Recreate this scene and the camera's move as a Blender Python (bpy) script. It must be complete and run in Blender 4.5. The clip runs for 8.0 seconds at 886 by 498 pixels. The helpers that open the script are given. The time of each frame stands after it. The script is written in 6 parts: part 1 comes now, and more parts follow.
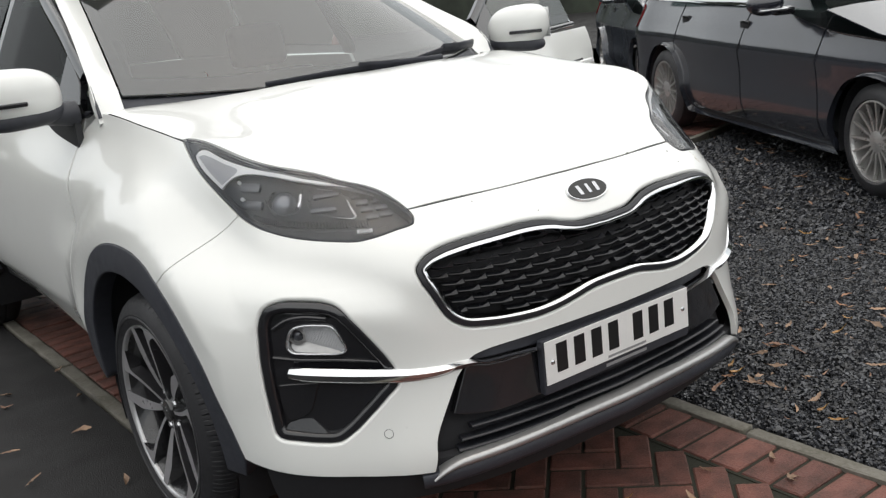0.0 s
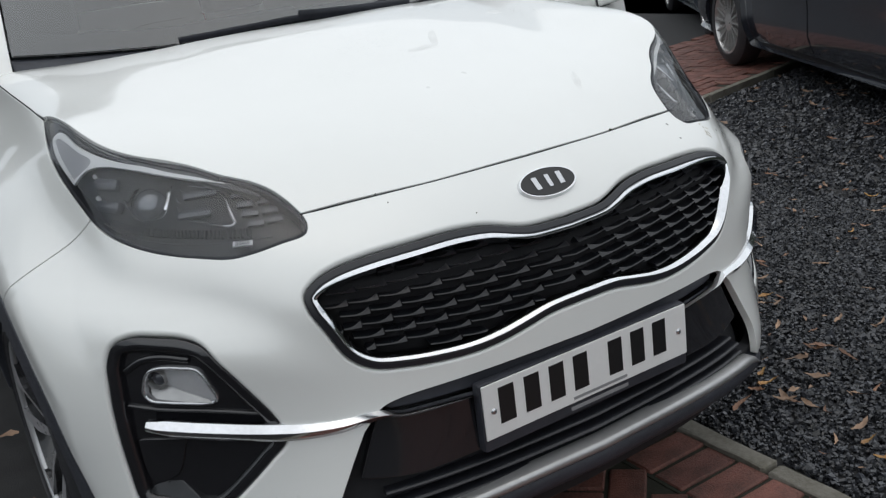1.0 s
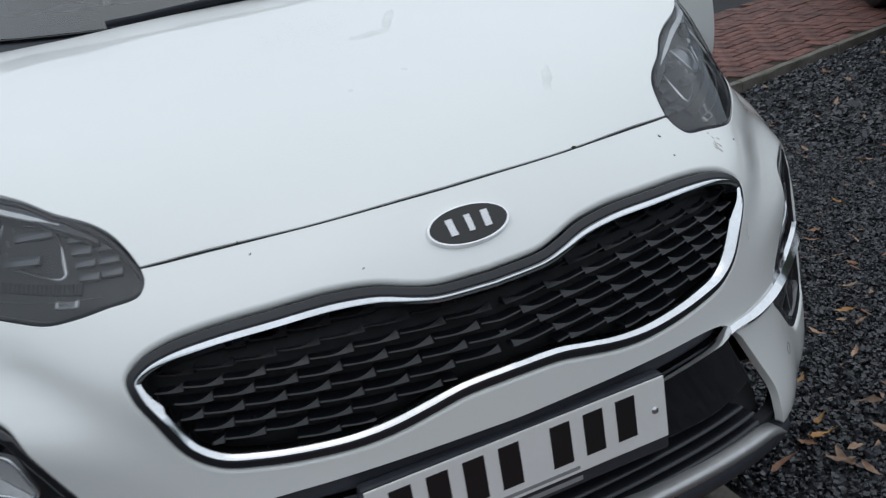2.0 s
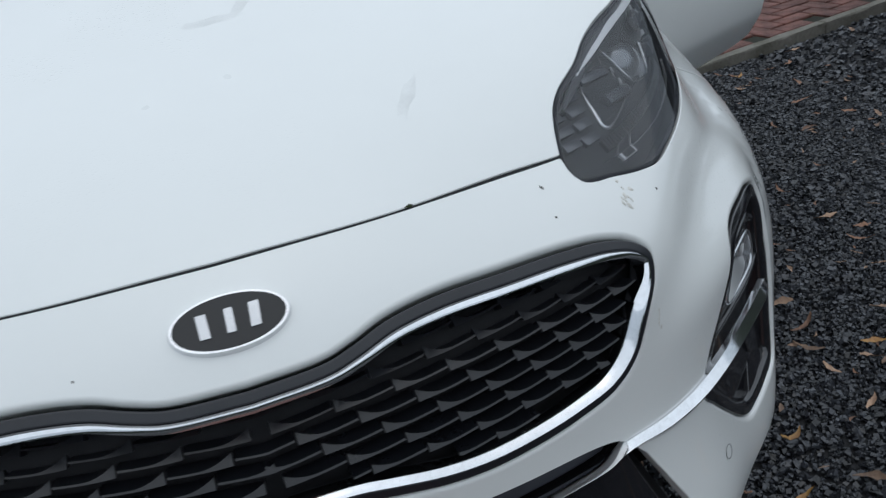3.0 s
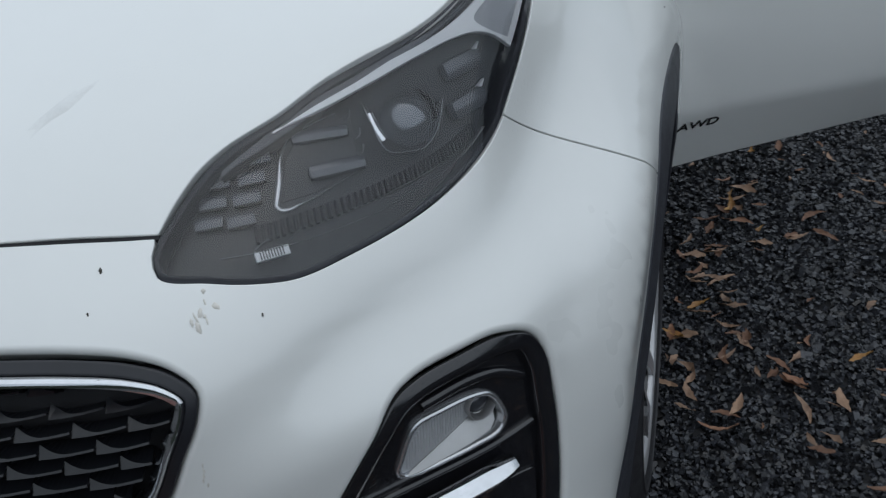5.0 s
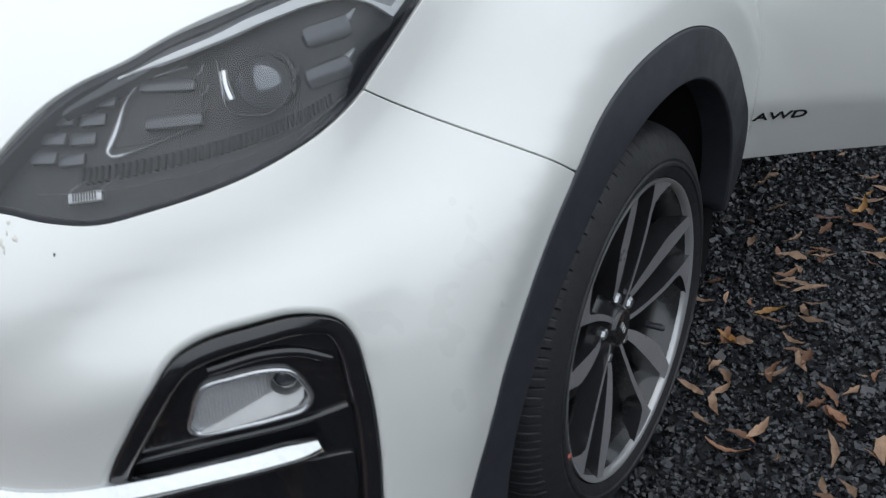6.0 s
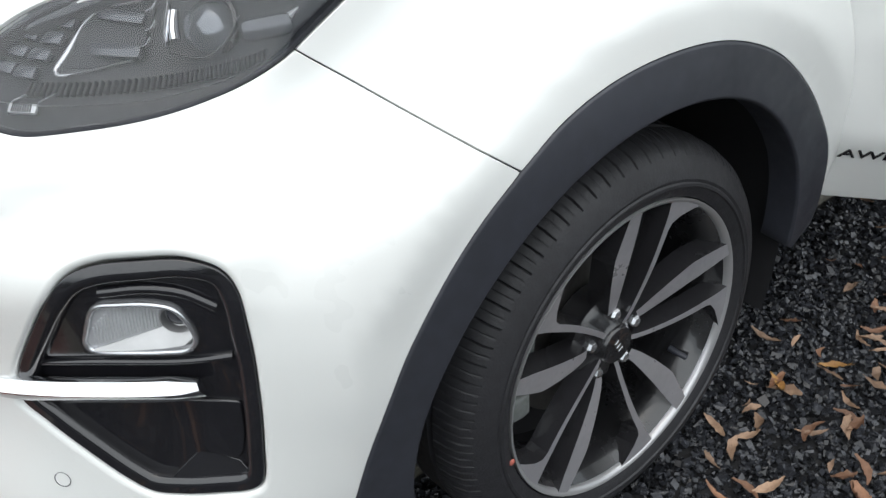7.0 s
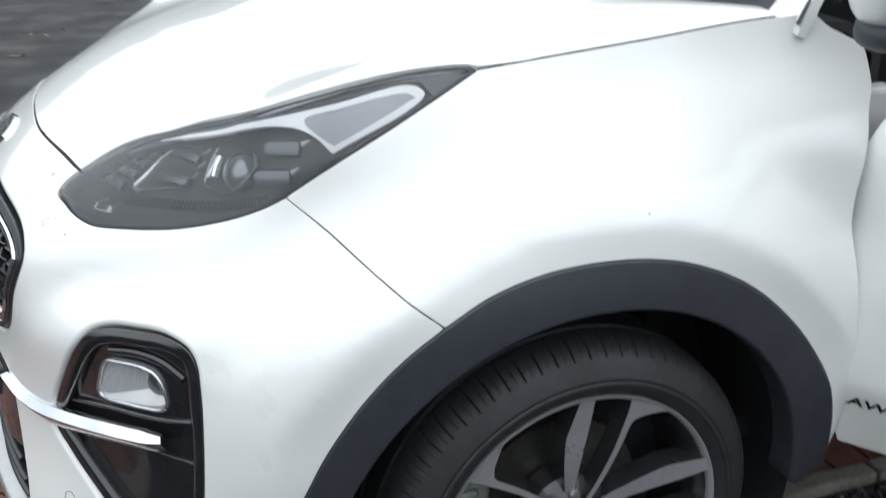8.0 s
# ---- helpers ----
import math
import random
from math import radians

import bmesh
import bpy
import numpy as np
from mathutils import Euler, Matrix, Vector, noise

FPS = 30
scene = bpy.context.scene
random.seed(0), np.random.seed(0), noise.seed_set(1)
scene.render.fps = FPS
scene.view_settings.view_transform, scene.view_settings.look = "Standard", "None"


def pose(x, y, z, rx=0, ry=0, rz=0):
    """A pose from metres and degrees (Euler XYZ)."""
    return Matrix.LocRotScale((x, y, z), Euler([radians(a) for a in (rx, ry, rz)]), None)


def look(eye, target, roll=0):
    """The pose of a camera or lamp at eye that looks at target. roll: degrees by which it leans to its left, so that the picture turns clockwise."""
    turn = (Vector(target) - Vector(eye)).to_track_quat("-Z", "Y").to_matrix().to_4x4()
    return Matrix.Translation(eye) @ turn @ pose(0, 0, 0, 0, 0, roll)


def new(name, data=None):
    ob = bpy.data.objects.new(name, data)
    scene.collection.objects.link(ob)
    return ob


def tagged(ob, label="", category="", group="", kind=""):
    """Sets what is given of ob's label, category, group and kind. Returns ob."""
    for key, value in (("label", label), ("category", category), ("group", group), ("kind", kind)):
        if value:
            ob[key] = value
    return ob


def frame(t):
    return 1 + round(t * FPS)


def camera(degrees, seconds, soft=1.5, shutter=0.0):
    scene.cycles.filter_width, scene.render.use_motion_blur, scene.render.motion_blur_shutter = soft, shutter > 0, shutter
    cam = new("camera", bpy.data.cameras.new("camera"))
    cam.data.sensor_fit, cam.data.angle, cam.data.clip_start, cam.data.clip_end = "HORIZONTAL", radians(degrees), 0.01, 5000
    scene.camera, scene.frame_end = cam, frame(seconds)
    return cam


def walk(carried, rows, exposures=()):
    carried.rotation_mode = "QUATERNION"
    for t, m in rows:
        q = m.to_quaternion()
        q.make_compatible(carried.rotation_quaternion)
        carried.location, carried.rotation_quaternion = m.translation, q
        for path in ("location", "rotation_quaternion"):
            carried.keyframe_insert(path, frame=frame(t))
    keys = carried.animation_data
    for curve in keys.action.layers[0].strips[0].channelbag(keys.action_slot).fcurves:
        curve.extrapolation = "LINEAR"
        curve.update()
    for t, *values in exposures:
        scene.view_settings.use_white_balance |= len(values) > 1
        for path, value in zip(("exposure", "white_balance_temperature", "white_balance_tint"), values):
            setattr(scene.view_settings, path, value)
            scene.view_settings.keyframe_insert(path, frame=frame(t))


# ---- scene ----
cam = camera(48.1, 8.0, soft=1.25, shutter=0.25)
PATH = [
    (0, (-1.737, -1.661, 1.410), (-0.608, -0.091, 0.901), -6.2),
    (0.5, (-1.406, -1.555, 1.404), (-0.380, 0.065, 0.837), -7.0),
    (1, (-1.132, -1.372, 1.381), (-0.161, 0.261, 0.756), -7.5),
    (1.2, (-1.032, -1.315, 1.377), (-0.099, 0.334, 0.737), -8.0),
    (2.3, (-0.369, -1.084, 1.370), (0.243, 0.667, 0.622), -9.7),
    (2.5, (-0.267, -1.004, 1.377), (0.322, 0.738, 0.592), -9.5),
    (3, (0.010, -0.889, 1.374), (0.436, 0.872, 0.527), -9.9),
    (3.5, (0.283, -0.823, 1.380), (0.521, 0.956, 0.499), -8.3),
    (4, (0.473, -0.660, 1.362), (0.533, 1.122, 0.456), -7.5),
    (4.5, (0.759, -0.606, 1.361), (0.520, 1.136, 0.409), -7.0),
    (4.7, (0.874, -0.589, 1.372), (0.518, 1.125, 0.405), -6.8),
    (5.8, (1.296, -0.315, 1.363), (0.396, 1.125, 0.307), -6.8),
    (6, (1.415, -0.275, 1.360), (0.425, 1.093, 0.289), -6.6),
    (6.5, (1.572, -0.159, 1.348), (0.408, 1.039, 0.248), -5.2),
    (7, (1.660, -0.013, 1.338), (0.353, 1.025, 0.237), -3.6),
    (7.5, (1.931, 0.105, 1.350), (0.415, 0.972, 0.375), -1.1),
    (8, (2.094, 0.249, 1.386), (0.354, 0.904, 0.648), 0.3),
]
EXPOSURES = [(0.0, 0.47, 6800, 10), (0.5, 0.19, 6650, 10), (1.0, -0.06, 6350, 9), (1.2, -0.10, 6300, 9), (2.5, -0.29, 5850, 7), (3.0, -0.26, 5850, 7), (3.5, -0.46, 5850, 7), (4.7, -0.48, 5850, 7), (5.8, 0.08, 6050, 8), (6.0, 0.22, 6100, 8), (6.5, 0.78, 6350, 8), (7.0, 0.90, 6400, 8), (7.5, 0.90, 6450, 8), (8.0, 0.75, 6200, 8)]
walk(cam, [(t, look(eye, target, roll)) for t, eye, target, roll in PATH], EXPOSURES)

# ---- daylight: a bright overcast sky ----
SUN_UP, SUN_TURN = 84.0, 150.0
world = bpy.data.worlds.new("overcast_sky")
scene.world = world
world.use_nodes = True
wn, wl = world.node_tree.nodes, world.node_tree.links
wn.clear()
w_out, w_bg = wn.new("ShaderNodeOutputWorld"), wn.new("ShaderNodeBackground")
w_sky, w_mix = wn.new("ShaderNodeTexSky"), wn.new("ShaderNodeMix")
w_sky.sky_type, w_sky.sun_disc = "NISHITA", False
w_sky.sun_elevation, w_sky.sun_rotation = radians(SUN_UP), radians(SUN_TURN)
w_sky.air_density, w_sky.dust_density, w_sky.ozone_density = 1.0, 6.0, 1.0
w_mix.data_type = "RGBA"
w_mix.inputs[0].default_value = 0.82
w_mix.inputs[7].default_value = (7.4, 7.9, 8.3, 1.0)
wl.new(w_sky.outputs[0], w_mix.inputs[6])
wl.new(w_mix.outputs[2], w_bg.inputs[0])
wl.new(w_bg.outputs[0], w_out.inputs[0])
w_bg.inputs[1].default_value = 0.097

sun = new("sun", bpy.data.lights.new("sun", "SUN"))
sun.data.energy, sun.data.angle, sun.data.color = 1.25, radians(140), (1.0, 0.97, 0.93)
sun.matrix_world = look((0, 0, 0), (-math.sin(radians(SUN_TURN)), -math.cos(radians(SUN_TURN)), -math.tan(radians(SUN_UP))))

# ---- materials ----
def material(name, colour, rough=0.5, metal=0.0, vary=0.0, scale=6.0, bump=0.0, bump_scale=300.0, coat=0.0, spec=0.5, rough_vary=0.0, island=0.0, object_vary=0.0, colour2=None, fine=60.0):
    """A Principled material with stains at a large scale, grain at a fine one, and a fine relief."""
    m = bpy.data.materials.new(name)
    m.use_nodes = True
    nodes, links = m.node_tree.nodes, m.node_tree.links
    b = nodes["Principled BSDF"]
    b.inputs["Base Color"].default_value = (*colour, 1)
    b.inputs["Roughness"].default_value, b.inputs["Metallic"].default_value = rough, metal
    b.inputs["Coat Weight"].default_value, b.inputs["Coat Roughness"].default_value = coat, 0.03
    b.inputs["Specular IOR Level"].default_value = spec
    place = nodes.new("ShaderNodeTexCoord")
    socket = None
    if vary or colour2:
        big, small, mix = nodes.new("ShaderNodeTexNoise"), nodes.new("ShaderNodeTexNoise"), nodes.new("ShaderNodeMix")
        big.inputs["Scale"].default_value, small.inputs["Scale"].default_value = scale, scale * fine / 6
        big.inputs["Detail"].default_value = 5
        add = nodes.new("ShaderNodeMath")
        add.operation = "MULTIPLY_ADD"
        add.inputs[1].default_value = 0.45
        links.new(place.outputs["Object"], big.inputs["Vector"])
        links.new(place.outputs["Object"], small.inputs["Vector"])
        links.new(small.outputs["Fac"], add.inputs[0])
        links.new(big.outputs["Fac"], add.inputs[2])
        ramp = nodes.new("ShaderNodeMapRange")
        ramp.inputs["From Min"].default_value, ramp.inputs["From Max"].default_value = 0.45, 0.98
        links.new(add.outputs[0], ramp.inputs["Value"])
        mix.data_type = "RGBA"
        c2 = colour2 or tuple(max(0.0, c * (1 - vary)) for c in colour)
        mix.inputs[6].default_value, mix.inputs[7].default_value = (*colour, 1), (*c2, 1)
        links.new(ramp.outputs[0], mix.inputs[0])
        socket = mix.outputs[2]
        if rough_vary:
            rr = nodes.new("ShaderNodeMapRange")
            rr.inputs["To Min"].default_value, rr.inputs["To Max"].default_value = max(0.02, rough - rough_vary), min(1, rough + rough_vary)
            links.new(ramp.outputs[0], rr.inputs["Value"])
            links.new(rr.outputs[0], b.inputs["Roughness"])
    if island or object_vary:
        if island:
            src = nodes.new("ShaderNodeNewGeometry").outputs["Random Per Island"]
        else:
            src = nodes.new("ShaderNodeObjectInfo").outputs["Random"]
        amount = island or object_vary
        rng, mul = nodes.new("ShaderNodeMapRange"), nodes.new("ShaderNodeMix")
        rng.inputs["To Min"].default_value, rng.inputs["To Max"].default_value = 1 - amount, 1 + amount * 0.6
        links.new(src, rng.inputs["Value"])
        mul.data_type, mul.blend_type = "RGBA", "MULTIPLY"
        mul.inputs[0].default_value = 1
        mul.inputs[6].default_value = (*colour, 1)
        if socket:
            links.new(socket, mul.inputs[6])
        links.new(rng.outputs[0], mul.inputs[7])
        socket = mul.outputs[2]
    if socket:
        links.new(socket, b.inputs["Base Color"])
    if bump:
        tex, bn = nodes.new("ShaderNodeTexNoise"), nodes.new("ShaderNodeBump")
        tex.inputs["Scale"].default_value, tex.inputs["Detail"].default_value = bump_scale, 4
        bn.inputs["Strength"].default_value, bn.inputs["Distance"].default_value = bump, 0.004
        links.new(place.outputs["Object"], tex.inputs["Vector"])
        links.new(tex.outputs["Fac"], bn.inputs["Height"])
        links.new(bn.outputs["Normal"], b.inputs["Normal"])
    return m


def glass(name, tint, gloss=0.02, ior=1.5, more=0.0):
    """Thin clear sheet: see-through, with a mirror gloss that grows at grazing angles."""
    m = bpy.data.materials.new(name)
    m.use_nodes = True
    nodes, links = m.node_tree.nodes, m.node_tree.links
    nodes.clear()
    out, mix = nodes.new("ShaderNodeOutputMaterial"), nodes.new("ShaderNodeMixShader")
    clear, shine, fres = nodes.new("ShaderNodeBsdfTransparent"), nodes.new("ShaderNodeBsdfGlossy"), nodes.new("ShaderNodeFresnel")
    clear.inputs[0].default_value = (*tint, 1)
    shine.inputs["Roughness"].default_value = gloss
    fres.inputs[0].default_value = ior
    add = nodes.new("ShaderNodeMath")
    add.inputs[1].default_value = more
    add.use_clamp = True
    links.new(fres.outputs[0], add.inputs[0])
    links.new(add.outputs[0], mix.inputs[0])
    links.new(clear.outputs[0], mix.inputs[1])
    links.new(shine.outputs[0], mix.inputs[2])
    links.new(mix.outputs[0], out.inputs[0])
    return m


def droplets(m, scale=160.0, strength=0.25, cover=0.52):
    """Adds rain beads as fine relief to a material."""
    nodes, links = m.node_tree.nodes, m.node_tree.links
    b = nodes["Principled BSDF"]
    place, cells, patch = nodes.new("ShaderNodeTexCoord"), nodes.new("ShaderNodeTexVoronoi"), nodes.new("ShaderNodeTexNoise")
    cells.inputs["Scale"].default_value, patch.inputs["Scale"].default_value = scale, 5.0
    bead, where, prod, bn = nodes.new("ShaderNodeMapRange"), nodes.new("ShaderNodeMapRange"), nodes.new("ShaderNodeMath"), nodes.new("ShaderNodeBump")
    bead.inputs["From Min"].default_value, bead.inputs["From Max"].default_value = 0.3, 0.05
    where.inputs["From Min"].default_value, where.inputs["From Max"].default_value = cover, cover + 0.12
    prod.operation = "MULTIPLY"
    bn.inputs["Strength"].default_value, bn.inputs["Distance"].default_value = strength, 0.002
    links.new(place.outputs["Object"], cells.inputs["Vector"])
    links.new(place.outputs["Object"], patch.inputs["Vector"])
    links.new(cells.outputs["Distance"], bead.inputs["Value"])
    links.new(patch.outputs["Fac"], where.inputs["Value"])
    links.new(bead.outputs[0], prod.inputs[0])
    links.new(where.outputs[0], prod.inputs[1])
    links.new(prod.outputs[0], bn.inputs["Height"])
    links.new(bn.outputs["Normal"], b.inputs["Coat Normal"])
    return m


WHITE = droplets(material("white_paint", (0.80, 0.81, 0.79), 0.32, vary=0.025, scale=1.3, coat=1.0, rough_vary=0.05, spec=0.4))
BLACK_GLOSS = droplets(material("gloss_black_plastic", (0.014, 0.014, 0.017), 0.14, vary=0.3, scale=5, coat=0.6, rough_vary=0.05), 220)
BLACK_MATT = material("matt_black_plastic", (0.042, 0.045, 0.057), 0.48, vary=0.35, scale=4, bump=0.15, bump_scale=900, rough_vary=0.1)
BLACK_DEEP = material("black_cavity", (0.016, 0.016, 0.019), 0.8, vary=0.3, scale=6)
GRILLE_FRAME = material("dark_grille_surround", (0.018, 0.019, 0.024), 0.36, vary=0.3, scale=5, rough_vary=0.08)
FIN = material("grille_fin_plastic", (0.010, 0.011, 0.014), 0.33, vary=0.3, scale=9, rough_vary=0.08)
CHROME = material("chrome", (0.84, 0.85, 0.87), 0.09, metal=1.0, vary=0.18, scale=14, rough_vary=0.04)
SATIN = material("satin_silver", (0.46, 0.46, 0.46), 0.38, metal=0.75, vary=0.2, scale=6, bump=0.04, bump_scale=500, rough_vary=0.08)
RUBBER = material("tyre_rubber", (0.030, 0.030, 0.034), 0.54, vary=0.45, scale=7, bump=0.25, bump_scale=260, rough_vary=0.12)
ALLOY = material("machined_alloy", (0.44, 0.43, 0.45), 0.32, metal=0.45, vary=0.22, scale=9, bump=0.03, bump_scale=700, rough_vary=0.07)
RIM_EDGE = material("bright_rim_edge", (0.52, 0.52, 0.53), 0.30, metal=0.6, vary=0.06, scale=12, rough_vary=0.03)
ALLOY_DARK = material("black_alloy", (0.022, 0.022, 0.024), 0.24, vary=0.4, scale=8, coat=0.6, rough_vary=0.1)
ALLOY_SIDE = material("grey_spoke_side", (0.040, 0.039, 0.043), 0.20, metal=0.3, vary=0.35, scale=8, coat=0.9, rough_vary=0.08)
CALIPER = material("bare_caliper_alloy", (0.30, 0.32, 0.31), 0.45, metal=0.3, vary=0.35, scale=14, bump=0.2, bump_scale=300, rough_vary=0.1)
# base darkened: the shade behind the spokes is put into the colour
STEEL = material("brake_steel", (0.13, 0.125, 0.12), 0.42, metal=0.8, vary=0.4, scale=12, rough_vary=0.1)
LAMP_GREY = material("lamp_bezel_grey", (0.022, 0.024, 0.030), 0.38, vary=0.25, scale=10, rough_vary=0.08)
LAMP_SILVER = material("lamp_silver", (0.60, 0.61, 0.63), 0.20, metal=0.85, vary=0.12, scale=12, rough_vary=0.05)
LAMP_OPTIC = material("lamp_optic", (0.095, 0.100, 0.116), 0.18, metal=0.25, vary=0.35, scale=40, coat=0.5, rough_vary=0.06)
LAMP_TRIM = material("lamp_upper_bezel", (0.085, 0.088, 0.100), 0.36, metal=0.2, vary=0.2, scale=10, rough_vary=0.06)
LAMP_FROST = material("frosted_reflector", (0.66, 0.67, 0.69), 0.34, metal=0.35, vary=0.12, scale=20, rough_vary=0.06)
PROJECTOR = material("projector_glass", (0.17, 0.18, 0.20), 0.05, metal=0.55, vary=0.3, scale=30, coat=1.0)
LAMP_WHITE = material("lamp_light_guide", (0.88, 0.89, 0.90), 0.35, vary=0.06, scale=12)
LAMP_REFLEX = material("lamp_reflex_grey", (0.50, 0.51, 0.54), 0.28, vary=0.15, scale=12, bump=0.5, bump_scale=900, metal=0.3)
LENS = glass("clear_lamp_lens", (0.95, 0.955, 0.965), 0.015, 1.45, 0.022)
WINDSCREEN = glass("tinted_windscreen", (0.60, 0.68, 0.68), 0.02, 1.5, 0.13)
# index kept low: the glass stays dark as if mirroring trees, not sky
SIDE_GLASS = glass("dark_tinted_glass", (0.20, 0.26, 0.25), 0.02, 1.12, 0.0)
DOOR_GLASS = glass("green_tinted_glass", (0.62, 0.70, 0.68), 0.02, 1.5, 0.06)
CABIN = material("dark_cabin_trim", (0.035, 0.036, 0.040), 0.7, vary=0.3, scale=4, bump=0.1, bump_scale=300)
SEAT = material("black_seat_cloth", (0.022, 0.022, 0.024), 0.85, vary=0.3, scale=5, bump=0.2, bump_scale=400)
PLATE_WHITE = material("plate_white", (0.82, 0.82, 0.81), 0.35, vary=0.05, scale=9, coat=0.3)
PLATE_BLACK = material("plate_black", (0.012, 0.012, 0.013), 0.4, vary=0.2, scale=9)
PRINT_GREY = material("print_grey", (0.30, 0.30, 0.31), 0.5, vary=0.2, scale=9)
RED_DOT = material("red_paint_dot", (0.55, 0.16, 0.12), 0.5, vary=0.2, scale=40)
SALOON = material("dark_blue_black_paint", (0.024, 0.027, 0.037), 0.22, vary=0.3, scale=2, coat=1.0, rough_vary=0.06)
SLATE_CAR = material("slate_blue_paint", (0.075, 0.085, 0.105), 0.25, vary=0.2, scale=2, coat=1.0, rough_vary=0.06)
SILVER_RIM = material("silver_alloy_rim", (0.72, 0.71, 0.70), 0.32, metal=0.8, vary=0.2, scale=12, rough_vary=0.08)
TAIL_RED = material("red_tail_lamp", (0.35, 0.012, 0.015), 0.15, vary=0.3, scale=9, coat=0.8)
BRICK = material("red_brick_paver", (0.225, 0.078, 0.055), 0.66, colour2=(0.075, 0.040, 0.034), scale=12, bump=1.0, bump_scale=230, object_vary=0.32, rough_vary=0.18, fine=70)
BRICK_FAR = material("red_brick_paver_far", (0.215, 0.076, 0.054), 0.66, colour2=(0.075, 0.040, 0.034), scale=12, bump=0.9, bump_scale=230, island=0.32, rough_vary=0.15)
JOINT = material("mossy_joint_sand", (0.028, 0.029, 0.018), 0.95, vary=0.5, scale=10, bump=0.6, bump_scale=240)
KERB = material("concrete_edging", (0.215, 0.200, 0.175), 0.85, colour2=(0.085, 0.080, 0.058), scale=7, bump=0.5, bump_scale=180, object_vary=0.15, rough_vary=0.1)
GRAVEL = material("dark_slate_chipping", (0.041, 0.043, 0.050), 0.22, vary=0.35, scale=40, bump=0.12, bump_scale=400, island=0.88, rough_vary=0.14)
GRAVEL_BED = material("gravel_bed", (0.018, 0.018, 0.020), 0.8, vary=0.5, scale=20, bump=1.0, bump_scale=90)
TARMAC = material("wet_tarmac", (0.010, 0.0092, 0.0100), 0.72, vary=0.6, scale=2.5, bump=1.0, bump_scale=230, rough_vary=0.2, fine=600)
LEAF_TAN = material("tan_dead_leaf", (0.42, 0.275, 0.18), 0.65, colour2=(0.19, 0.115, 0.075), scale=25, bump=0.3, bump_scale=200, object_vary=0.45)
LEAF_RUST = material("rust_dead_leaf", (0.30, 0.155, 0.088), 0.6, colour2=(0.12, 0.058, 0.034), scale=25, bump=0.3, bump_scale=200, object_vary=0.4)
LEAF_GOLD = material("yellow_dead_leaf", (0.52, 0.31, 0.085), 0.55, colour2=(0.30, 0.13, 0.045), scale=25, bump=0.3, bump_scale=200, object_vary=0.35)
SMEAR = material("dried_water_mark", (0.782, 0.792, 0.775), 0.45, vary=0.12, scale=30, coat=0.5)
SPECK = material("dirt_speck", (0.05, 0.045, 0.035), 0.8, vary=0.4, scale=60)
RUST = material("brown_dirt_film", (0.79, 0.765, 0.70), 0.5, vary=0.3, scale=60, coat=0.4)
MOSS = material("green_moss", (0.06, 0.075, 0.03), 0.95, vary=0.5, scale=60, bump=0.8, bump_scale=300)
HEDGE = material("distant_hedge", (0.045, 0.055, 0.040), 0.9, vary=0.6, scale=0.8, fine=30)

# ---- helpers for meshes ----
def link(name, verts, faces, mat, parent=None, label="", smooth=True, normals=None):
    me = bpy.data.meshes.new(name)
    me.from_pydata([tuple(map(float, v)) for v in verts], [], [tuple(map(int, q)) for q in faces])
    me.materials.append(mat)
    if smooth:
        me.polygons.foreach_set("use_smooth", [True] * len(me.polygons))
    if normals is not None:
        me.normals_split_custom_set_from_vertices([tuple(map(float, n)) for n in normals])
    me.update()
    ob = new(name, me)
    ob.parent = parent
    if label:
        tagged(ob, label)
    return ob


def part(name, bm, mat, parent=None, label="", smooth=None):
    """Links a bmesh as one mesh object; sharp edges stay sharp past `smooth` degrees."""
    if smooth is not None:
        for e in bm.edges:
            if len(e.link_faces) == 2 and e.calc_face_angle(0) > radians(smooth):
                e.smooth = False
        for q in bm.faces:
            q.smooth = True
    me = bpy.data.meshes.new(name)
    bm.to_mesh(me)
    bm.free()
    me.materials.append(mat)
    ob = new(name, me)
    ob.parent = parent
    if label:
        tagged(ob, label)
    return ob


def empty(name, m=None, parent=None):
    ob = new(name)
    ob.empty_display_size = 0.2
    if m is not None:
        ob.matrix_basis = m
    ob.parent = parent
    return ob


def box(sx, sy, sz, m=Matrix(), bevel=0.0, seg=2):
    bm = bmesh.new()
    bmesh.ops.create_cube(bm, size=1, matrix=m @ Matrix.Diagonal((sx, sy, sz, 1)))
    if bevel:
        bmesh.ops.bevel(bm, geom=bm.edges[:], offset=bevel, segments=seg, affect="EDGES", profile=0.6)
    return bm


def lathe(profile, n=64, axis="x", a0=0.0, a1=2 * math.pi):
    """Verts and faces of a profile of (along, radius) turned round an axis."""
    whole = abs(a1 - a0 - 2 * math.pi) < 1e-6
    k = n if whole else n + 1
    verts, faces = [], []
    for i in range(k):
        a = a0 + (a1 - a0) * i / n
        for h, r in profile:
            p = (h, r * math.cos(a), r * math.sin(a))
            verts.append(p if axis == "x" else (p[1], h, p[2]) if axis == "y" else (p[1], p[2], h))
    c = len(profile)
    for i in range(n):
        j = (i + 1) % k
        for q in range(c - 1):
            faces.append((i * c + q, i * c + q + 1, j * c + q + 1, j * c + q))
    return verts, faces


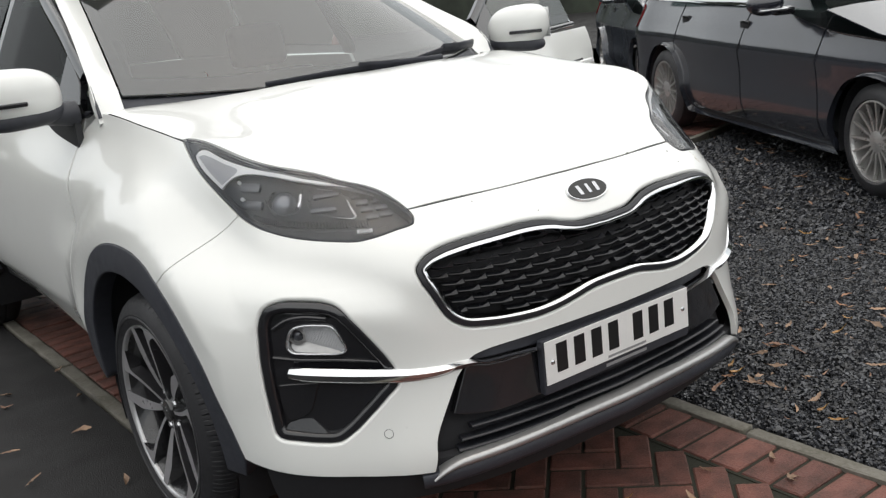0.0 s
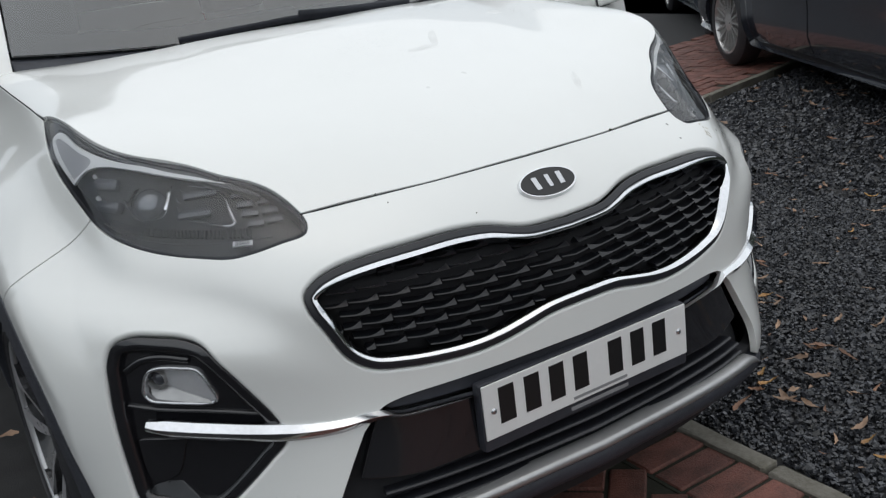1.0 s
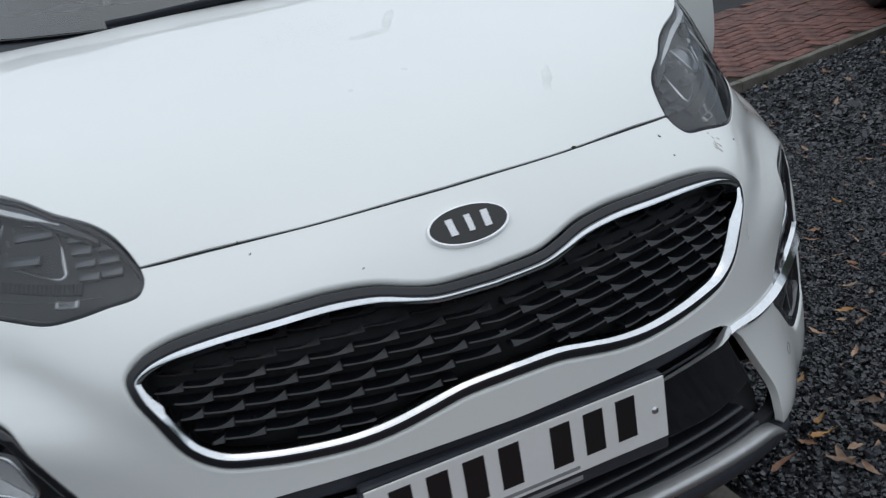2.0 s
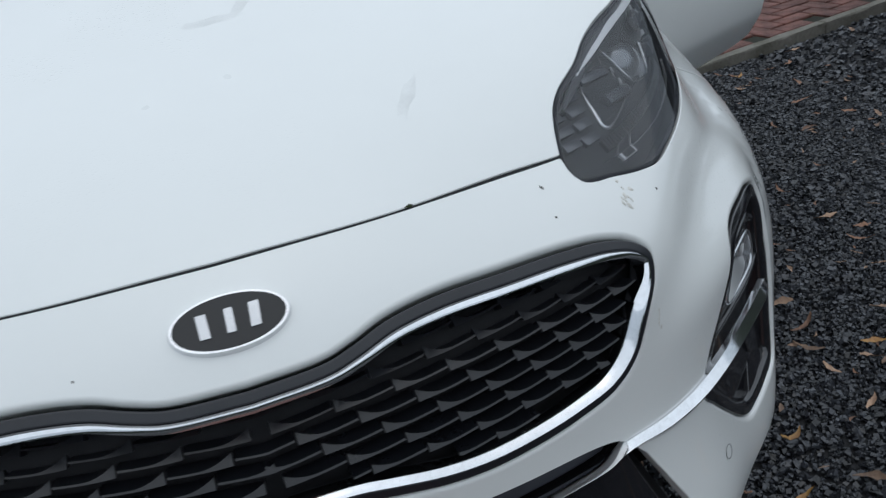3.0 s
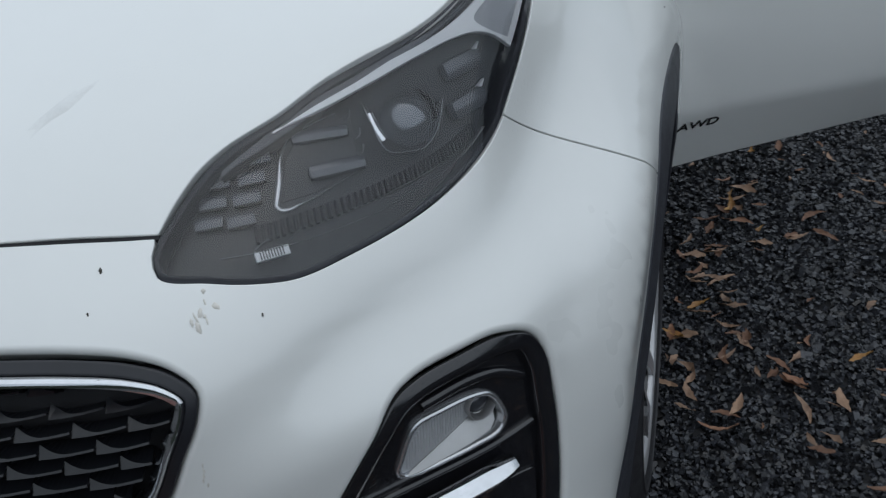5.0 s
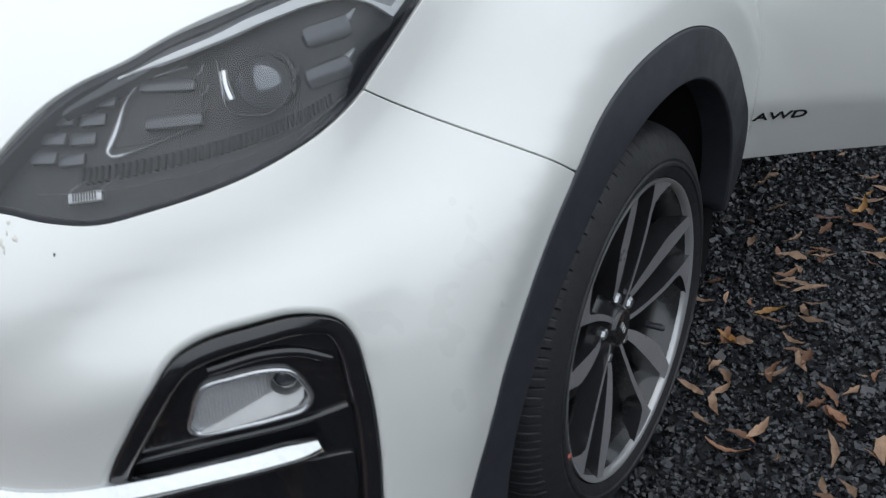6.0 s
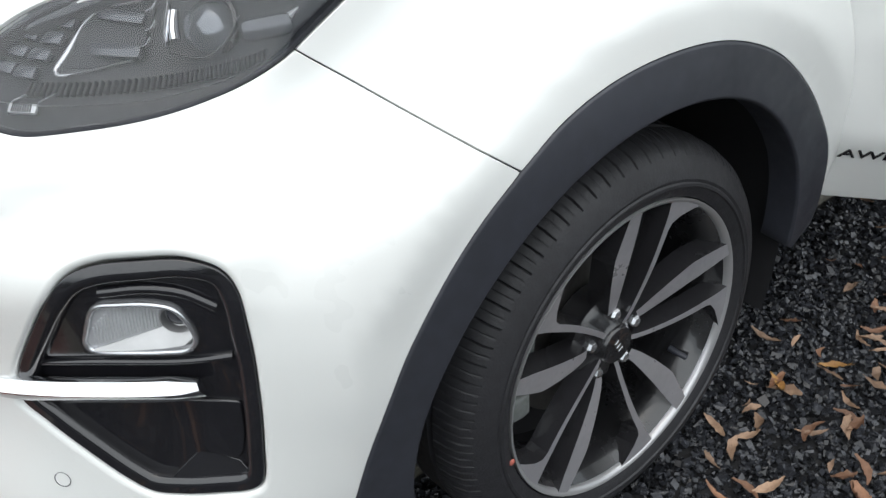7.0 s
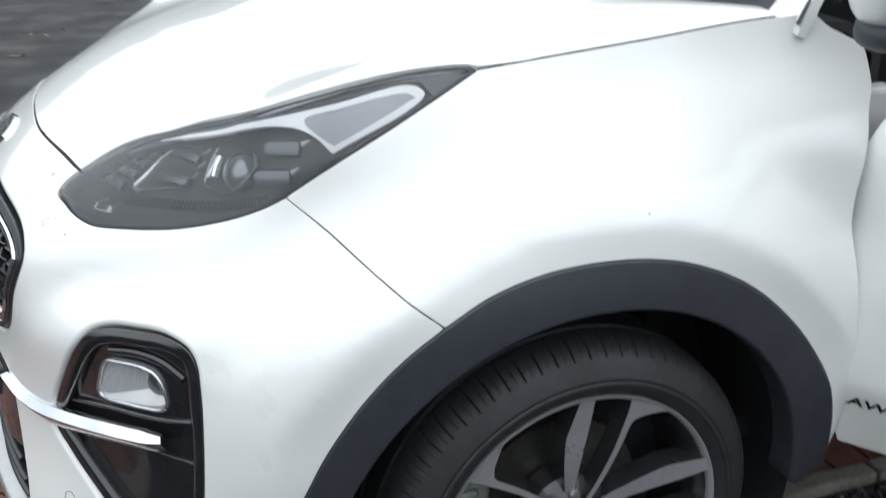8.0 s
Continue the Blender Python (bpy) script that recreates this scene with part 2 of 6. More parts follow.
def spline(x, y, q):
    """Natural cubic spline through (x, y) along the first axis of y."""
    x, y, q = np.asarray(x, float), np.asarray(y, float), np.asarray(q, float)
    n, h = len(x), np.diff(np.asarray(x, float))
    a, r = np.eye(n), np.zeros((n, *y.shape[1:]))
    for i in range(1, n - 1):
        a[i, i - 1 : i + 2] = h[i - 1], 2 * (h[i - 1] + h[i]), h[i]
        r[i] = 6 * ((y[i + 1] - y[i]) / h[i] - (y[i] - y[i - 1]) / h[i - 1])
    m = np.linalg.solve(a, r.reshape(n, -1)).reshape(r.shape)
    q = np.clip(q, x[0], x[-1])
    k = np.clip(np.searchsorted(x, q, side="right") - 1, 0, n - 2)
    sh = (-1,) + (1,) * (y.ndim - 1)
    hk, a1, b1 = h[k].reshape(sh), (x[k + 1] - q).reshape(sh), (q - x[k]).reshape(sh)
    return (m[k] * a1**3 + m[k + 1] * b1**3) / (6 * hk) + (y[k] / hk - m[k] * hk / 6) * a1 + (y[k + 1] / hk - m[k + 1] * hk / 6) * b1


def curve(points, closed=True, step=0.012, corners=()):
    """A smooth line through the points (centripetal Catmull-Rom), with sharp bends at the numbered corners."""
    p = [np.array(q, float) for q in points]
    n, out = len(p), []
    for i in range(n if closed else n - 1):
        b, c = p[i], p[(i + 1) % n]
        a = p[i - 1] if (closed or i > 0) else 2 * b - c
        d = p[(i + 2) % n] if (closed or i + 2 < n) else 2 * c - b
        if i in corners:
            a = 2 * b - c
        if (i + 1) % n in corners:
            d = 2 * c - b
        t1 = max(np.linalg.norm(b - a), 1e-9) ** 0.5
        t2 = t1 + max(np.linalg.norm(c - b), 1e-9) ** 0.5
        t3 = t2 + max(np.linalg.norm(d - c), 1e-9) ** 0.5
        for k in range(m := max(1, int(np.ceil(np.linalg.norm(c - b) / step)))):
            t = t1 + (t2 - t1) * k / m
            a1, a2, a3 = (t1 - t) / t1 * a + t / t1 * b, (t2 - t) / (t2 - t1) * b + (t - t1) / (t2 - t1) * c, (t3 - t) / (t3 - t2) * c + (t - t2) / (t3 - t2) * d
            b1, b2 = (t2 - t) / t2 * a1 + t / t2 * a2, (t3 - t) / (t3 - t1) * a2 + (t - t1) / (t3 - t1) * a3
            out.append((t2 - t) / (t2 - t1) * b1 + (t - t1) / (t2 - t1) * b2)
    if not closed:
        out.append(p[-1])
    return np.array(out)


def inside(poly, pts):
    x, y, hit = pts[:, 0], pts[:, 1], np.zeros(len(pts), bool)
    for (x0, y0), (x1, y1) in zip(poly, np.roll(poly, -1, 0)):
        cross = (y0 > y) != (y1 > y)
        hit ^= cross & (x < (x1 - x0) * (y - y0) / ((y1 - y0) or 1e-12) + x0)
    return hit


def clearance(poly, pts):
    best = np.full(len(pts), 9.0)
    for a, b in zip(poly, np.roll(poly, -1, 0)):
        e = b - a
        t = np.clip(((pts - a) @ e) / max(e @ e, 1e-12), 0, 1)
        best = np.minimum(best, np.hypot(*(pts - a - t[:, None] * e).T))
    return best


def grow(poly, d):
    """The outline moved outwards by d (inwards where negative)."""
    p = np.asarray(poly, float)
    area = np.sum(p[:, 0] * np.roll(p[:, 1], -1) - np.roll(p[:, 0], -1) * p[:, 1])
    e = np.roll(p, -1, 0) - p
    e /= np.maximum(np.linalg.norm(e, axis=1)[:, None], 1e-12)
    nrm = np.c_[e[:, 1], -e[:, 0]] * np.sign(area)
    m = nrm + np.roll(nrm, 1, 0)
    m /= np.maximum(np.linalg.norm(m, axis=1)[:, None], 1e-6)
    c = np.maximum((m * nrm).sum(1), 0.5)
    return p + m * (d / c)[:, None]


def thin(poly, gap):
    """The outline without points closer together than gap."""
    out = [poly[0]]
    for q in poly[1:]:
        if np.linalg.norm(q - out[-1]) > gap:
            out.append(q)
    return np.array(out if np.linalg.norm(out[0] - out[-1]) > gap else out[:-1])


def field(surf, uv, h=1e-3):
    """Points and outward normals of a surface."""
    p = surf(uv[:, 0], uv[:, 1])
    n = np.cross(surf(uv[:, 0] + h, uv[:, 1]) - surf(uv[:, 0] - h, uv[:, 1]), surf(uv[:, 0], uv[:, 1] + h) - surf(uv[:, 0], uv[:, 1] - h))
    return p, n / np.maximum(np.linalg.norm(n, axis=1)[:, None], 1e-12)


def panel(name, surf, outer, mat, parent=None, label="", holes=(), gap=0.0017, lip=0.002, depth=0.015, step=0.03, lift=0.0, flip=False, hole_lip=None, hole_depth=None):
    """A pressed sheet cut from a surface: smooth skin, rolled edges and turned-in flanges at the outline and the holes."""
    from mathutils.geometry import delaunay_2d_cdt
    outer = thin(grow(outer, -gap - lip), 0.003)
    rims = [(outer, 1.0, lip, depth)]
    for hole in holes:
        hl = hole_lip if hole_lip is not None else lip
        rims.append((thin(grow(hole, gap + hl), 0.003), -1.0, hl, hole_depth or depth))
    lo, hi = outer.min(0), outer.max(0)
    gx, gy = np.meshgrid(np.arange(lo[0] + step / 2, hi[0], step), np.arange(lo[1] + step / 2, hi[1], step))
    grid = np.c_[gx.ravel(), gy.ravel()]
    keep = inside(outer, grid) & (clearance(outer, grid) > step * 0.45)
    for rim, *_ in rims[1:]:
        keep &= ~inside(rim, grid) & (clearance(rim, grid) > step * 0.45)
    pts, edges = [], []
    for rim, *_ in rims:
        k = len(pts)
        pts += list(rim)
        edges += [(k + i, k + (i + 1) % len(rim)) for i in range(len(rim))]
    pts = np.array(pts + list(grid[keep]))
    out = delaunay_2d_cdt([Vector(q) for q in pts], edges, [], 0, 1e-6, False)
    uv = np.array([tuple(q) for q in out[0]])
    tri = np.array([t for t in out[2]])
    mid = uv[tri].mean(1)
    ok = inside(outer, mid)
    for rim, *_ in rims[1:]:
        ok &= ~inside(rim, mid)
    tri = tri[ok]
    p, n = field(surf, uv)
    verts, normals, faces = list(p + n * lift), list(n), [tuple(t) for t in tri]
    for rim, sign, lp, dp in rims:
        q, m = field(surf, rim)
        e = np.roll(q, -1, 0) - np.roll(q, 1, 0)
        side = np.cross(e, m)
        side /= np.maximum(np.linalg.norm(side, axis=1)[:, None], 1e-12)
        wide = surf(*grow(rim, 0.004).T) - q
        side *= np.sign((side * wide).sum(1))[:, None] * sign
        rings = []
        for a in (0, 30, 60, 90):
            s, c = math.sin(radians(a)), math.cos(radians(a))
            rings.append((q + m * lift + side * lp * s - m * lp * (1 - c), m * c + side * s))
        rings.append((rings[-1][0] - m * dp, side))
        k0, c = len(verts), len(rim)
        for pos, nor in rings:
            verts += list(pos)
            normals += list(nor)
        for r in range(len(rings) - 1):
            for i in range(c):
                j = (i + 1) % c
                faces.append((k0 + r * c + i, k0 + r * c + j, k0 + (r + 1) * c + j, k0 + (r + 1) * c + i))
    verts, normals = np.array(verts), np.array(normals)
    fixed = []
    for t in faces:
        a, b, c = verts[t[0]], verts[t[1]], verts[t[2]]
        fixed.append(t if np.dot(np.cross(b - a, c - a), normals[t[0]] + normals[t[1]] + normals[t[2]]) >= 0 else t[::-1])
    return link(name, verts, fixed, mat, parent, label, True, normals)


def ribbon(name, surf, line, width, mat, parent=None, label="", lift=0.004, thick=0.006, closed=False, round_=0.5):
    """A rounded strip laid along a line of the surface; width may be one number or one per point."""
    line = np.asarray(line, float)
    q, m = field(surf, line)
    e = (np.roll(q, -1, 0) - np.roll(q, 1, 0)) if closed else np.gradient(q, axis=0)
    side = np.cross(e, m)
    side /= np.maximum(np.linalg.norm(side, axis=1)[:, None], 1e-12)
    w = np.broadcast_to(np.asarray(width, float), (len(line),))[:, None] / 2
    prof = [(-1, -thick), (-1, 0), (-0.8, lift * round_), (-0.4, lift * 0.9), (0, lift), (0.4, lift * 0.9), (0.8, lift * round_), (1, 0), (1, -thick)]
    verts = np.vstack([q + side * w * a + m * b for a, b in prof])
    c, faces = len(line), []
    for r in range(len(prof) - 1):
        for i in range(c if closed else c - 1):
            j = (i + 1) % c
            faces.append((r * c + i, r * c + j, (r + 1) * c + j, (r + 1) * c + i))
    if not closed:
        faces += [tuple(r * c for r in range(len(prof))), tuple(r * c + c - 1 for r in range(len(prof)))[::-1]]
    ob = link(name, verts, faces, mat, parent, label)
    fix_normals(ob)
    return ob


def fix_normals(ob, sharp=40):
    bm = bmesh.new()
    bm.from_mesh(ob.data)
    bmesh.ops.recalc_face_normals(bm, faces=bm.faces[:])
    for e in bm.edges:
        if len(e.link_faces) == 2 and e.calc_face_angle(0) > radians(sharp):
            e.smooth = False
    bm.to_mesh(ob.data)
    bm.free()


def grid_mesh(name, rows, mat, parent=None, label="", thick=0.0, outward=None):
    """A smooth sheet through rows of points of equal number, with thickness if asked."""
    a = np.array(rows, float)
    r, c = a.shape[:2]
    verts = a.reshape(-1, 3)
    faces = [(i * c + j, i * c + j + 1, (i + 1) * c + j + 1, (i + 1) * c + j) for i in range(r - 1) for j in range(c - 1)]
    if thick:
        du, dv = np.gradient(a, axis=0), np.gradient(a, axis=1)
        n = np.cross(dv, du)
        n /= np.maximum(np.linalg.norm(n, axis=2)[..., None], 1e-12)
        if outward is not None and (n[r // 2, c // 2] @ np.array(outward)) < 0:
            n = -n
        k = len(verts)
        verts = np.vstack([verts, (a - n * thick).reshape(-1, 3)])
        faces += [tuple(k + i for i in f[::-1]) for f in faces]
        loop = [j for j in range(c)] + [i * c + c - 1 for i in range(1, r)] + [(r - 1) * c + j for j in range(c - 2, -1, -1)] + [i * c for i in range(r - 2, 0, -1)]
        faces += [(loop[i], loop[(i + 1) % len(loop)], k + loop[(i + 1) % len(loop)], k + loop[i]) for i in range(len(loop))]
    ob = link(name, verts, faces, mat, parent, label)
    fix_normals(ob, 50)
    return ob


def mirror(points):
    return [(-u, z) for u, z in points][::-1]

# ---- white SUV: the skin ----
# Plan of the body's outline from the nose to the tail, and how far the skin leans in from it at each height.
PLAN = [(-0.45, 0.072), (-0.25, 0.018), (0, -0.005), (0.25, 0.018), (0.45, 0.072), (0.6, 0.142), (0.72, 0.228), (0.82, 0.325), (0.88, 0.435), (0.91, 0.58), (0.922, 0.77),
        (0.925, 1.0), (0.922, 1.35), (0.925, 2.2), (0.92, 3.2), (0.90, 3.75), (0.86, 4.12), (0.79, 4.33), (0.6, 4.45), (0.3, 4.49), (0, 4.51), (-0.3, 4.49)]
plan_line = curve(PLAN[1:-1], closed=False, step=0.004)
plan_line = plan_line[np.argmax((plan_line[:, 0] >= 0) & (plan_line[:, 1] < 1)):]
plan_u = np.r_[0, np.cumsum(np.linalg.norm(np.diff(plan_line, axis=0), axis=1))]
KNOT_U = np.array([0, 0.251, 0.459, 0.625, 0.772, 0.912, 1.038, 1.186, 1.377, 1.607, 1.957, 2.4, 2.807, 3.807, 4.357, 4.73, 4.953, 5.18, 5.484, 5.776])
PLAN_X = spline(plan_u, plan_line[:, 0], KNOT_U)
PLAN_Y = spline(plan_u, plan_line[:, 1], KNOT_U) + 0.021 * np.clip(1 - (KNOT_U / 0.6) ** 2, 0, 1) ** 1.3
LEAN_Z = np.array([0.20, 0.32, 0.44, 0.58, 0.72, 0.80, 0.88, 0.97, 1.08, 1.16])
LEAN_U = np.array([0, 0.25, 0.46, 0.62, 0.76, 0.90, 1.03, 1.19, 1.39, 1.64, 1.94, 2.84, 4.3, 5.0, 5.73])
LEAN = [
    [0.045, -0.008, -0.006, 0.000, 0.008, 0.028, 0.098, 0.215, 0.38, 0.54],
    [0.040, -0.010, -0.008, 0.005, 0.011, 0.027, 0.096, 0.220, 0.385, 0.545],
    [0.030, -0.022, -0.012, 0.010, 0.014, 0.027, 0.103, 0.240, 0.40, 0.54],
    [0.027, -0.020, -0.006, 0.008, 0.011, 0.036, 0.100, 0.220, 0.375, 0.50],
    [0.032, -0.002, 0.006, 0.009, 0.010, 0.046, 0.106, 0.194, 0.335, 0.44],
    [0.035, -0.003, 0.000, 0.006, 0.013, 0.047, 0.112, 0.177, 0.288, 0.375],
    [0.035, 0.005, 0.000, 0.000, 0.008, 0.037, 0.100, 0.150, 0.232, 0.315],
    [0.033, 0.005, 0.000, -0.003, -0.001, 0.018, 0.070, 0.112, 0.184, 0.275],
    [0.032, 0.006, 0.000, -0.003, -0.004, 0.003, 0.032, 0.072, 0.155, 0.230],
    [0.032, 0.008, 0.002, 0.000, -0.003, -0.002, 0.015, 0.051, 0.145, 0.190],
    [0.042, 0.020, 0.012, 0.007, 0.003, 0.005, 0.016, 0.045, 0.135, 0.163],
    [0.110, 0.092, 0.052, 0.011, 0.003, 0.006, 0.010, 0.022, 0.045, 0.07],
    [0.100, 0.080, 0.046, 0.012, 0.005, 0.010, 0.014, 0.026, 0.050, 0.08],
    [0.113, 0.040, 0.006, 0.003, 0.018, 0.021, 0.033, 0.045, 0.062, 0.085],
    [0.133, 0.040, 0.007, 0.003, 0.019, 0.033, 0.055, 0.076, 0.095, 0.115],
]
FINE_Z = np.linspace(0.20, 1.16, 97)
lean_cols = spline(LEAN_Z, np.array(LEAN).T, FINE_Z)
FINE_U = np.linspace(0, 5.77, 578)
lean_grid = spline(LEAN_U, lean_cols.T, FINE_U)
gu_, gz_ = np.meshgrid(FINE_U, FINE_Z, indexing="ij")
# wheel-arch flares, and the hollow that runs from the grille to the wheel below the headlamp
for cu_, ru_, rz_ in ((1.545, 0.510, 0.502), (4.223, 0.46, 0.44)):
    rho = np.sqrt(((gu_ - cu_) / ru_) ** 2 + (np.maximum(gz_ - 0.336, 0) / rz_) ** 2)
    brim = 1.11 - 0.09 * np.clip((0.62 - gz_) / 0.12, 0, 1)
    swell = np.clip((1.33 - rho) / (1.33 - brim), 0, 1)
    lean_grid = lean_grid - (0.021 * swell - 0.009 * np.clip((brim - rho) / 0.11, 0, 1) - 0.022 * np.exp(-(((rho - 1.36) / 0.16) ** 2)) * np.clip((gz_ - 0.70) / 0.12, 0, 1)) * np.clip((gz_ - 0.30) / 0.25, 0, 1)
# the fold low along the doors
lean_grid = lean_grid + 0.27 * np.maximum(0.537 - gz_, 0) * np.clip((gu_ - 2.04) / 0.05, 0, 1) * np.clip((3.7 - gu_) / 0.2, 0, 1)
valley = spline([0.45, 0.60, 0.75, 0.90, 1.15], [0.67, 0.755, 0.797, 0.82, 0.875], gu_.ravel()).reshape(gu_.shape)
along = np.exp(-(np.abs((gu_ - 0.83) / 0.23) ** 3))
lean_grid = lean_grid + along * (0.016 * np.exp(-(((gz_ - valley) / 0.040) ** 2)) - 0.006 * np.exp(-(((gz_ - valley + 0.072) / 0.036) ** 2)))
fine_x, fine_y = spline(KNOT_U, PLAN_X, FINE_U), spline(KNOT_U, PLAN_Y, FINE_U)
tx, ty = np.gradient(fine_x, FINE_U), np.gradient(fine_y, FINE_U)
tx[0], ty[0] = 1.0, 0.0
ln = np.hypot(tx, ty)
FINE_NX, FINE_NY = ty / ln, -tx / ln
SKIN = np.stack([fine_x[:, None] - FINE_NX[:, None] * lean_grid, fine_y[:, None] - FINE_NY[:, None] * lean_grid], -1)


def bspline(t):
    return np.stack([(1 - t) ** 3, 3 * t**3 - 6 * t**2 + 4, -3 * t**3 + 3 * t**2 + 3 * t + 1, t**3], -1) / 6


def body(u, z):
    """The car's skin: u metres round the plan from the nose (left side plus, right side minus), z metres up."""
    u, z = np.asarray(u, float), np.asarray(z, float)
    a, b = np.abs(u) / 0.01, np.clip((z - 0.20) / 0.01, 0, 95.999)
    i, j = np.clip(a.astype(int), 0, 576), b.astype(int)
    wa, wb = bspline(a - i), bspline(b - j)
    out = 0
    for s in range(4):
        ii = i + s - 1
        flip = np.where(ii < 0, -1.0, 1.0)
        ii = np.clip(np.abs(ii), 0, 577)
        for r in range(4):
            v = SKIN[ii, np.clip(j + r - 1, 0, 96)]
            out = out + (wa[:, s] * wb[:, r])[:, None] * np.stack([v[:, 0] * flip, v[:, 1]], -1)
    return np.stack([out[:, 0] * np.where(u < 0, -1.0, 1.0), out[:, 1], z], -1)


def sunk(depth):
    """The skin moved inwards by a depth."""
    def surf(u, z):
        p, n = field(body, np.stack([np.asarray(u, float), np.asarray(z, float)], -1), 4e-3)
        return p - n * depth
    return surf


# Feature lines on the skin's left half, as (u, z)
SHUT = [(0.0, 0.9245), (0.12, 0.9245), (0.28, 0.922), (0.40, 0.918), (0.48, 0.915), (0.528, 0.914)]
LAMP_LOW = [(0.528, 0.914), (0.519, 0.901), (0.524, 0.889), (0.582, 0.880), (0.638, 0.872), (0.689, 0.867), (0.752, 0.871), (0.827, 0.879), (0.914, 0.892), (0.995, 0.907), (1.056, 0.923), (1.083, 0.933)]
LAMP_REAR = [(1.083, 0.933), (1.137, 0.960), (1.209, 0.997), (1.303, 1.043), (1.411, 1.0935)]
LAMP_TOP = [(1.411, 1.0935), (1.400, 1.1005), (1.372, 1.1030), (1.337, 1.1015), (1.283, 1.0960), (1.205, 1.083), (1.109, 1.064), (0.958, 1.035), (0.80, 1.010), (0.731, 0.990), (0.650, 0.971), (0.592, 0.952), (0.552, 0.931), (0.528, 0.914)]
WING_TOP = [(1.411, 1.0935), (1.556, 1.1075), (1.709, 1.123), (1.847, 1.139), (2.0, 1.152)]
JOINT_LINE = [(1.083, 0.933), (1.150, 0.889), (1.202, 0.850), (1.247, 0.814), (1.298, 0.772)]
ARCH = [(1.298, 0.772), (1.24, 0.732), (1.186, 0.679), (1.132, 0.603), (1.092, 0.523), (1.061, 0.446), (1.035, 0.364)]
ARCH_BACK = [(1.298, 0.772), (1.366, 0.807), (1.447, 0.830), (1.534, 0.838), (1.632, 0.831), (1.711, 0.810), (1.801, 0.766), (1.883, 0.701), (1.953, 0.625), (2.003, 0.547), (2.028, 0.475), (2.044, 0.398)]
GRILLE = [(0.0, 0.820), (0.09, 0.823), (0.124, 0.830), (0.172, 0.842), (0.24, 0.848), (0.33, 0.846), (0.425, 0.841), (0.49, 0.832), (0.53, 0.818), (0.551, 0.798), (0.545, 0.770), (0.525, 0.735), (0.490, 0.675),
          (0.450, 0.647), (0.39, 0.635), (0.32, 0.629), (0.25, 0.628), (0.19, 0.634), (0.135, 0.645), (0.08, 0.656), (0.0, 0.660)]
FOG = [(0.630, 0.540), (0.632, 0.567), (0.648, 0.600), (0.678, 0.645), (0.717, 0.700), (0.746, 0.736), (0.778, 0.750), (0.835, 0.757), (0.888, 0.757), (0.929, 0.742), (0.944, 0.717), (0.948, 0.655), (0.946, 0.575), (0.940, 0.50), (0.930, 0.438), (0.917, 0.428), (0.88, 0.421),
       (0.825, 0.413), (0.783, 0.412), (0.75, 0.430), (0.703, 0.470), (0.660, 0.510)]
FOG_LAMP = [(0.739, 0.635), (0.744, 0.650), (0.767, 0.692), (0.80, 0.699), (0.843, 0.700), (0.867, 0.692), (0.882, 0.667), (0.885, 0.645), (0.872, 0.630), (0.84, 0.625), (0.80, 0.6215), (0.759, 0.6195), (0.742, 0.625)]
MOUTH = [(0.57, 0.318), (0.562, 0.350), (0.555, 0.400), (0.524, 0.463), (0.485, 0.532), (0.447, 0.568), (0.412, 0.578), (0.283, 0.586), (0.15, 0.590), (0.0, 0.592)]
BOTTOM = [(1.035, 0.364), (1.0, 0.354), (0.932, 0.342), (0.794, 0.325), (0.661, 0.320), (0.57, 0.318)]


def dense(points, step=0.008, corners=()):
    return curve(points, closed=False, step=step, corners=corners)


def chain(*lines):
    """One closed outline out of lines laid end to end."""
    out = []
    for ln_ in lines:
        out += list(ln_[:-1] if len(ln_) > 1 else ln_)
    return np.array(out)


def both(half):
    """A line of the left half continued over the centre into the right half."""
    h = np.asarray(half)
    return np.vstack([h, (h * [-1, 1])[::-1][1:]]) if abs(h[-1, 0]) < 1e-6 else np.vstack([(h * [-1, 1])[::-1], h[1:]])


def turn(points, s):
    p = np.asarray(points, float) * [s, 1]
    return p if s > 0 else p[::-1]


suv = tagged(empty("suv"), "white SUV with black wheel-arch cladding and its front passenger door open", "car")

# bumper skin: one piece from wheel arch to wheel arch
half = np.vstack([dense(SHUT)[:-1], dense(LAMP_LOW)[:-1], dense(JOINT_LINE)[:-1], dense(ARCH)[:-1], dense(BOTTOM)[:-1], dense(MOUTH, corners=(4,))])
bumper_out = np.vstack([half[:-1], (half[1:] * [-1, 1])[::-1], ])
grille_loop = np.vstack([dense(GRILLE, corners=())[:-1], (dense(GRILLE)[1:] * [-1, 1])[::-1]])
fog_loops = {s: turn(curve(FOG, step=0.008), s) for s in (1, -1)}
bumper = panel("bumper", body, bumper_out, WHITE, suv, "white painted bumper skin", holes=[grille_loop, fog_loops[1], fog_loops[-1]], step=0.022, gap=0.0009, lip=0.0014, hole_lip=0.009, hole_depth=0.02)


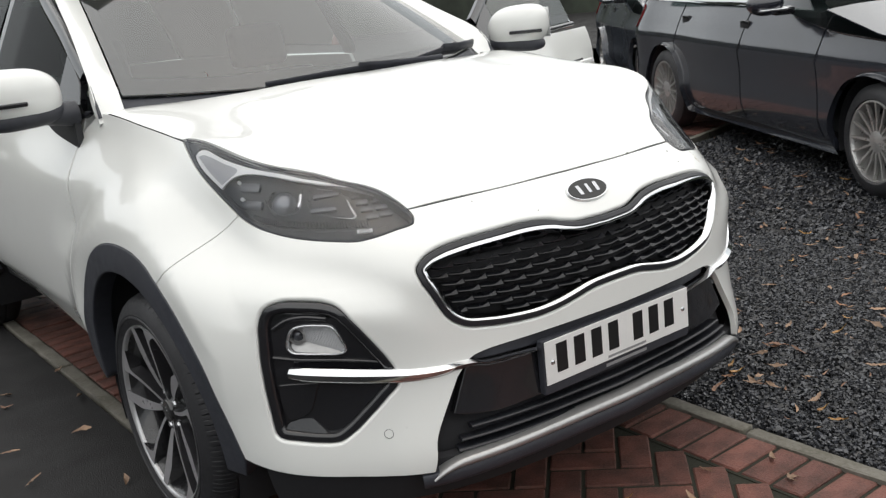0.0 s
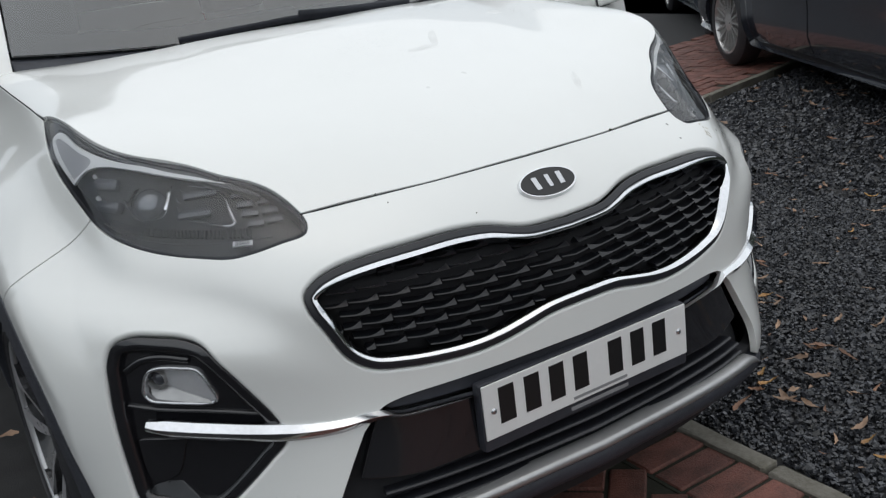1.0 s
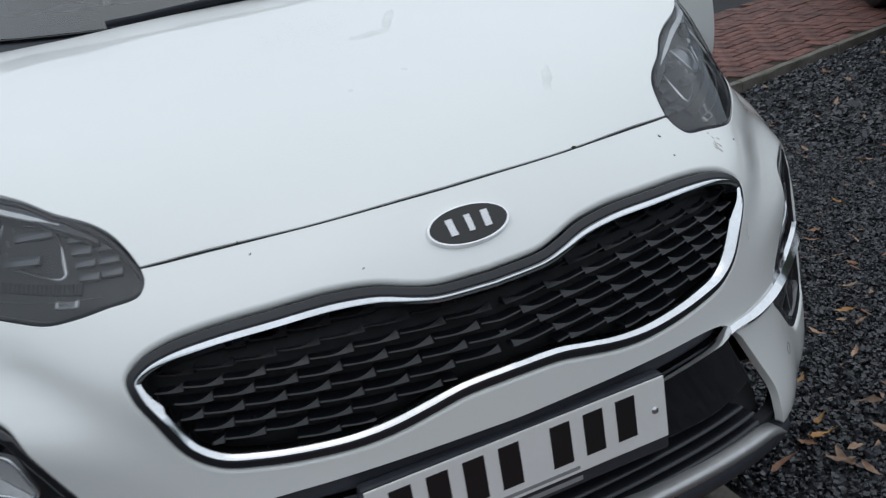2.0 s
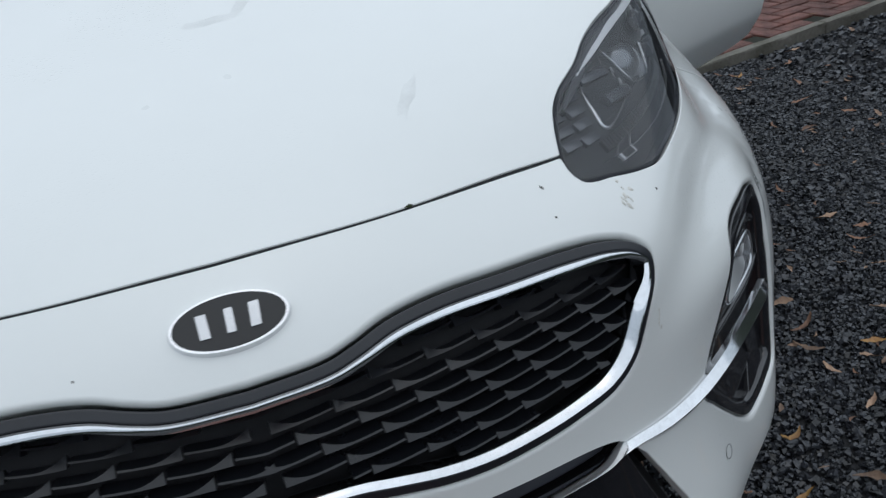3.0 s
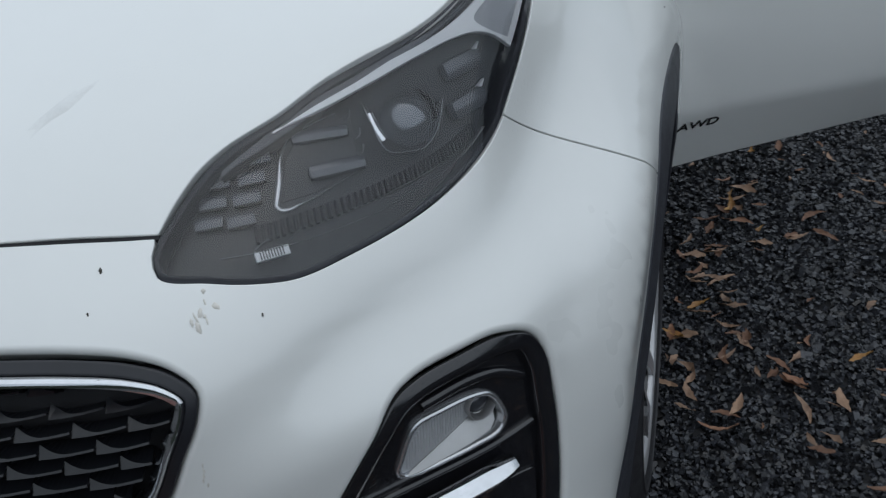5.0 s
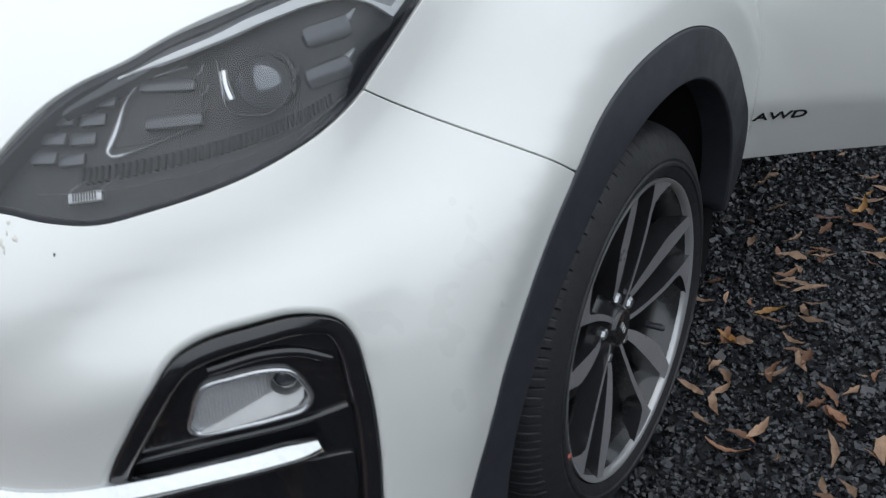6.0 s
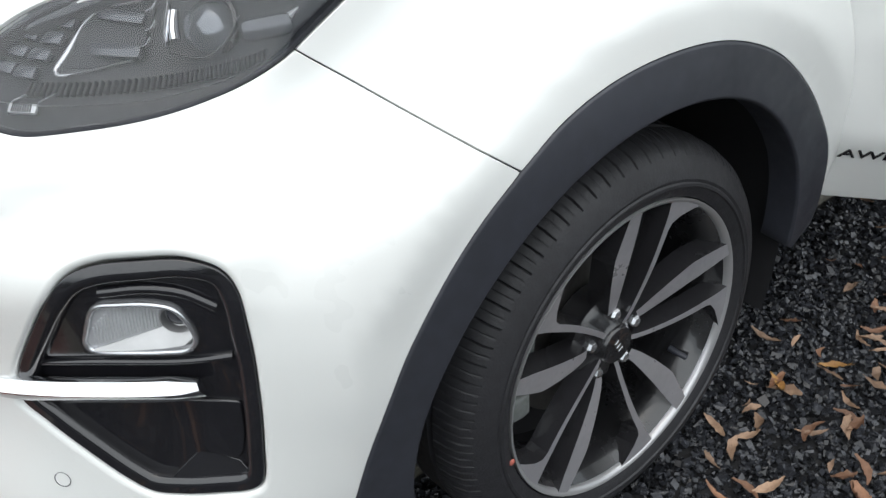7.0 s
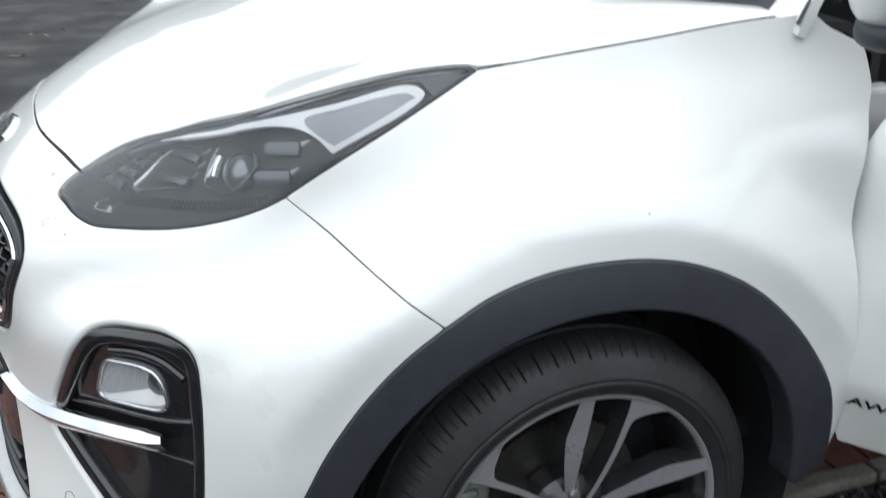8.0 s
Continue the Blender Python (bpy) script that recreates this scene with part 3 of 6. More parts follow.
# bonnet: lofted from the shut line and the lamps' upper edges to the windscreen
edge_uv = np.vstack([dense(LAMP_TOP)[::-1][:-1], dense(WING_TOP[:4] + [(1.945, 1.1475)])])
edge_3d, _ = field(body, edge_uv)
front_3d, _ = field(body, dense(SHUT))
REAR = [(0.0, 1.035), (0.25, 1.048), (0.45, 1.098), (0.58, 1.185), (0.65, 1.275), (0.69, 1.340)]
rear_xy = np.vstack([curve(REAR, closed=False, step=0.012), [edge_3d[-1, :2]]])
NOSE = [(0.30, 0.990), (0.47, 1.056), (0.65, 1.106), (0.86, 1.146), (1.035, 1.164), (1.2, 1.176)]


def powers(x, y):
    """Even powers across, all powers along: a smooth crowned sheet."""
    y = (y - 0.6) / 0.6
    x = (x / 0.75) ** 2
    return np.stack([x**i * y**j for i in range(3) for j in range(5 - i)], -1)


known = [(edge_3d, 2.0), (front_3d, 2.0), (np.array([(0.0, y, z) for y, z in NOSE]), 1.0), (np.array([(x, y, 1.164 - 0.010 * (x / 0.6) ** 2) for x, y in REAR]), 1.0),
         (np.array([(0.30, 0.47, 1.051), (0.30, 0.65, 1.102), (0.32, 0.86, 1.143), (0.50, 0.65, 1.099), (0.52, 0.86, 1.139), (0.60, 1.0, 1.150)]), 1.4)]


def crown(terms, known, weak):
    """Least-squares sheet through the known lines and points."""
    n = terms(np.zeros(1), np.zeros(1)).shape[1]
    rows_a = np.vstack([terms(p[:, 0], p[:, 1]) * w for p, w in known] + [np.eye(n) * weak])
    rows_b = np.concatenate([p[:, 2] * w for p, w in known] + [np.zeros(n)])
    return np.linalg.lstsq(rows_a, rows_b, rcond=None)[0]


def finer(x, y):
    y = (y - 0.6) / 0.6
    x = (x / 0.75) ** 2
    return np.stack([x**i * y**j for i in range(5) for j in range(7 - i)], -1)


# first a plain crown, then one that bends closer to the rim and keeps to the first inside
plain = crown(powers, known, 0.01)
mesh_x, mesh_y = [q.ravel() for q in np.meshgrid(np.linspace(0, 0.60, 13), np.linspace(0.25, 1.15, 19))]
keep_in = mesh_x < np.interp(mesh_y, [0.25, 0.45, 0.60, 1.2], [0.36, 0.50, 0.58, 0.62])
mesh_x, mesh_y = mesh_x[keep_in], mesh_y[keep_in]
CROWN = crown(finer, [(edge_3d, 2.0), (front_3d, 2.0), (np.stack([mesh_x, mesh_y, powers(mesh_x, mesh_y) @ plain], -1), 0.8)], 0.004)
rim_3d = np.vstack([edge_3d, front_3d])
rim_miss = rim_3d[:, 2] - finer(rim_3d[:, 0], rim_3d[:, 1]) @ CROWN
rim_miss = np.convolve(np.pad(rim_miss, 24, mode="edge"), np.hanning(51)[1:-1] / np.hanning(51).sum(), mode="valid")


def bonnet_at(x, y):
    """The bonnet as a crowned sheet over the plan; near its rim it meets the lamps, wings and bumper."""
    x, y = np.asarray(x, float), np.asarray(y, float)
    z = finer(x, y) @ CROWN
    d2 = (np.abs(x)[:, None] - rim_3d[None, :, 0]) ** 2 + (y[:, None] - rim_3d[None, :, 1]) ** 2
    w = 1 / (d2 + 1e-5) ** 2
    near = np.exp(-np.sqrt(d2.min(1)) / 0.08)
    z = z + (w @ rim_miss) / w.sum(1) * near
    # two faint raised lines that open towards the windscreen
    ridge = 0.30 + 0.20 * (y - 0.2)
    z = z + 0.0022 * np.exp(-(((np.abs(x) - ridge) / 0.075) ** 2)) * np.clip((y - 0.25) / 0.3, 0, 1)
    return np.stack([x, y, z], -1)


half_rim = np.vstack([front_3d[:, :2][:-1], edge_3d[:, :2][:-1], rear_xy[::-1]])
bonnet_out = np.vstack([half_rim[:-1], (half_rim[1:] * [-1, 1])[::-1]])
bonnet = panel("bonnet", bonnet_at, bonnet_out, WHITE, suv, "white bonnet with two soft raised lines", gap=0.0012, lip=0.0018, depth=0.012, step=0.028)


# dark strips laid in the panel joints, painting the shade of the gaps
for s in (1, -1):
    ribbon("gap_shade", sunk(0.0015), turn(dense(WING_TOP[:4] + [(1.93, 1.1465)]), s), 0.0050, BLACK_DEEP, suv, lift=0.0, thick=0.002)
ribbon("gap_shade", sunk(0.0025), both(dense(SHUT)), 0.0055, BLACK_DEEP, suv, lift=0.0, thick=0.002)

# wings, one each side
for s in (1, -1):
    out = chain(dense(WING_TOP), dense([(2.0, 1.152), (2.026, 1.130), (2.070, 1.108), (2.090, 1.095), (2.088, 1.045), (2.056, 0.990), (2.034, 0.897), (2.034, 0.732), (2.052, 0.563), (2.074, 0.398)]), np.array([(2.074, 0.398), (2.044, 0.398)]), dense(ARCH_BACK[::-1]), dense(JOINT_LINE[::-1]), dense(LAMP_REAR))
    panel("front_wing", body, turn(out, s), WHITE, suv, step=0.022, gap=0.0009, lip=0.0012)

# ---- SUV: grille, badge, fog pockets, mouth, plate ----
def seat_on(u, z, lift=0.0, surf=body):
    """A frame on the skin: x along the skin, y up along it, z out of it."""
    p, n = field(surf, np.array([[u, z]]), 3e-3)
    e = surf(np.array([u + 0.004]), np.array([z]))[0] - surf(np.array([u - 0.004]), np.array([z]))[0]
    n, x = Vector(n[0]), Vector(e).normalized()
    y = n.cross(x).normalized()
    x = y.cross(n)
    return Matrix.Translation(Vector(p[0]) + n * lift) @ Matrix((x, y, n)).transposed().to_4x4()


def slab(outline, z0, z1, m=Matrix(), top_inset=0.0):
    """A flat outline of (x, y) points made into a solid plate between two levels."""
    bm = bmesh.new()
    low = [bm.verts.new(m @ Vector((x, y, z0))) for x, y in outline]
    c = sum((Vector(q) for q in outline), Vector((0, 0))) / len(outline)
    top = [bm.verts.new(m @ Vector((*(Vector(q) + (c - Vector(q)).normalized() * top_inset), z1))) for q in outline]
    n = len(low)
    bm.faces.new(top)
    bm.faces.new(low[::-1])
    for i in range(n):
        bm.faces.new((low[i], low[(i + 1) % n], top[(i + 1) % n], top[i]))
    bmesh.ops.recalc_face_normals(bm, faces=bm.faces[:])
    return bm


def oval(a, b, n=40):
    return [(a * math.cos(2 * math.pi * i / n), b * math.sin(2 * math.pi * i / n)) for i in range(n)]


def moulding(name, surf, line, width, profile, mat, parent, label="", closed=False):
    """A moulding along a line on a skin: the profile runs inwards (or upwards) from the line, as (share of the width, lift)."""
    line, width = np.asarray(line, float), np.broadcast_to(np.asarray(width, float), len(line))
    d = (np.roll(line, -1, 0) - np.roll(line, 1, 0)) if closed else np.gradient(line, axis=0)
    n = np.stack([-d[:, 1], d[:, 0]], -1) / np.linalg.norm(d, axis=1)[:, None]
    if closed:
        a = np.sum(line[:, 0] * np.roll(line[:, 1], -1) - line[:, 1] * np.roll(line[:, 0], -1))
        n = n * np.sign(a)
    else:
        n = n * np.sign(n[:, 1:2] + 1e-9)
    rings = []
    for k, lift in profile:
        p, out = field(surf, line + n * (width * k)[:, None], 3e-3)
        rings.append(p + out * np.broadcast_to(lift, len(line))[:, None])
    m, c = len(profile), len(line)
    verts = np.stack(rings, 1).reshape(-1, 3)
    faces = [(i * m + q, i * m + (q + 1) % m, (i + 1) % c * m + (q + 1) % m, (i + 1) % c * m + q) for i in range(c if closed else c - 1) for q in range(m if not closed else m - 1)]
    if not closed:
        faces += [tuple(range(m)), tuple((c - 1) * m + q for q in range(m))[::-1]]
    ob = link(name, verts, faces, mat, parent, label)
    fix_normals(ob, 28)
    return ob


grille = empty("grille", parent=suv)
tagged(grille, "wide black grille with hooked fins and a chrome rim")
ring_in = grow(grille_loop, -0.013)
panel("surround", body, grille_loop, GRILLE_FRAME, grille, "dark grey satin surround", holes=[ring_in], gap=0.0, lip=0.003, depth=0.03, step=0.02, lift=0.002)
chrome_line = thin(ring_in, 0.006)
low = 1 / (1 + np.exp((chrome_line[:, 1] - 0.760) / 0.012))
moulding("chrome_rim", body, chrome_line, 0.0085 + 0.0045 * low, [(0.0, -0.010), (0.0, 0.003), (0.25, 0.0065), (0.50, 0.0065 - 0.003 * low), (1.0, 0.0045 - 0.015 * low), (1.0, -0.022)], CHROME, grille, "chrome rim, wider below", closed=True)
panel("backing", sunk(0.045), grille_loop, BLACK_DEEP, grille, gap=-0.004, lip=0.001, depth=0.002, step=0.03)
fin_zone = grow(ring_in, -0.012)
fin_surf = sunk(0.016)
for s in (1, -1):
    for row in range(9):
        z_row = 0.838 - 0.0228 * row
        for col in range(-1, 11):
            k0 = col + (row % 3) / 3
            u0, long_ = 0.012 + 0.076 * k0 - 0.0014 * k0 * abs(k0), 0.072 - 0.0026 * max(k0, 0)
            us = np.linspace(u0, u0 + long_, 11)
            zs = z_row + 0.0050 * ((us - u0) / long_) ** 2
            ok = inside(fin_zone, np.c_[us, zs]) & (us > -0.006)
            if ok.sum() < 4:
                continue
            us, zs = us[ok], zs[ok]
            k = (us - u0) / long_
            high = 0.0020 + 0.0135 * np.clip(1 - k / 0.55, 0, 1) ** 2.1 * (1.2 - 0.10 * row)
            front, back = sunk(0.010), sunk(0.034)
            a = front(us * s, zs)
            b = front(us * s, zs + high)
            b = b + (sunk(0.020)(us * s, zs + high) - b) * np.clip(high / 0.012, 0.15, 1)[:, None]
            c, d = back(us * s, zs + 0.001), back(us * s, zs + 0.005)
            n = len(us)
            verts = np.vstack([a, b, d, c])
            faces = []
            for q in range(4):
                for i in range(n - 1):
                    faces.append((q * n + i, q * n + i + 1, ((q + 1) % 4) * n + i + 1, ((q + 1) % 4) * n + i))
            faces += [(0, n, 2 * n, 3 * n), (n - 1, 4 * n - 1, 3 * n - 1, 2 * n - 1)]
            ob = link("fin", verts, faces, FIN, grille, smooth=False)
            fix_normals(ob, 25)

# badge: a dark oval with a bright rim and three plain slanting bars
badge = empty("badge", seat_on(0.001, 0.877, 0.002), suv)
tagged(badge, "dark oval badge with a chrome rim and plain silver bars")
part("badge_rim", slab(oval(0.0695, 0.0362, 56), -0.006, 0.004, top_inset=0.003), CHROME, badge, smooth=50)
part("badge_field", slab(oval(0.0640, 0.0315, 56), 0.0, 0.0052, top_inset=0.001), PLATE_BLACK, badge, smooth=50)
for x, wd, sl in ((-0.029, 0.012, -0.0), (0.0, 0.010, 0.004), (0.027, 0.012, 0.008)):
    part("badge_bar", slab([(x - wd / 2, -0.015), (x + wd / 2, -0.015), (x + wd / 2 + sl * 0.4, 0.015), (x - wd / 2 + sl * 0.4, 0.015)], 0.004, 0.0068, top_inset=0.0006), LAMP_SILVER, badge)

# fog lamp pockets
STRIP = [(0.262, 0.549), (0.30, 0.5495), (0.36, 0.550), (0.413, 0.551), (0.437, 0.557), (0.465, 0.558), (0.524, 0.554), (0.60, 0.557), (0.633, 0.5605), (0.70, 0.568), (0.763, 0.575), (0.83, 0.583), (0.885, 0.590)]
for s in (1, -1):
    pocket = empty("fog_pocket", parent=suv)
    tagged(pocket, "gloss black fog lamp pocket")
    loop = fog_loops[s]
    deep = thin(grow(loop, -0.022), 0.006)
    panel("pocket_frame", body, loop, BLACK_GLOSS, pocket, holes=[grow(deep, -0.001)], gap=0.0, lip=0.003, depth=0.02, step=0.02, lift=-0.004, hole_lip=0.012, hole_depth=0.010)
    floop = turn(curve(FOG_LAMP, step=0.005), s)
    panel("pocket_floor", sunk(0.021), grow(loop, 0.0), BLACK_GLOSS, pocket, holes=[thin(grow(floop, -0.003), 0.004)], gap=0.0, lip=0.002, depth=0.004, step=0.02)
    # the lower duct that leads air to the wheel: an upright cheek and a floor that rises to the rear
    cheek = turn(curve([(0.812, 0.556), (0.823, 0.540), (0.834, 0.508), (0.850, 0.482), (0.900, 0.468), (0.914, 0.50), (0.917, 0.556)], step=0.008, corners=(0, 6)), s)
    panel("air_cheek", sunk(0.0165), cheek, BLACK_GLOSS, pocket, gap=0.0, lip=0.003, depth=0.022, step=0.02)

    def duct(u, z):
        p, n = field(body, np.stack([np.asarray(u, float), np.asarray(z, float)], -1), 4e-3)
        return p - n * (0.006 + 0.017 * np.clip((z - 0.418) / 0.058, 0, 1))[:, None]

    panel("air_floor", duct, turn(curve([(0.852, 0.477), (0.902, 0.463), (0.914, 0.445), (0.888, 0.427), (0.80, 0.419), (0.812, 0.437)], step=0.008, corners=(0, 1, 4)), s), BLACK_GLOSS, pocket, gap=0.0, lip=0.002, depth=0.02, step=0.015)
    ledge = turn(dense([(0.66, 0.592), (0.765, 0.606), (0.865, 0.615), (0.922, 0.622)]), s)
    ribbon("ledge", sunk(0.020), ledge, 0.010, BLACK_GLOSS, pocket, lift=0.006, thick=0.012)
    brow = turn(dense([(0.78, 0.712), (0.835, 0.719), (0.882, 0.711), (0.914, 0.692)]), s)
    ribbon("brow", sunk(0.019), brow, 0.014, BLACK_GLOSS, pocket, lift=0.006, thick=0.014)

    fog = empty("fog_lamp", parent=suv)
    tagged(fog, "round fog lamp in a silver shell")
    bowl = thin(grow(floop, -0.0065), 0.003)
    panel("bezel", sunk(0.014), floop, LAMP_SILVER, fog, "satin silver bezel", holes=[bowl], gap=0.0, lip=0.004, depth=0.022, step=0.012, hole_lip=0.004, hole_depth=0.020)

    def dish(u, z, s=s):
        k = np.clip(((np.abs(u) - 0.742) / 0.125), 0, 1)
        base = sunk(0.018)(u, z)
        low_ = sunk(0.042)(u, z)
        return base + (low_ - base) * (k**0.9)[:, None]

    def crest(u):
        return 0.624 + 0.30 * (np.abs(u) - 0.745)

    def scoop(u, z, s=s):
        k = np.clip((z - 0.622) / np.maximum(crest(u) - 0.620, 0.006), 0, 1)
        base = sunk(0.012)(u, z)
        return base + (dish(u, z) - base) * (0.15 + 0.95 * k)[:, None]

    panel("reflector", dish, grow(bowl, 0.004), LAMP_FROST, fog, "ribbed silver reflector", gap=0.0, lip=0.001, depth=0.002, step=0.010)
    for ru in np.linspace(0.757, 0.838, 22):
        top_ = 0.6885 if ru > 0.785 else 0.650 + (ru - 0.750) * 1.10
        line = np.array([(s * (ru + 0.10 * (q - 0.66)), q) for q in np.linspace(crest(ru) + 0.004, top_, 6)])
        ribbon("flute", dish, line, 0.0026, LAMP_FROST, fog, lift=0.0018, thick=0.001)
    scoop_line = [(s * u, float(crest(u))) for u in np.linspace(0.748, 0.872, 16)] + [(s * u, z) for u, z in ((0.878, 0.652), (0.874, 0.640), (0.864, 0.633), (0.84, 0.6295), (0.80, 0.626), (0.765, 0.6235), (0.752, 0.6225))]
    panel("scoop", scoop, np.array(scoop_line if s > 0 else scoop_line[::-1]), SATIN, fog, "smooth silver scoop under the bulb", gap=0.0, lip=0.001, depth=0.003, step=0.010, lift=0.002)
    m = seat_on(s * 0.859, 0.670, -0.034)
    ring = link("bulb_ring", *lathe([(-0.012, 0.018), (0.006, 0.019), (0.008, 0.0175), (0.004, 0.0155), (-0.012, 0.015)], 36, "z"), SATIN, fog)
    ring.matrix_basis = m
    fix_normals(ring)
    eye_ = link("bulb_lens", *lathe([(-0.008, 0.0155), (-0.001, 0.0125), (0.003, 0.007), (0.004, 0.0001)], 32, "z"), LAMP_OPTIC, fog, "dark glass bulb lens")
    eye_.matrix_basis = m
    fix_normals(eye_, 70)

    line = turn(dense(STRIP, 0.012), s)
    uu = np.abs(line[:, 0])
    width = np.interp(uu, [0.0, 0.43, 0.445, 0.53, 0.63, 0.76, 0.85, 0.885], [0.008, 0.008, 0.016, 0.026, 0.033, 0.036, 0.035, 0.024])
    end_ = 1 - 0.5 * np.clip((uu - 0.85) / 0.035, 0, 1) ** 2
    moulding("chrome_strip", body, line - np.array([0, 0.5]) * np.c_[uu, width], width, [(0.0, -0.006), (0.0, 0.001 * end_), (0.58, 0.0135 * end_), (0.63, 0.0138 * end_), (1.0, 0.003), (1.0, -0.006)], CHROME, suv, "chrome strip that sweeps from the plate to the fog lamp")
    # parking sensor
    sensor = empty("parking_sensor", seat_on(s * 0.666, 0.425, 0.0), suv)
    ring = link("sensor_ring", *lathe([(0.0008, 0.0112), (0.0012, 0.0106), (0.0004, 0.0102)], 36, "z"), BLACK_MATT, sensor)
    disc = link("sensor_disc", *lathe([(0.0002, 0.0102), (0.0007, 0.0099), (0.0007, 0.0001)], 36, "z"), WHITE, sensor)
    fix_normals(disc, 15)

# mouth: recessed intake, slats, lower sill and silver skid plate
mouth = empty("lower_intake", parent=suv)
tagged(mouth, "black lower air intake with slats")
mh = dense(MOUTH, corners=(4,))
mouth_loop = np.vstack([[(0.57, 0.272)], mh[:-1], (mh * [-1, 1])[::-1], [(-0.57, 0.272)]])
panel("intake_backing", sunk(0.050), mouth_loop, BLACK_DEEP, mouth, gap=-0.004, lip=0.001, depth=0.002)
fascia_low = dense([(0.0, 0.432), (0.26, 0.432), (0.40, 0.428), (0.508, 0.443)])
fascia_up = dense([(0.460, 0.547), (0.44, 0.549), (0.40, 0.542), (0.28, 0.541), (0.0, 0.542)])
fas = np.vstack([fascia_low, fascia_up[:-1]])
fas = np.vstack([fas, [(0.0, 0.542)]])
fas_full = np.vstack([fas[:-1], (fas[1:] * [-1, 1])[::-1]])
panel("fascia", sunk(0.014), fas_full, BLACK_GLOSS, mouth, "gloss black panel behind the number plate", gap=0.0, lip=0.004, depth=0.03)
slit = np.vstack([dense([(0.0, 0.589), (0.283, 0.583), (0.410, 0.576), (0.440, 0.566)]), dense([(0.428, 0.558), (0.40, 0.556), (0.28, 0.555), (0.0, 0.556)])])
slit = np.vstack([slit[:-1], (slit[1:] * [-1, 1])[::-1]])
panel("upper_slot", sunk(0.020), slit, BLACK_MATT, mouth, gap=0.0, lip=0.002, depth=0.02)
for z, w_ in ((0.405, 0.465), (0.378, 0.495), (0.352, 0.505)):
    line = np.array([(q, z + 0.0 * q) for q in np.linspace(-w_, w_, 60)])
    ribbon("slat", sunk(0.026), line, 0.011, GRILLE_FRAME, mouth, lift=0.010, thick=0.02)
sill = np.array([(q, 0.312 - 0.02 * (abs(q) / 0.6) ** 2) for q in np.linspace(-0.60, 0.60, 70)])
ribbon("intake_sill", sunk(0.002), sill, 0.04, BLACK_MATT, mouth, lift=0.008, thick=0.05)
skid_q = np.linspace(-0.575, 0.575, 80)
k = np.abs(skid_q) / 0.575
skid_line = np.c_[skid_q, 0.347 - 0.022 * k**2 - 0.026 * np.clip((k - 0.86) / 0.14, 0, 1) ** 2]
ribbon("skid_plate", body, skid_line, 0.023 - 0.016 * np.clip((k - 0.84) / 0.16, 0, 1) ** 1.5, SATIN, suv, "satin silver skid strip", lift=0.009, thick=0.03)
valance = np.array([(q, 0.276) for q in np.linspace(-1.0, 1.0, 120)])
ribbon("valance", sunk(0.030), valance, 0.12, BLACK_DEEP, suv, "black lower valance", lift=0.004, thick=0.02)

# number plate: white, with plain bars in place of its characters
m = pose(-0.0045, 0.019, 0.512, 90, 0, 0)
number_plate = empty("number_plate", m, suv)
tagged(number_plate, "white number plate with plain black bars")
part("plate", box(0.52, 0.111, 0.004, bevel=0.0015), PLATE_WHITE, number_plate)
part("plinth", box(0.526, 0.140, 0.024, pose(0, -0.012, -0.0145), bevel=0.006), BLACK_MATT, number_plate, "black plate holder")
for x in (-0.207, -0.147, -0.087, -0.027, 0.063, 0.123, 0.183):
    part("bar", box(0.036, 0.074, 0.0012, pose(x, 0.006, 0.0024), bevel=0.0004, seg=1), PLATE_BLACK, number_plate)
part("small_bar", box(0.14, 0.006, 0.0008, pose(0.02, -0.046, 0.0023)), PRINT_GREY, number_plate)
part("holder_bar", box(0.15, 0.008, 0.0008, pose(0.02, -0.069, -0.0022)), PRINT_GREY, number_plate)
for x in (-0.238, 0.238):
    sc = link("screw", *lathe([(0.002, 0.0065), (0.0045, 0.005), (0.005, 0.0001)], 16, "z"), LAMP_SILVER, number_plate)
    sc.location = (x, 0.0, 0)

# ---- SUV: headlamps ----
lamp_half = np.vstack([dense(LAMP_LOW)[:-1], dense(LAMP_REAR)[:-1], dense(LAMP_TOP)[:-1]])
BROW = [(0.711, 0.9775), (0.783, 0.9955), (0.849, 1.0075), (0.912, 1.018), (1.0, 1.030), (1.09, 1.044), (1.185, 1.061), (1.288, 1.081), (1.314, 1.078), (1.323, 1.068), (1.168, 0.992), (1.142, 1.014), (1.112, 1.025), (1.062, 1.027), (0.985, 1.019), (0.90, 1.0075), (0.842, 0.9995), (0.777, 0.9885)]
REFLEX = [(1.123, 1.036), (1.143, 1.019), (1.171, 1.003), (1.24, 1.034), (1.306, 1.064), (1.296, 1.069), (1.25, 1.065), (1.19, 1.053)]


def block(u, z, depth, a, b, h, mat, parent, name, s, spin=0.0, bevel=0.003, label=""):
    bm = box(a, b, h, pose(0, 0, h / 2), bevel=bevel)
    ob = part(name, bm, mat, parent, label, smooth=40)
    ob.matrix_basis = seat_on(s * u, z, -depth) @ pose(0, 0, 0, 0, 0, s * spin)
    return ob


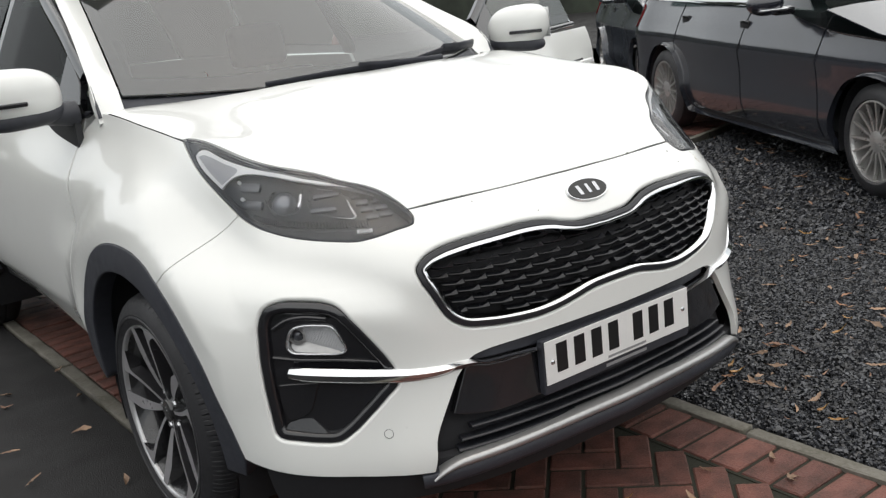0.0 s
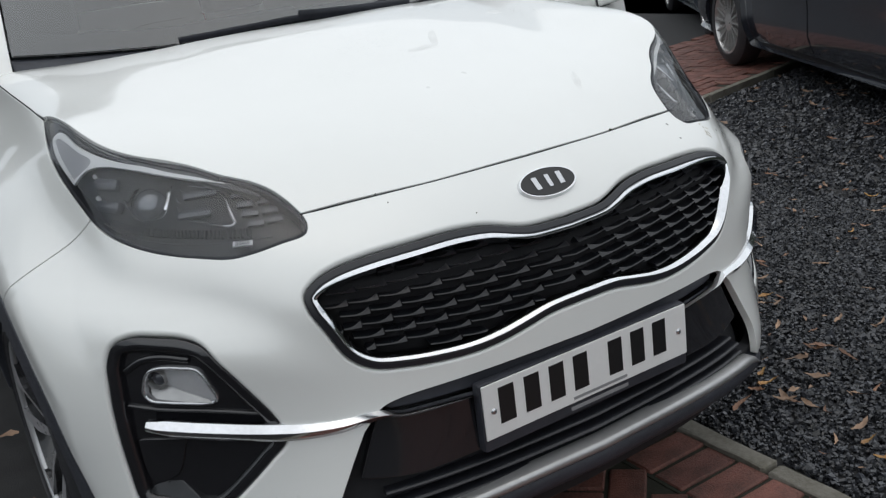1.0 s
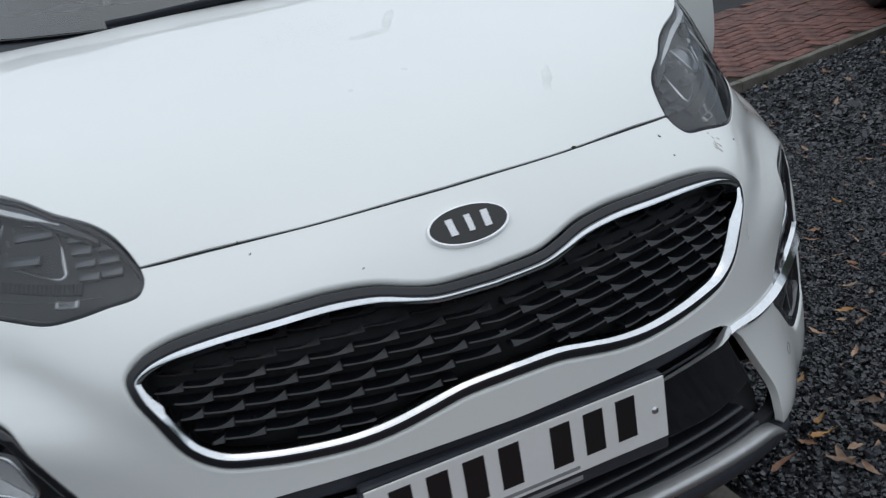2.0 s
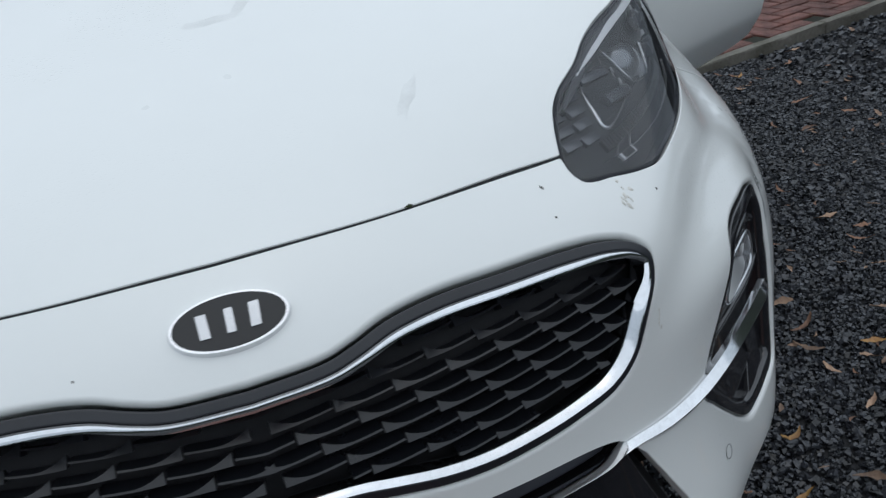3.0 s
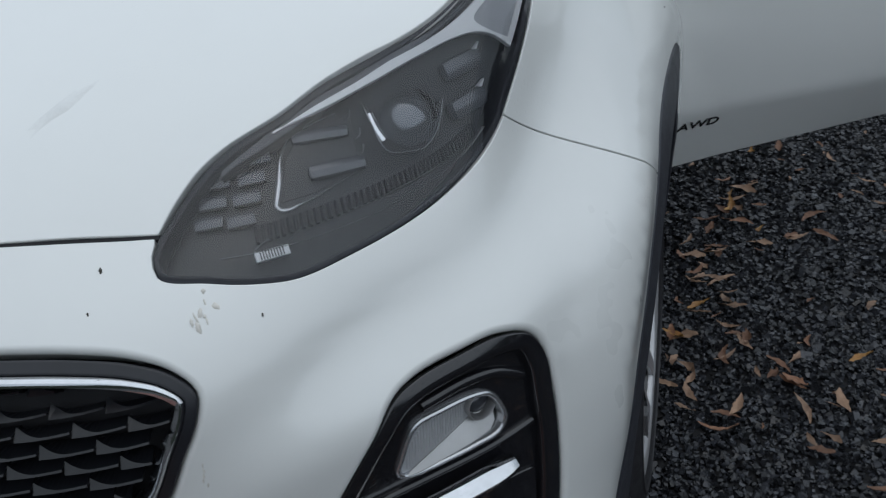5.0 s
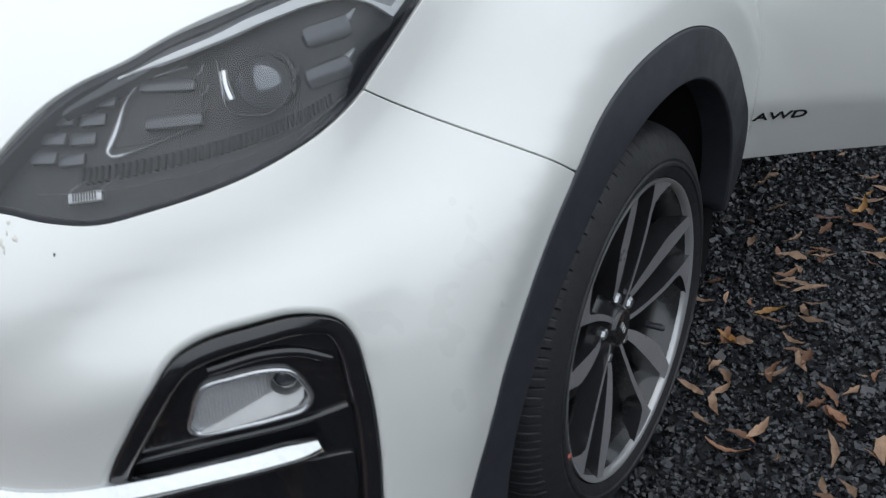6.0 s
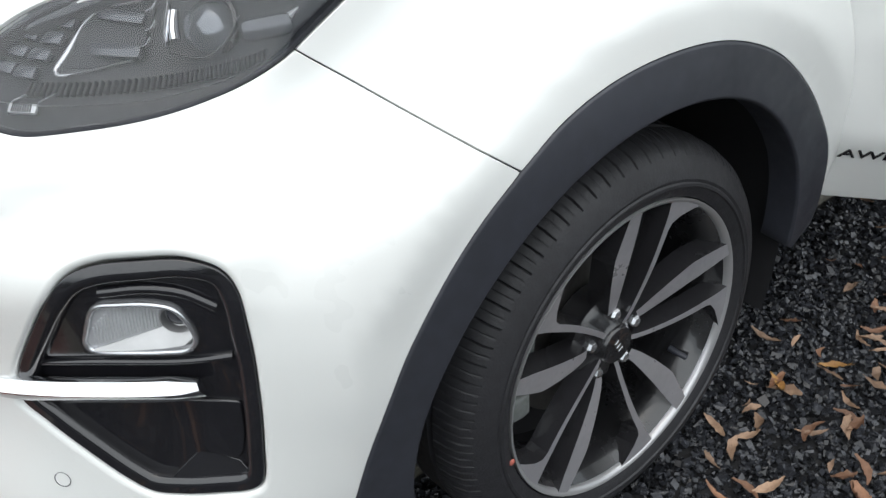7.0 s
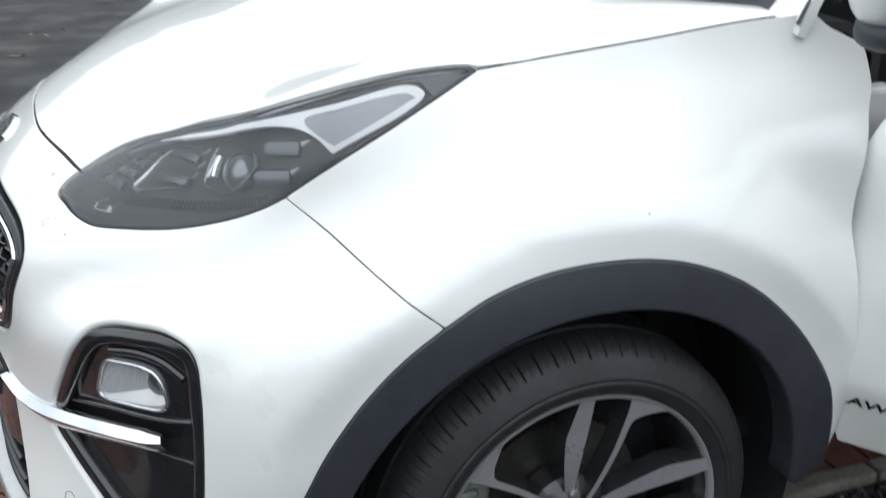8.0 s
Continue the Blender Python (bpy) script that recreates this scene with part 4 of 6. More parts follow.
for s in (1, -1):
    lamp = empty("headlamp", parent=suv)
    tagged(lamp, "clear headlamp with grey bezel, projector and light cubes")
    loop = turn(lamp_half, s)
    panel("lens", body, loop, LENS, lamp, "clear lens", gap=0.0010, lip=0.0022, depth=0.010, step=0.024).visible_shadow = False
    panel("seal", sunk(0.006), grow(loop, 0.001), BLACK_MATT, lamp, "black rubber seal", holes=[thin(grow(loop, -0.006), 0.003)], gap=0.0, lip=0.002, depth=0.05, step=0.03)

    def bucket(u, z):
        a = np.abs(u)
        deep_ = 0.030 + 0.020 * np.exp(-(((a - 0.92) / 0.085) ** 2) - (((z - 0.968) / 0.030) ** 2)) - 0.012 * np.clip((a - 1.05) / 0.2, 0, 1)
        p, n = field(body, np.stack([u, z], -1), 4e-3)
        return p - n * deep_[:, None]

    panel("bucket", bucket, grow(loop, -0.004), LAMP_GREY, lamp, "grey inner bezel", gap=0.0, lip=0.002, depth=0.01, step=0.02)
    # smoke-grey strip between the light guide and the lens's upper edge
    top_edge = np.array([q for q in dense([(0.700, 0.9735), (0.620, 0.951)])] + [q for q in dense([(0.640, 0.959), (0.735, 0.981), (0.802, 1.001), (0.958, 1.026), (1.109, 1.054), (1.205, 1.073), (1.283, 1.088), (1.340, 1.095), (1.374, 1.096), (1.392, 1.088), (1.335, 1.062)])] + [q for q in dense([(1.318, 1.083), (1.288, 1.083), (1.185, 1.063), (1.09, 1.046), (1.0, 1.032), (0.912, 1.020), (0.849, 1.0095), (0.783, 0.9975), (0.711, 0.9795)])])
    panel("upper_bezel", sunk(0.009), turn(thin(top_edge, 0.004), s), LAMP_TRIM, lamp, "smoke-grey upper bezel", gap=0.0, lip=0.002, depth=0.020, step=0.02)
    # upper light guide that widens into the side marker's frame
    panel("light_guide", sunk(0.007), turn(curve(BROW, step=0.008, corners=(0, 10)), s), LAMP_WHITE, lamp, "white light guide", holes=[turn(curve(REFLEX, step=0.008, corners=(2, 4)), s)], gap=0.0, lip=0.0012, depth=0.004, step=0.015)
    panel("side_reflex", sunk(0.009), turn(curve(REFLEX, step=0.008, corners=(2, 4)), s), LAMP_REFLEX, lamp, "grey reflex panel", gap=-0.001, lip=0.001, depth=0.004, step=0.015)
    # seven light cubes in two leaning rows
    for cu, cz in ((0.682, 0.967), (0.667, 0.953), (0.653, 0.939), (0.638, 0.924), (0.610, 0.953), (0.600, 0.939), (0.590, 0.9255)):
        block(cu, cz, 0.031, 0.032, 0.0165, 0.010, LAMP_OPTIC, lamp, "light_cube", s, 4, 0.0049, "clear light cube")
    # dipped-beam frame and its two optics
    fr = [(0.800, 0.990), (0.770, 0.986), (0.738, 0.980), (0.716, 0.966), (0.702, 0.945), (0.690, 0.929), (0.696, 0.9245), (0.730, 0.9265), (0.770, 0.933), (0.800, 0.938)]
    fr_line = turn(curve(fr, closed=False, step=0.006, corners=(5,)), s)
    foot_ = np.exp(-(((fr_line[:, 1] - 0.940) / 0.020) ** 2)) * (np.abs(fr_line[:, 0]) < 0.712)
    ribbon("beam_frame", sunk(0.026), fr_line, 0.0030 + 0.0060 * foot_, LAMP_SILVER, lamp, "thin bright frame", lift=0.003, thick=0.010)
    panel("beam_tray", sunk(0.029), turn(np.array([(0.820, 0.990), (0.740, 0.977), (0.720, 0.965), (0.696, 0.930), (0.745, 0.931), (0.810, 0.941)]), s), LAMP_GREY, lamp, gap=0.0, lip=0.002, depth=0.008, step=0.015)
    block(0.778, 0.9455, 0.033, 0.066, 0.0185, 0.016, LAMP_OPTIC, lamp, "beam_optic", s, -1, 0.0088, "oblong clear optic")
    block(0.772, 0.9765, 0.034, 0.066, 0.0165, 0.012, LAMP_OPTIC, lamp, "beam_optic", s, -3, 0.0078, "oblong clear optic")
    for fu, fz in ((0.817, 0.985), (0.822, 0.968), (0.818, 0.953)):
        ribbon("bright_clip", sunk(0.028), turn(np.array([(fu - 0.010, fz - 0.003), (fu, fz), (fu + 0.004, fz + 0.006)]), s), 0.0028, LAMP_SILVER, lamp, lift=0.003, thick=0.004)
    # projector in its recess
    m = seat_on(s * 0.915, 0.972, -0.048)
    aim = pose(0, 0, 0, 6, s * -14, 0)
    dome = link("projector", *lathe([(0.0, 0.034), (0.009, 0.0325), (0.018, 0.025), (0.023, 0.013), (0.0245, 0.0001)], 48, "z"), PROJECTOR, lamp, "glass projector lens")
    dome.matrix_basis = m @ aim
    fix_normals(dome, 80)
    collar = link("projector_collar", *lathe([(-0.012, 0.043), (0.002, 0.040), (0.004, 0.0365), (-0.001, 0.034), (-0.012, 0.034)], 48, "z"), ALLOY_DARK, lamp)
    collar.matrix_basis = m @ aim
    fix_normals(collar)
    arc = [(0.843, 0.993), (0.844, 0.975), (0.846, 0.958), (0.854, 0.946), (0.884, 0.940), (0.926, 0.9385), (0.966, 0.952), (0.998, 0.976)]
    ribbon("projector_trim", sunk(0.027), turn(dense(arc, 0.006), s), 0.0028, CHROME, lamp, "bright chrome trim round the projector", lift=0.003, thick=0.020)
    glint = [(0.850, 0.985), (0.851, 0.972), (0.858, 0.958)]
    ribbon("projector_blade", sunk(0.032), turn(dense(glint, 0.005), s), np.array([0.0105] * len(dense(glint, 0.005))), CHROME, lamp, lift=0.003, thick=0.008)
    # two outer cubes, each with a bright wing behind it
    for cu, cz, wu in ((1.068, 1.001, 1.128), (1.047, 0.960, 1.105)):
        block(cu, cz, 0.036, 0.058, 0.025, 0.020, LAMP_OPTIC, lamp, "turn_cube", s, 5, 0.0105, "clear turn-signal cube")
        ribbon("bright_wing", sunk(0.026), turn(np.array([(cu + 0.030, cz + 0.004), ((cu + wu) / 2 + 0.015, cz + 0.008), (wu, cz + 0.014)]), s), np.array([0.010, 0.007, 0.002]), LAMP_FROST, lamp, lift=0.003, thick=0.005)
    # fine ribbed shelf along the lower edge
    for i in range(44):
        k = i / 43
        ru, rz = 0.655 + 0.385 * k, 0.9115 + 0.006 * k + 0.014 * k * k
        line = turn(np.array([(ru - 0.001, rz - 0.006), (ru, rz), (ru + 0.001, rz + 0.006)]), s)
        ribbon("rib", sunk(0.025), line, 0.0042, LAMP_GREY, lamp, lift=0.0022, thick=0.006)
    lip_line = turn(dense([(0.60, 0.897), (0.70, 0.895), (0.79, 0.897), (0.87, 0.903), (0.98, 0.916), (1.05, 0.930)]), s)
    ribbon("sill_line", sunk(0.014), lip_line, 0.0016, LAMP_SILVER, lamp, lift=0.0015, thick=0.003)
    # small lit window with fine bars, and its two wire-thin feet
    block(0.668, 0.8925, 0.018, 0.036, 0.011, 0.005, LAMP_FROST, lamp, "small_reflector", s, 1, 0.0012, "small ribbed clear reflector")
    for i in range(9):
        block(0.653 + 0.0036 * i, 0.8925, 0.0132, 0.0012, 0.0095, 0.0014, LAMP_GREY, lamp, "fine_bar", s, 1, 0.0)
    for pts in ([(0.648, 0.886), (0.647, 0.898), (0.668, 0.9045)], [(0.687, 0.887), (0.690, 0.898), (0.712, 0.906)]):
        ribbon("bright_clip", sunk(0.015), turn(np.array(pts), s), 0.0016, LAMP_SILVER, lamp, lift=0.0015, thick=0.003)

# ---- SUV: arches and wheels ----
arch_line = np.vstack([dense(ARCH[::-1])[:-1], dense(ARCH_BACK)])
rear_arch = np.array([(4.223 - 0.455 * math.cos(a), 0.338 + 0.43 * math.sin(a)) for a in np.linspace(0.0, math.pi, 90)])
front_in = np.array([(1.13, 0.31)] + list(zip(1.545 - 0.424 * np.cos(np.linspace(0.05, math.pi - 0.02, 70)), 0.335 + 0.425 * np.sin(np.linspace(0.05, math.pi - 0.02, 70)))))
rear_in = np.array(list(zip(4.223 - 0.385 * np.cos(np.linspace(0.0, math.pi, 70)), 0.338 + 0.362 * np.sin(np.linspace(0.0, math.pi, 70)))))


for s in (1, -1):
    for line, inner, tail in ((arch_line, front_in, [(2.05, 0.35), (1.985, 0.33)]), (rear_arch, rear_in, [])):
        out = np.vstack([line, np.array(tail).reshape(-1, 2), inner[::-1], np.array([(1.05, 0.31)] if tail else []).reshape(-1, 2)])
        panel("arch_cladding", body, turn(out, s), BLACK_MATT, suv, "matt black wheel-arch cladding", gap=-0.001, lip=0.006, depth=0.05, step=0.025, lift=0.002)
    # dark liners inside the arches
    for yc in (0.947, 3.617):
        liner = link("arch_liner", *lathe([(0.875, 0.440), (0.60, 0.44), (0.585, 0.10)], 40, "x", -0.35, math.pi + 0.35), BLACK_DEEP, suv)
        liner.matrix_basis = pose(0, yc, 0.338, 0, 0, 0 if s > 0 else 180)
        fix_normals(liner)


def blade(r0, r1, a0, a1, w0, w1, x0, x1, thick, kink=0.0):
    """A tapering spoke from radius r0 to r1 that turns from angle a0 to a1, as rows of its cross-section."""
    rows, n = [], 12
    for i in range(n):
        k = i / (n - 1)
        r, a = r0 + (r1 - r0) * k, a0 + (a1 - a0) * k
        w = w0 + (w1 - w0) * k + kink * max(0.0, (k - 0.72) / 0.28) ** 2
        x = x0 + (x1 - x0) * k - 0.004 * math.sin(math.pi * k)
        c, sn = math.cos(a), math.sin(a)
        def at(dx, dw):
            return (x + dx, r * c - dw * sn, r * sn + dw * c)
        rows.append([at(0, -w / 2), at(0, w / 2), at(-thick, w / 2 * 0.8), at(-thick, -w / 2 * 0.8)])
    return rows


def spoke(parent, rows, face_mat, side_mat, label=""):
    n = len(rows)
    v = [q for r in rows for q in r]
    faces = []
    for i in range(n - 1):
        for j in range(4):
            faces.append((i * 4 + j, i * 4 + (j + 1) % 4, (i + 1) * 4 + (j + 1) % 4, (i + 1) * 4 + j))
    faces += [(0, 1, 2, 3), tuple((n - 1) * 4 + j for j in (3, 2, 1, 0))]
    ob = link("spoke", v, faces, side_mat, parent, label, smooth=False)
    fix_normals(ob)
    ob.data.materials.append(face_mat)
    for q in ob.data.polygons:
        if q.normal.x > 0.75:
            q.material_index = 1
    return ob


def wheel_blade(stations, x0, x1, thick):
    """A spoke through stations of (radius, angle in degrees, width), dished from the hub out to the rim, with sides that taper inwards."""
    st = np.array(stations, float)
    rr = np.linspace(st[0, 0], st[-1, 0], 18)
    aa, ww = np.interp(rr, st[:, 0], st[:, 1]), np.interp(rr, st[:, 0], st[:, 2])
    rows = []
    for r, a, w in zip(rr, np.radians(aa), ww):
        k = (r - rr[0]) / (rr[-1] - rr[0])
        x = x0 + (x1 - x0) * k**0.8
        c, sn = math.cos(a), math.sin(a)
        rows.append([(x + dx, r * c - dw * sn, r * sn + dw * c) for dx, dw in ((0, -w / 2), (0, w / 2), (-thick, w / 2 + 0.004), (-thick, -w / 2 - 0.004))])
    return rows


def suv_wheel(s, yc, spin):
    """A front or rear wheel; spin is the angle of its first broad spoke."""
    wheel = empty("wheel", pose(s * 0.905, yc, 0.338, 0, 0, 0 if s > 0 else 180), suv)
    tagged(wheel, "machined five-arm alloy wheel with black pockets")
    prof = [(-0.222, 0.240), (-0.232, 0.268), (-0.226, 0.305), (-0.205, 0.332), (-0.185, 0.341), (-0.145, 0.345), (-0.143, 0.338), (-0.135, 0.338), (-0.133, 0.345), (-0.082, 0.345), (-0.08, 0.338), (-0.072, 0.338), (-0.07, 0.345),
            (-0.045, 0.342), (-0.025, 0.335), (-0.013, 0.325), (-0.010, 0.321), (0.000, 0.303), (0.0045, 0.290), (0.0035, 0.285), (0.0062, 0.283), (0.0066, 0.279), (0.0035, 0.277), (0.001, 0.268), (-0.004, 0.2595), (-0.030, 0.2570)]
    turns = 1008
    v, fc = lathe(prof, turns)
    v, c = np.array(v), len(prof)
    # cuts between the shoulder blocks, and finer sipes
    for i in range(turns):
        q = i % 14
        for j, deep_ in ((12, 0.0), (13, 0.004), (14, 0.005), (15, 0.003)):
            f = 1.0 if q == 0 else 0.3 if q == 7 else 0.0
            if f and deep_:
                v[i * c + j, 1:] *= 1 - deep_ * f / 0.335
                v[i * c + j, 0] -= 0.002 * f
    tyre = link("tyre", v, fc, RUBBER, wheel, "black tyre with a dusty sidewall")
    fix_normals(tyre, 28)
    rim = link("rim", *lathe([(-0.21, 0.246), (-0.16, 0.232), (-0.045, 0.228), (-0.022, 0.242), (-0.012, 0.249)], 96), ALLOY_DARK, wheel, "gloss black rim well")
    fix_normals(rim, 60)
    lip_ = link("rim_edge", *lathe([(-0.020, 0.2530), (-0.006, 0.2572), (-0.001, 0.2566), (-0.0015, 0.2540), (-0.006, 0.2495), (-0.009, 0.2480), (-0.022, 0.247)], 140), RIM_EDGE, wheel, "machined rim edge")
    fix_normals(lip_, 35)
    disc = link("brake_disc", *lathe([(-0.105, 0.07), (-0.105, 0.158), (-0.125, 0.160), (-0.125, 0.07)], 64), STEEL, wheel, "grey brake disc")
    fix_normals(disc)
    link("back_plate", *lathe([(-0.150, 0.03), (-0.150, 0.232)], 48), BLACK_DEEP, wheel)
    ahead = -1 if s > 0 else 1
    caliper = part("caliper", box(0.055, 0.062, 0.17, Matrix.Translation((-0.092, ahead * 0.178, 0.012)) @ pose(0, 0, 0, ahead * 8), bevel=0.014, seg=3), CALIPER, wheel, "pale grey brake caliper", smooth=40)
    for dz in (-0.048, 0.056):
        boss = part("boss", box(0.030, 0.046, 0.044, Matrix.Translation((-0.070, ahead * 0.186, 0.012 + dz)), bevel=0.010, seg=3), CALIPER, caliper, smooth=40)
    hub = link("hub", *lathe([(-0.10, 0.080), (-0.058, 0.078), (-0.048, 0.068), (-0.040, 0.040), (-0.034, 0.034), (-0.030, 0.033), (-0.027, 0.031), (-0.026, 0.0001)], 60), ALLOY_DARK, wheel, "black hub with centre cap")
    fix_normals(hub, 30)
    for x in (-0.010, 0.0, 0.010):
        cap = part("cap_bar", box(0.0014, 0.004, 0.011, Matrix.Translation((-0.0255, x, 0)), bevel=0.0005, seg=1), LAMP_SILVER, wheel)
        cap.matrix_basis = pose(0, 0, 0, -60)
    for i in range(5):
        a = spin + 72 * i
        broad = [(0.062, a + 6, 0.016), (0.080, a + 6.5, 0.021), (0.130, a + 5, 0.031), (0.182, a + 3.4, 0.039), (0.215, a + 1.4, 0.034), (0.2525, a - 0.2, 0.026)]
        slim = [(0.036, a - 31, 0.009), (0.090, a - 27.5, 0.0095), (0.150, a - 25, 0.011), (0.205, a - 22.5, 0.013), (0.218, a - 22.8, 0.018), (0.232, a - 25, 0.042), (0.2525, a - 29, 0.092)]
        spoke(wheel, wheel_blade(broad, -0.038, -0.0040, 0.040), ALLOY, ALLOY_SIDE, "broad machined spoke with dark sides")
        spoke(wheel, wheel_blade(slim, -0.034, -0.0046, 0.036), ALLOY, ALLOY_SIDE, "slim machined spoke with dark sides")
        b = radians(a - 4)
        nut = link("wheel_nut", *lathe([(-0.060, 0.0115), (-0.038, 0.011), (-0.033, 0.008), (-0.031, 0.0001)], 6), LAMP_SILVER, wheel, "chrome wheel nut")
        nut.location = (0.0, 0.054 * math.cos(b), 0.054 * math.sin(b))
        fix_normals(nut, 20)
    return wheel


front_left = suv_wheel(1, 0.947, 91)
suv_wheel(-1, 0.947, 91 + 20)
suv_wheel(1, 3.617, 40)
suv_wheel(-1, 3.617, 10)
dot = link("paint_dot", *lathe([(0.004, 0.006), (0.0052, 0.005), (0.0054, 0.0001)], 20), RED_DOT, front_left, "small red paint dot")
da = math.atan2(0.282 - 0.338, 0.685 - 0.947)
dot.location = (-0.0035, 0.264 * math.cos(da), 0.264 * math.sin(da))
va = math.atan2(0.194 - 0.338, 1.151 - 0.947)
valve = link("valve", *lathe([(-0.05, 0.006), (-0.015, 0.005), (-0.012, 0.0001)], 12), BLACK_MATT, front_left)
valve.location = (-0.01, 0.222 * math.cos(va), 0.222 * math.sin(va))

# ---- SUV: windscreen, roof, doors, cabin ----
def screen(a, b):
    """Windscreen: a across (-1 to 1), b up (0 to 1)."""
    a, b = np.asarray(a, float), np.asarray(b, float)
    x = a * (0.697 - 0.16 * b)
    y = 1.052 + 0.80 * b + 0.342 * np.abs(a) ** 2.4
    z = 1.158 + 0.497 * b + (0.027 - 0.082 * b) * a**2 + 0.05 * b * (1 - b)
    return np.stack([x, y, z], -1)


ws_out = np.array([(q, 0.012) for q in np.linspace(-0.985, 0.985, 50)] + [(0.985, q) for q in np.linspace(0.04, 0.96, 30)] + [(q, 0.985) for q in np.linspace(0.985, -0.985, 50)] + [(-0.985, q) for q in np.linspace(0.96, 0.04, 30)])
ws_in = np.array([(q, 0.095 + 0.045 * q**6) for q in np.linspace(-0.92, 0.92, 50)] + [(0.94, q) for q in np.linspace(0.15, 0.92, 30)] + [(q, 0.94) for q in np.linspace(0.93, -0.93, 50)] + [(-0.94, q) for q in np.linspace(0.92, 0.15, 30)])
windscreen = panel("windscreen", screen, ws_out, WINDSCREEN, suv, "grey tinted windscreen", gap=0.0, lip=0.001, depth=0.003, step=0.05)
panel("screen_border", lambda a, b: screen(a, b) - np.array([0, 0.002, 0.003]), ws_out, BLACK_GLOSS, windscreen, "black printed border", holes=[ws_in], gap=0.0, lip=0.0005, depth=0.001, step=0.05)
# black cowl under the screen and the two wipers
cowl_rows = [[(q * 0.69, 1.052 + 0.335 * abs(q) ** 2.4 + dy, 1.150 + dz + 0.018 * q * q) for q in np.linspace(-1, 1, 41)] for dy, dz in ((-0.035, -0.030), (-0.012, -0.012), (0.006, 0.006), (0.03, 0.010))]
grid_mesh("cowl", cowl_rows, BLACK_MATT, suv, "black cowl panel", 0.006, (0, 0, 1))
for x0, x1, b0 in ((-0.335, 0.30, 0.004), (0.16, 0.64, 0.012)):
    wiper = empty("wiper", parent=suv)
    tagged(wiper, "black windscreen wiper at rest")
    aa = np.linspace(x0 / 0.70, x1 / 0.70, 24)
    arm = np.c_[aa, b0 + 0.015 + 0.025 * np.sin(np.pi * np.linspace(0, 1, 24))]
    ribbon("wiper_blade", screen, arm, 0.012, BLACK_MATT, wiper, lift=0.014, thick=0.004)
    arm2 = np.c_[np.linspace(x1 / 0.70 + 0.04, (x0 + x1) / 1.4, 16), np.linspace(0.004, b0 + 0.042, 16)]
    ribbon("wiper_arm", screen, arm2, np.linspace(0.026, 0.014, 16), BLACK_MATT, wiper, lift=0.026, thick=0.002)


def roof_z(y):
    return np.interp(y, [1.84, 2.3, 2.9, 3.6, 4.2, 4.4], [1.668, 1.690, 1.695, 1.670, 1.610, 1.575])


roof_rows = []
for y in np.linspace(1.835, 4.38, 26):
    wd = np.interp(y, [1.835, 2.4, 3.4, 4.1, 4.38], [0.585, 0.615, 0.60, 0.56, 0.52])
    roof_rows.append([(q * wd, y + (0.14 * abs(q) ** 2.2 if y < 1.99 else 0.0) * np.clip((1.98 - y) / 0.14, 0, 1), roof_z(y) - 0.045 * abs(q) ** 3) for q in np.linspace(-1, 1, 31)])
grid_mesh("roof", roof_rows, WHITE, suv, "white roof", 0.012, (0, 0, 1))


def side_x(y):
    return np.interp(y, [1.40, 1.70, 2.2, 3.2, 3.9, 4.25], [0.785, 0.812, 0.845, 0.852, 0.82, 0.75])


def glasshouse(u, z):
    """Side of the cabin above the belt: u is plus or minus the distance along the car."""
    u, z = np.asarray(u, float), np.asarray(z, float)
    y, k = np.abs(u), (z - 1.15) / 0.48
    x = side_x(y) - 0.235 * k - 0.03 * k * (1 - k) * -1.0
    return np.stack([np.where(u < 0, -1.0, 1.0) * x, y, z], -1)


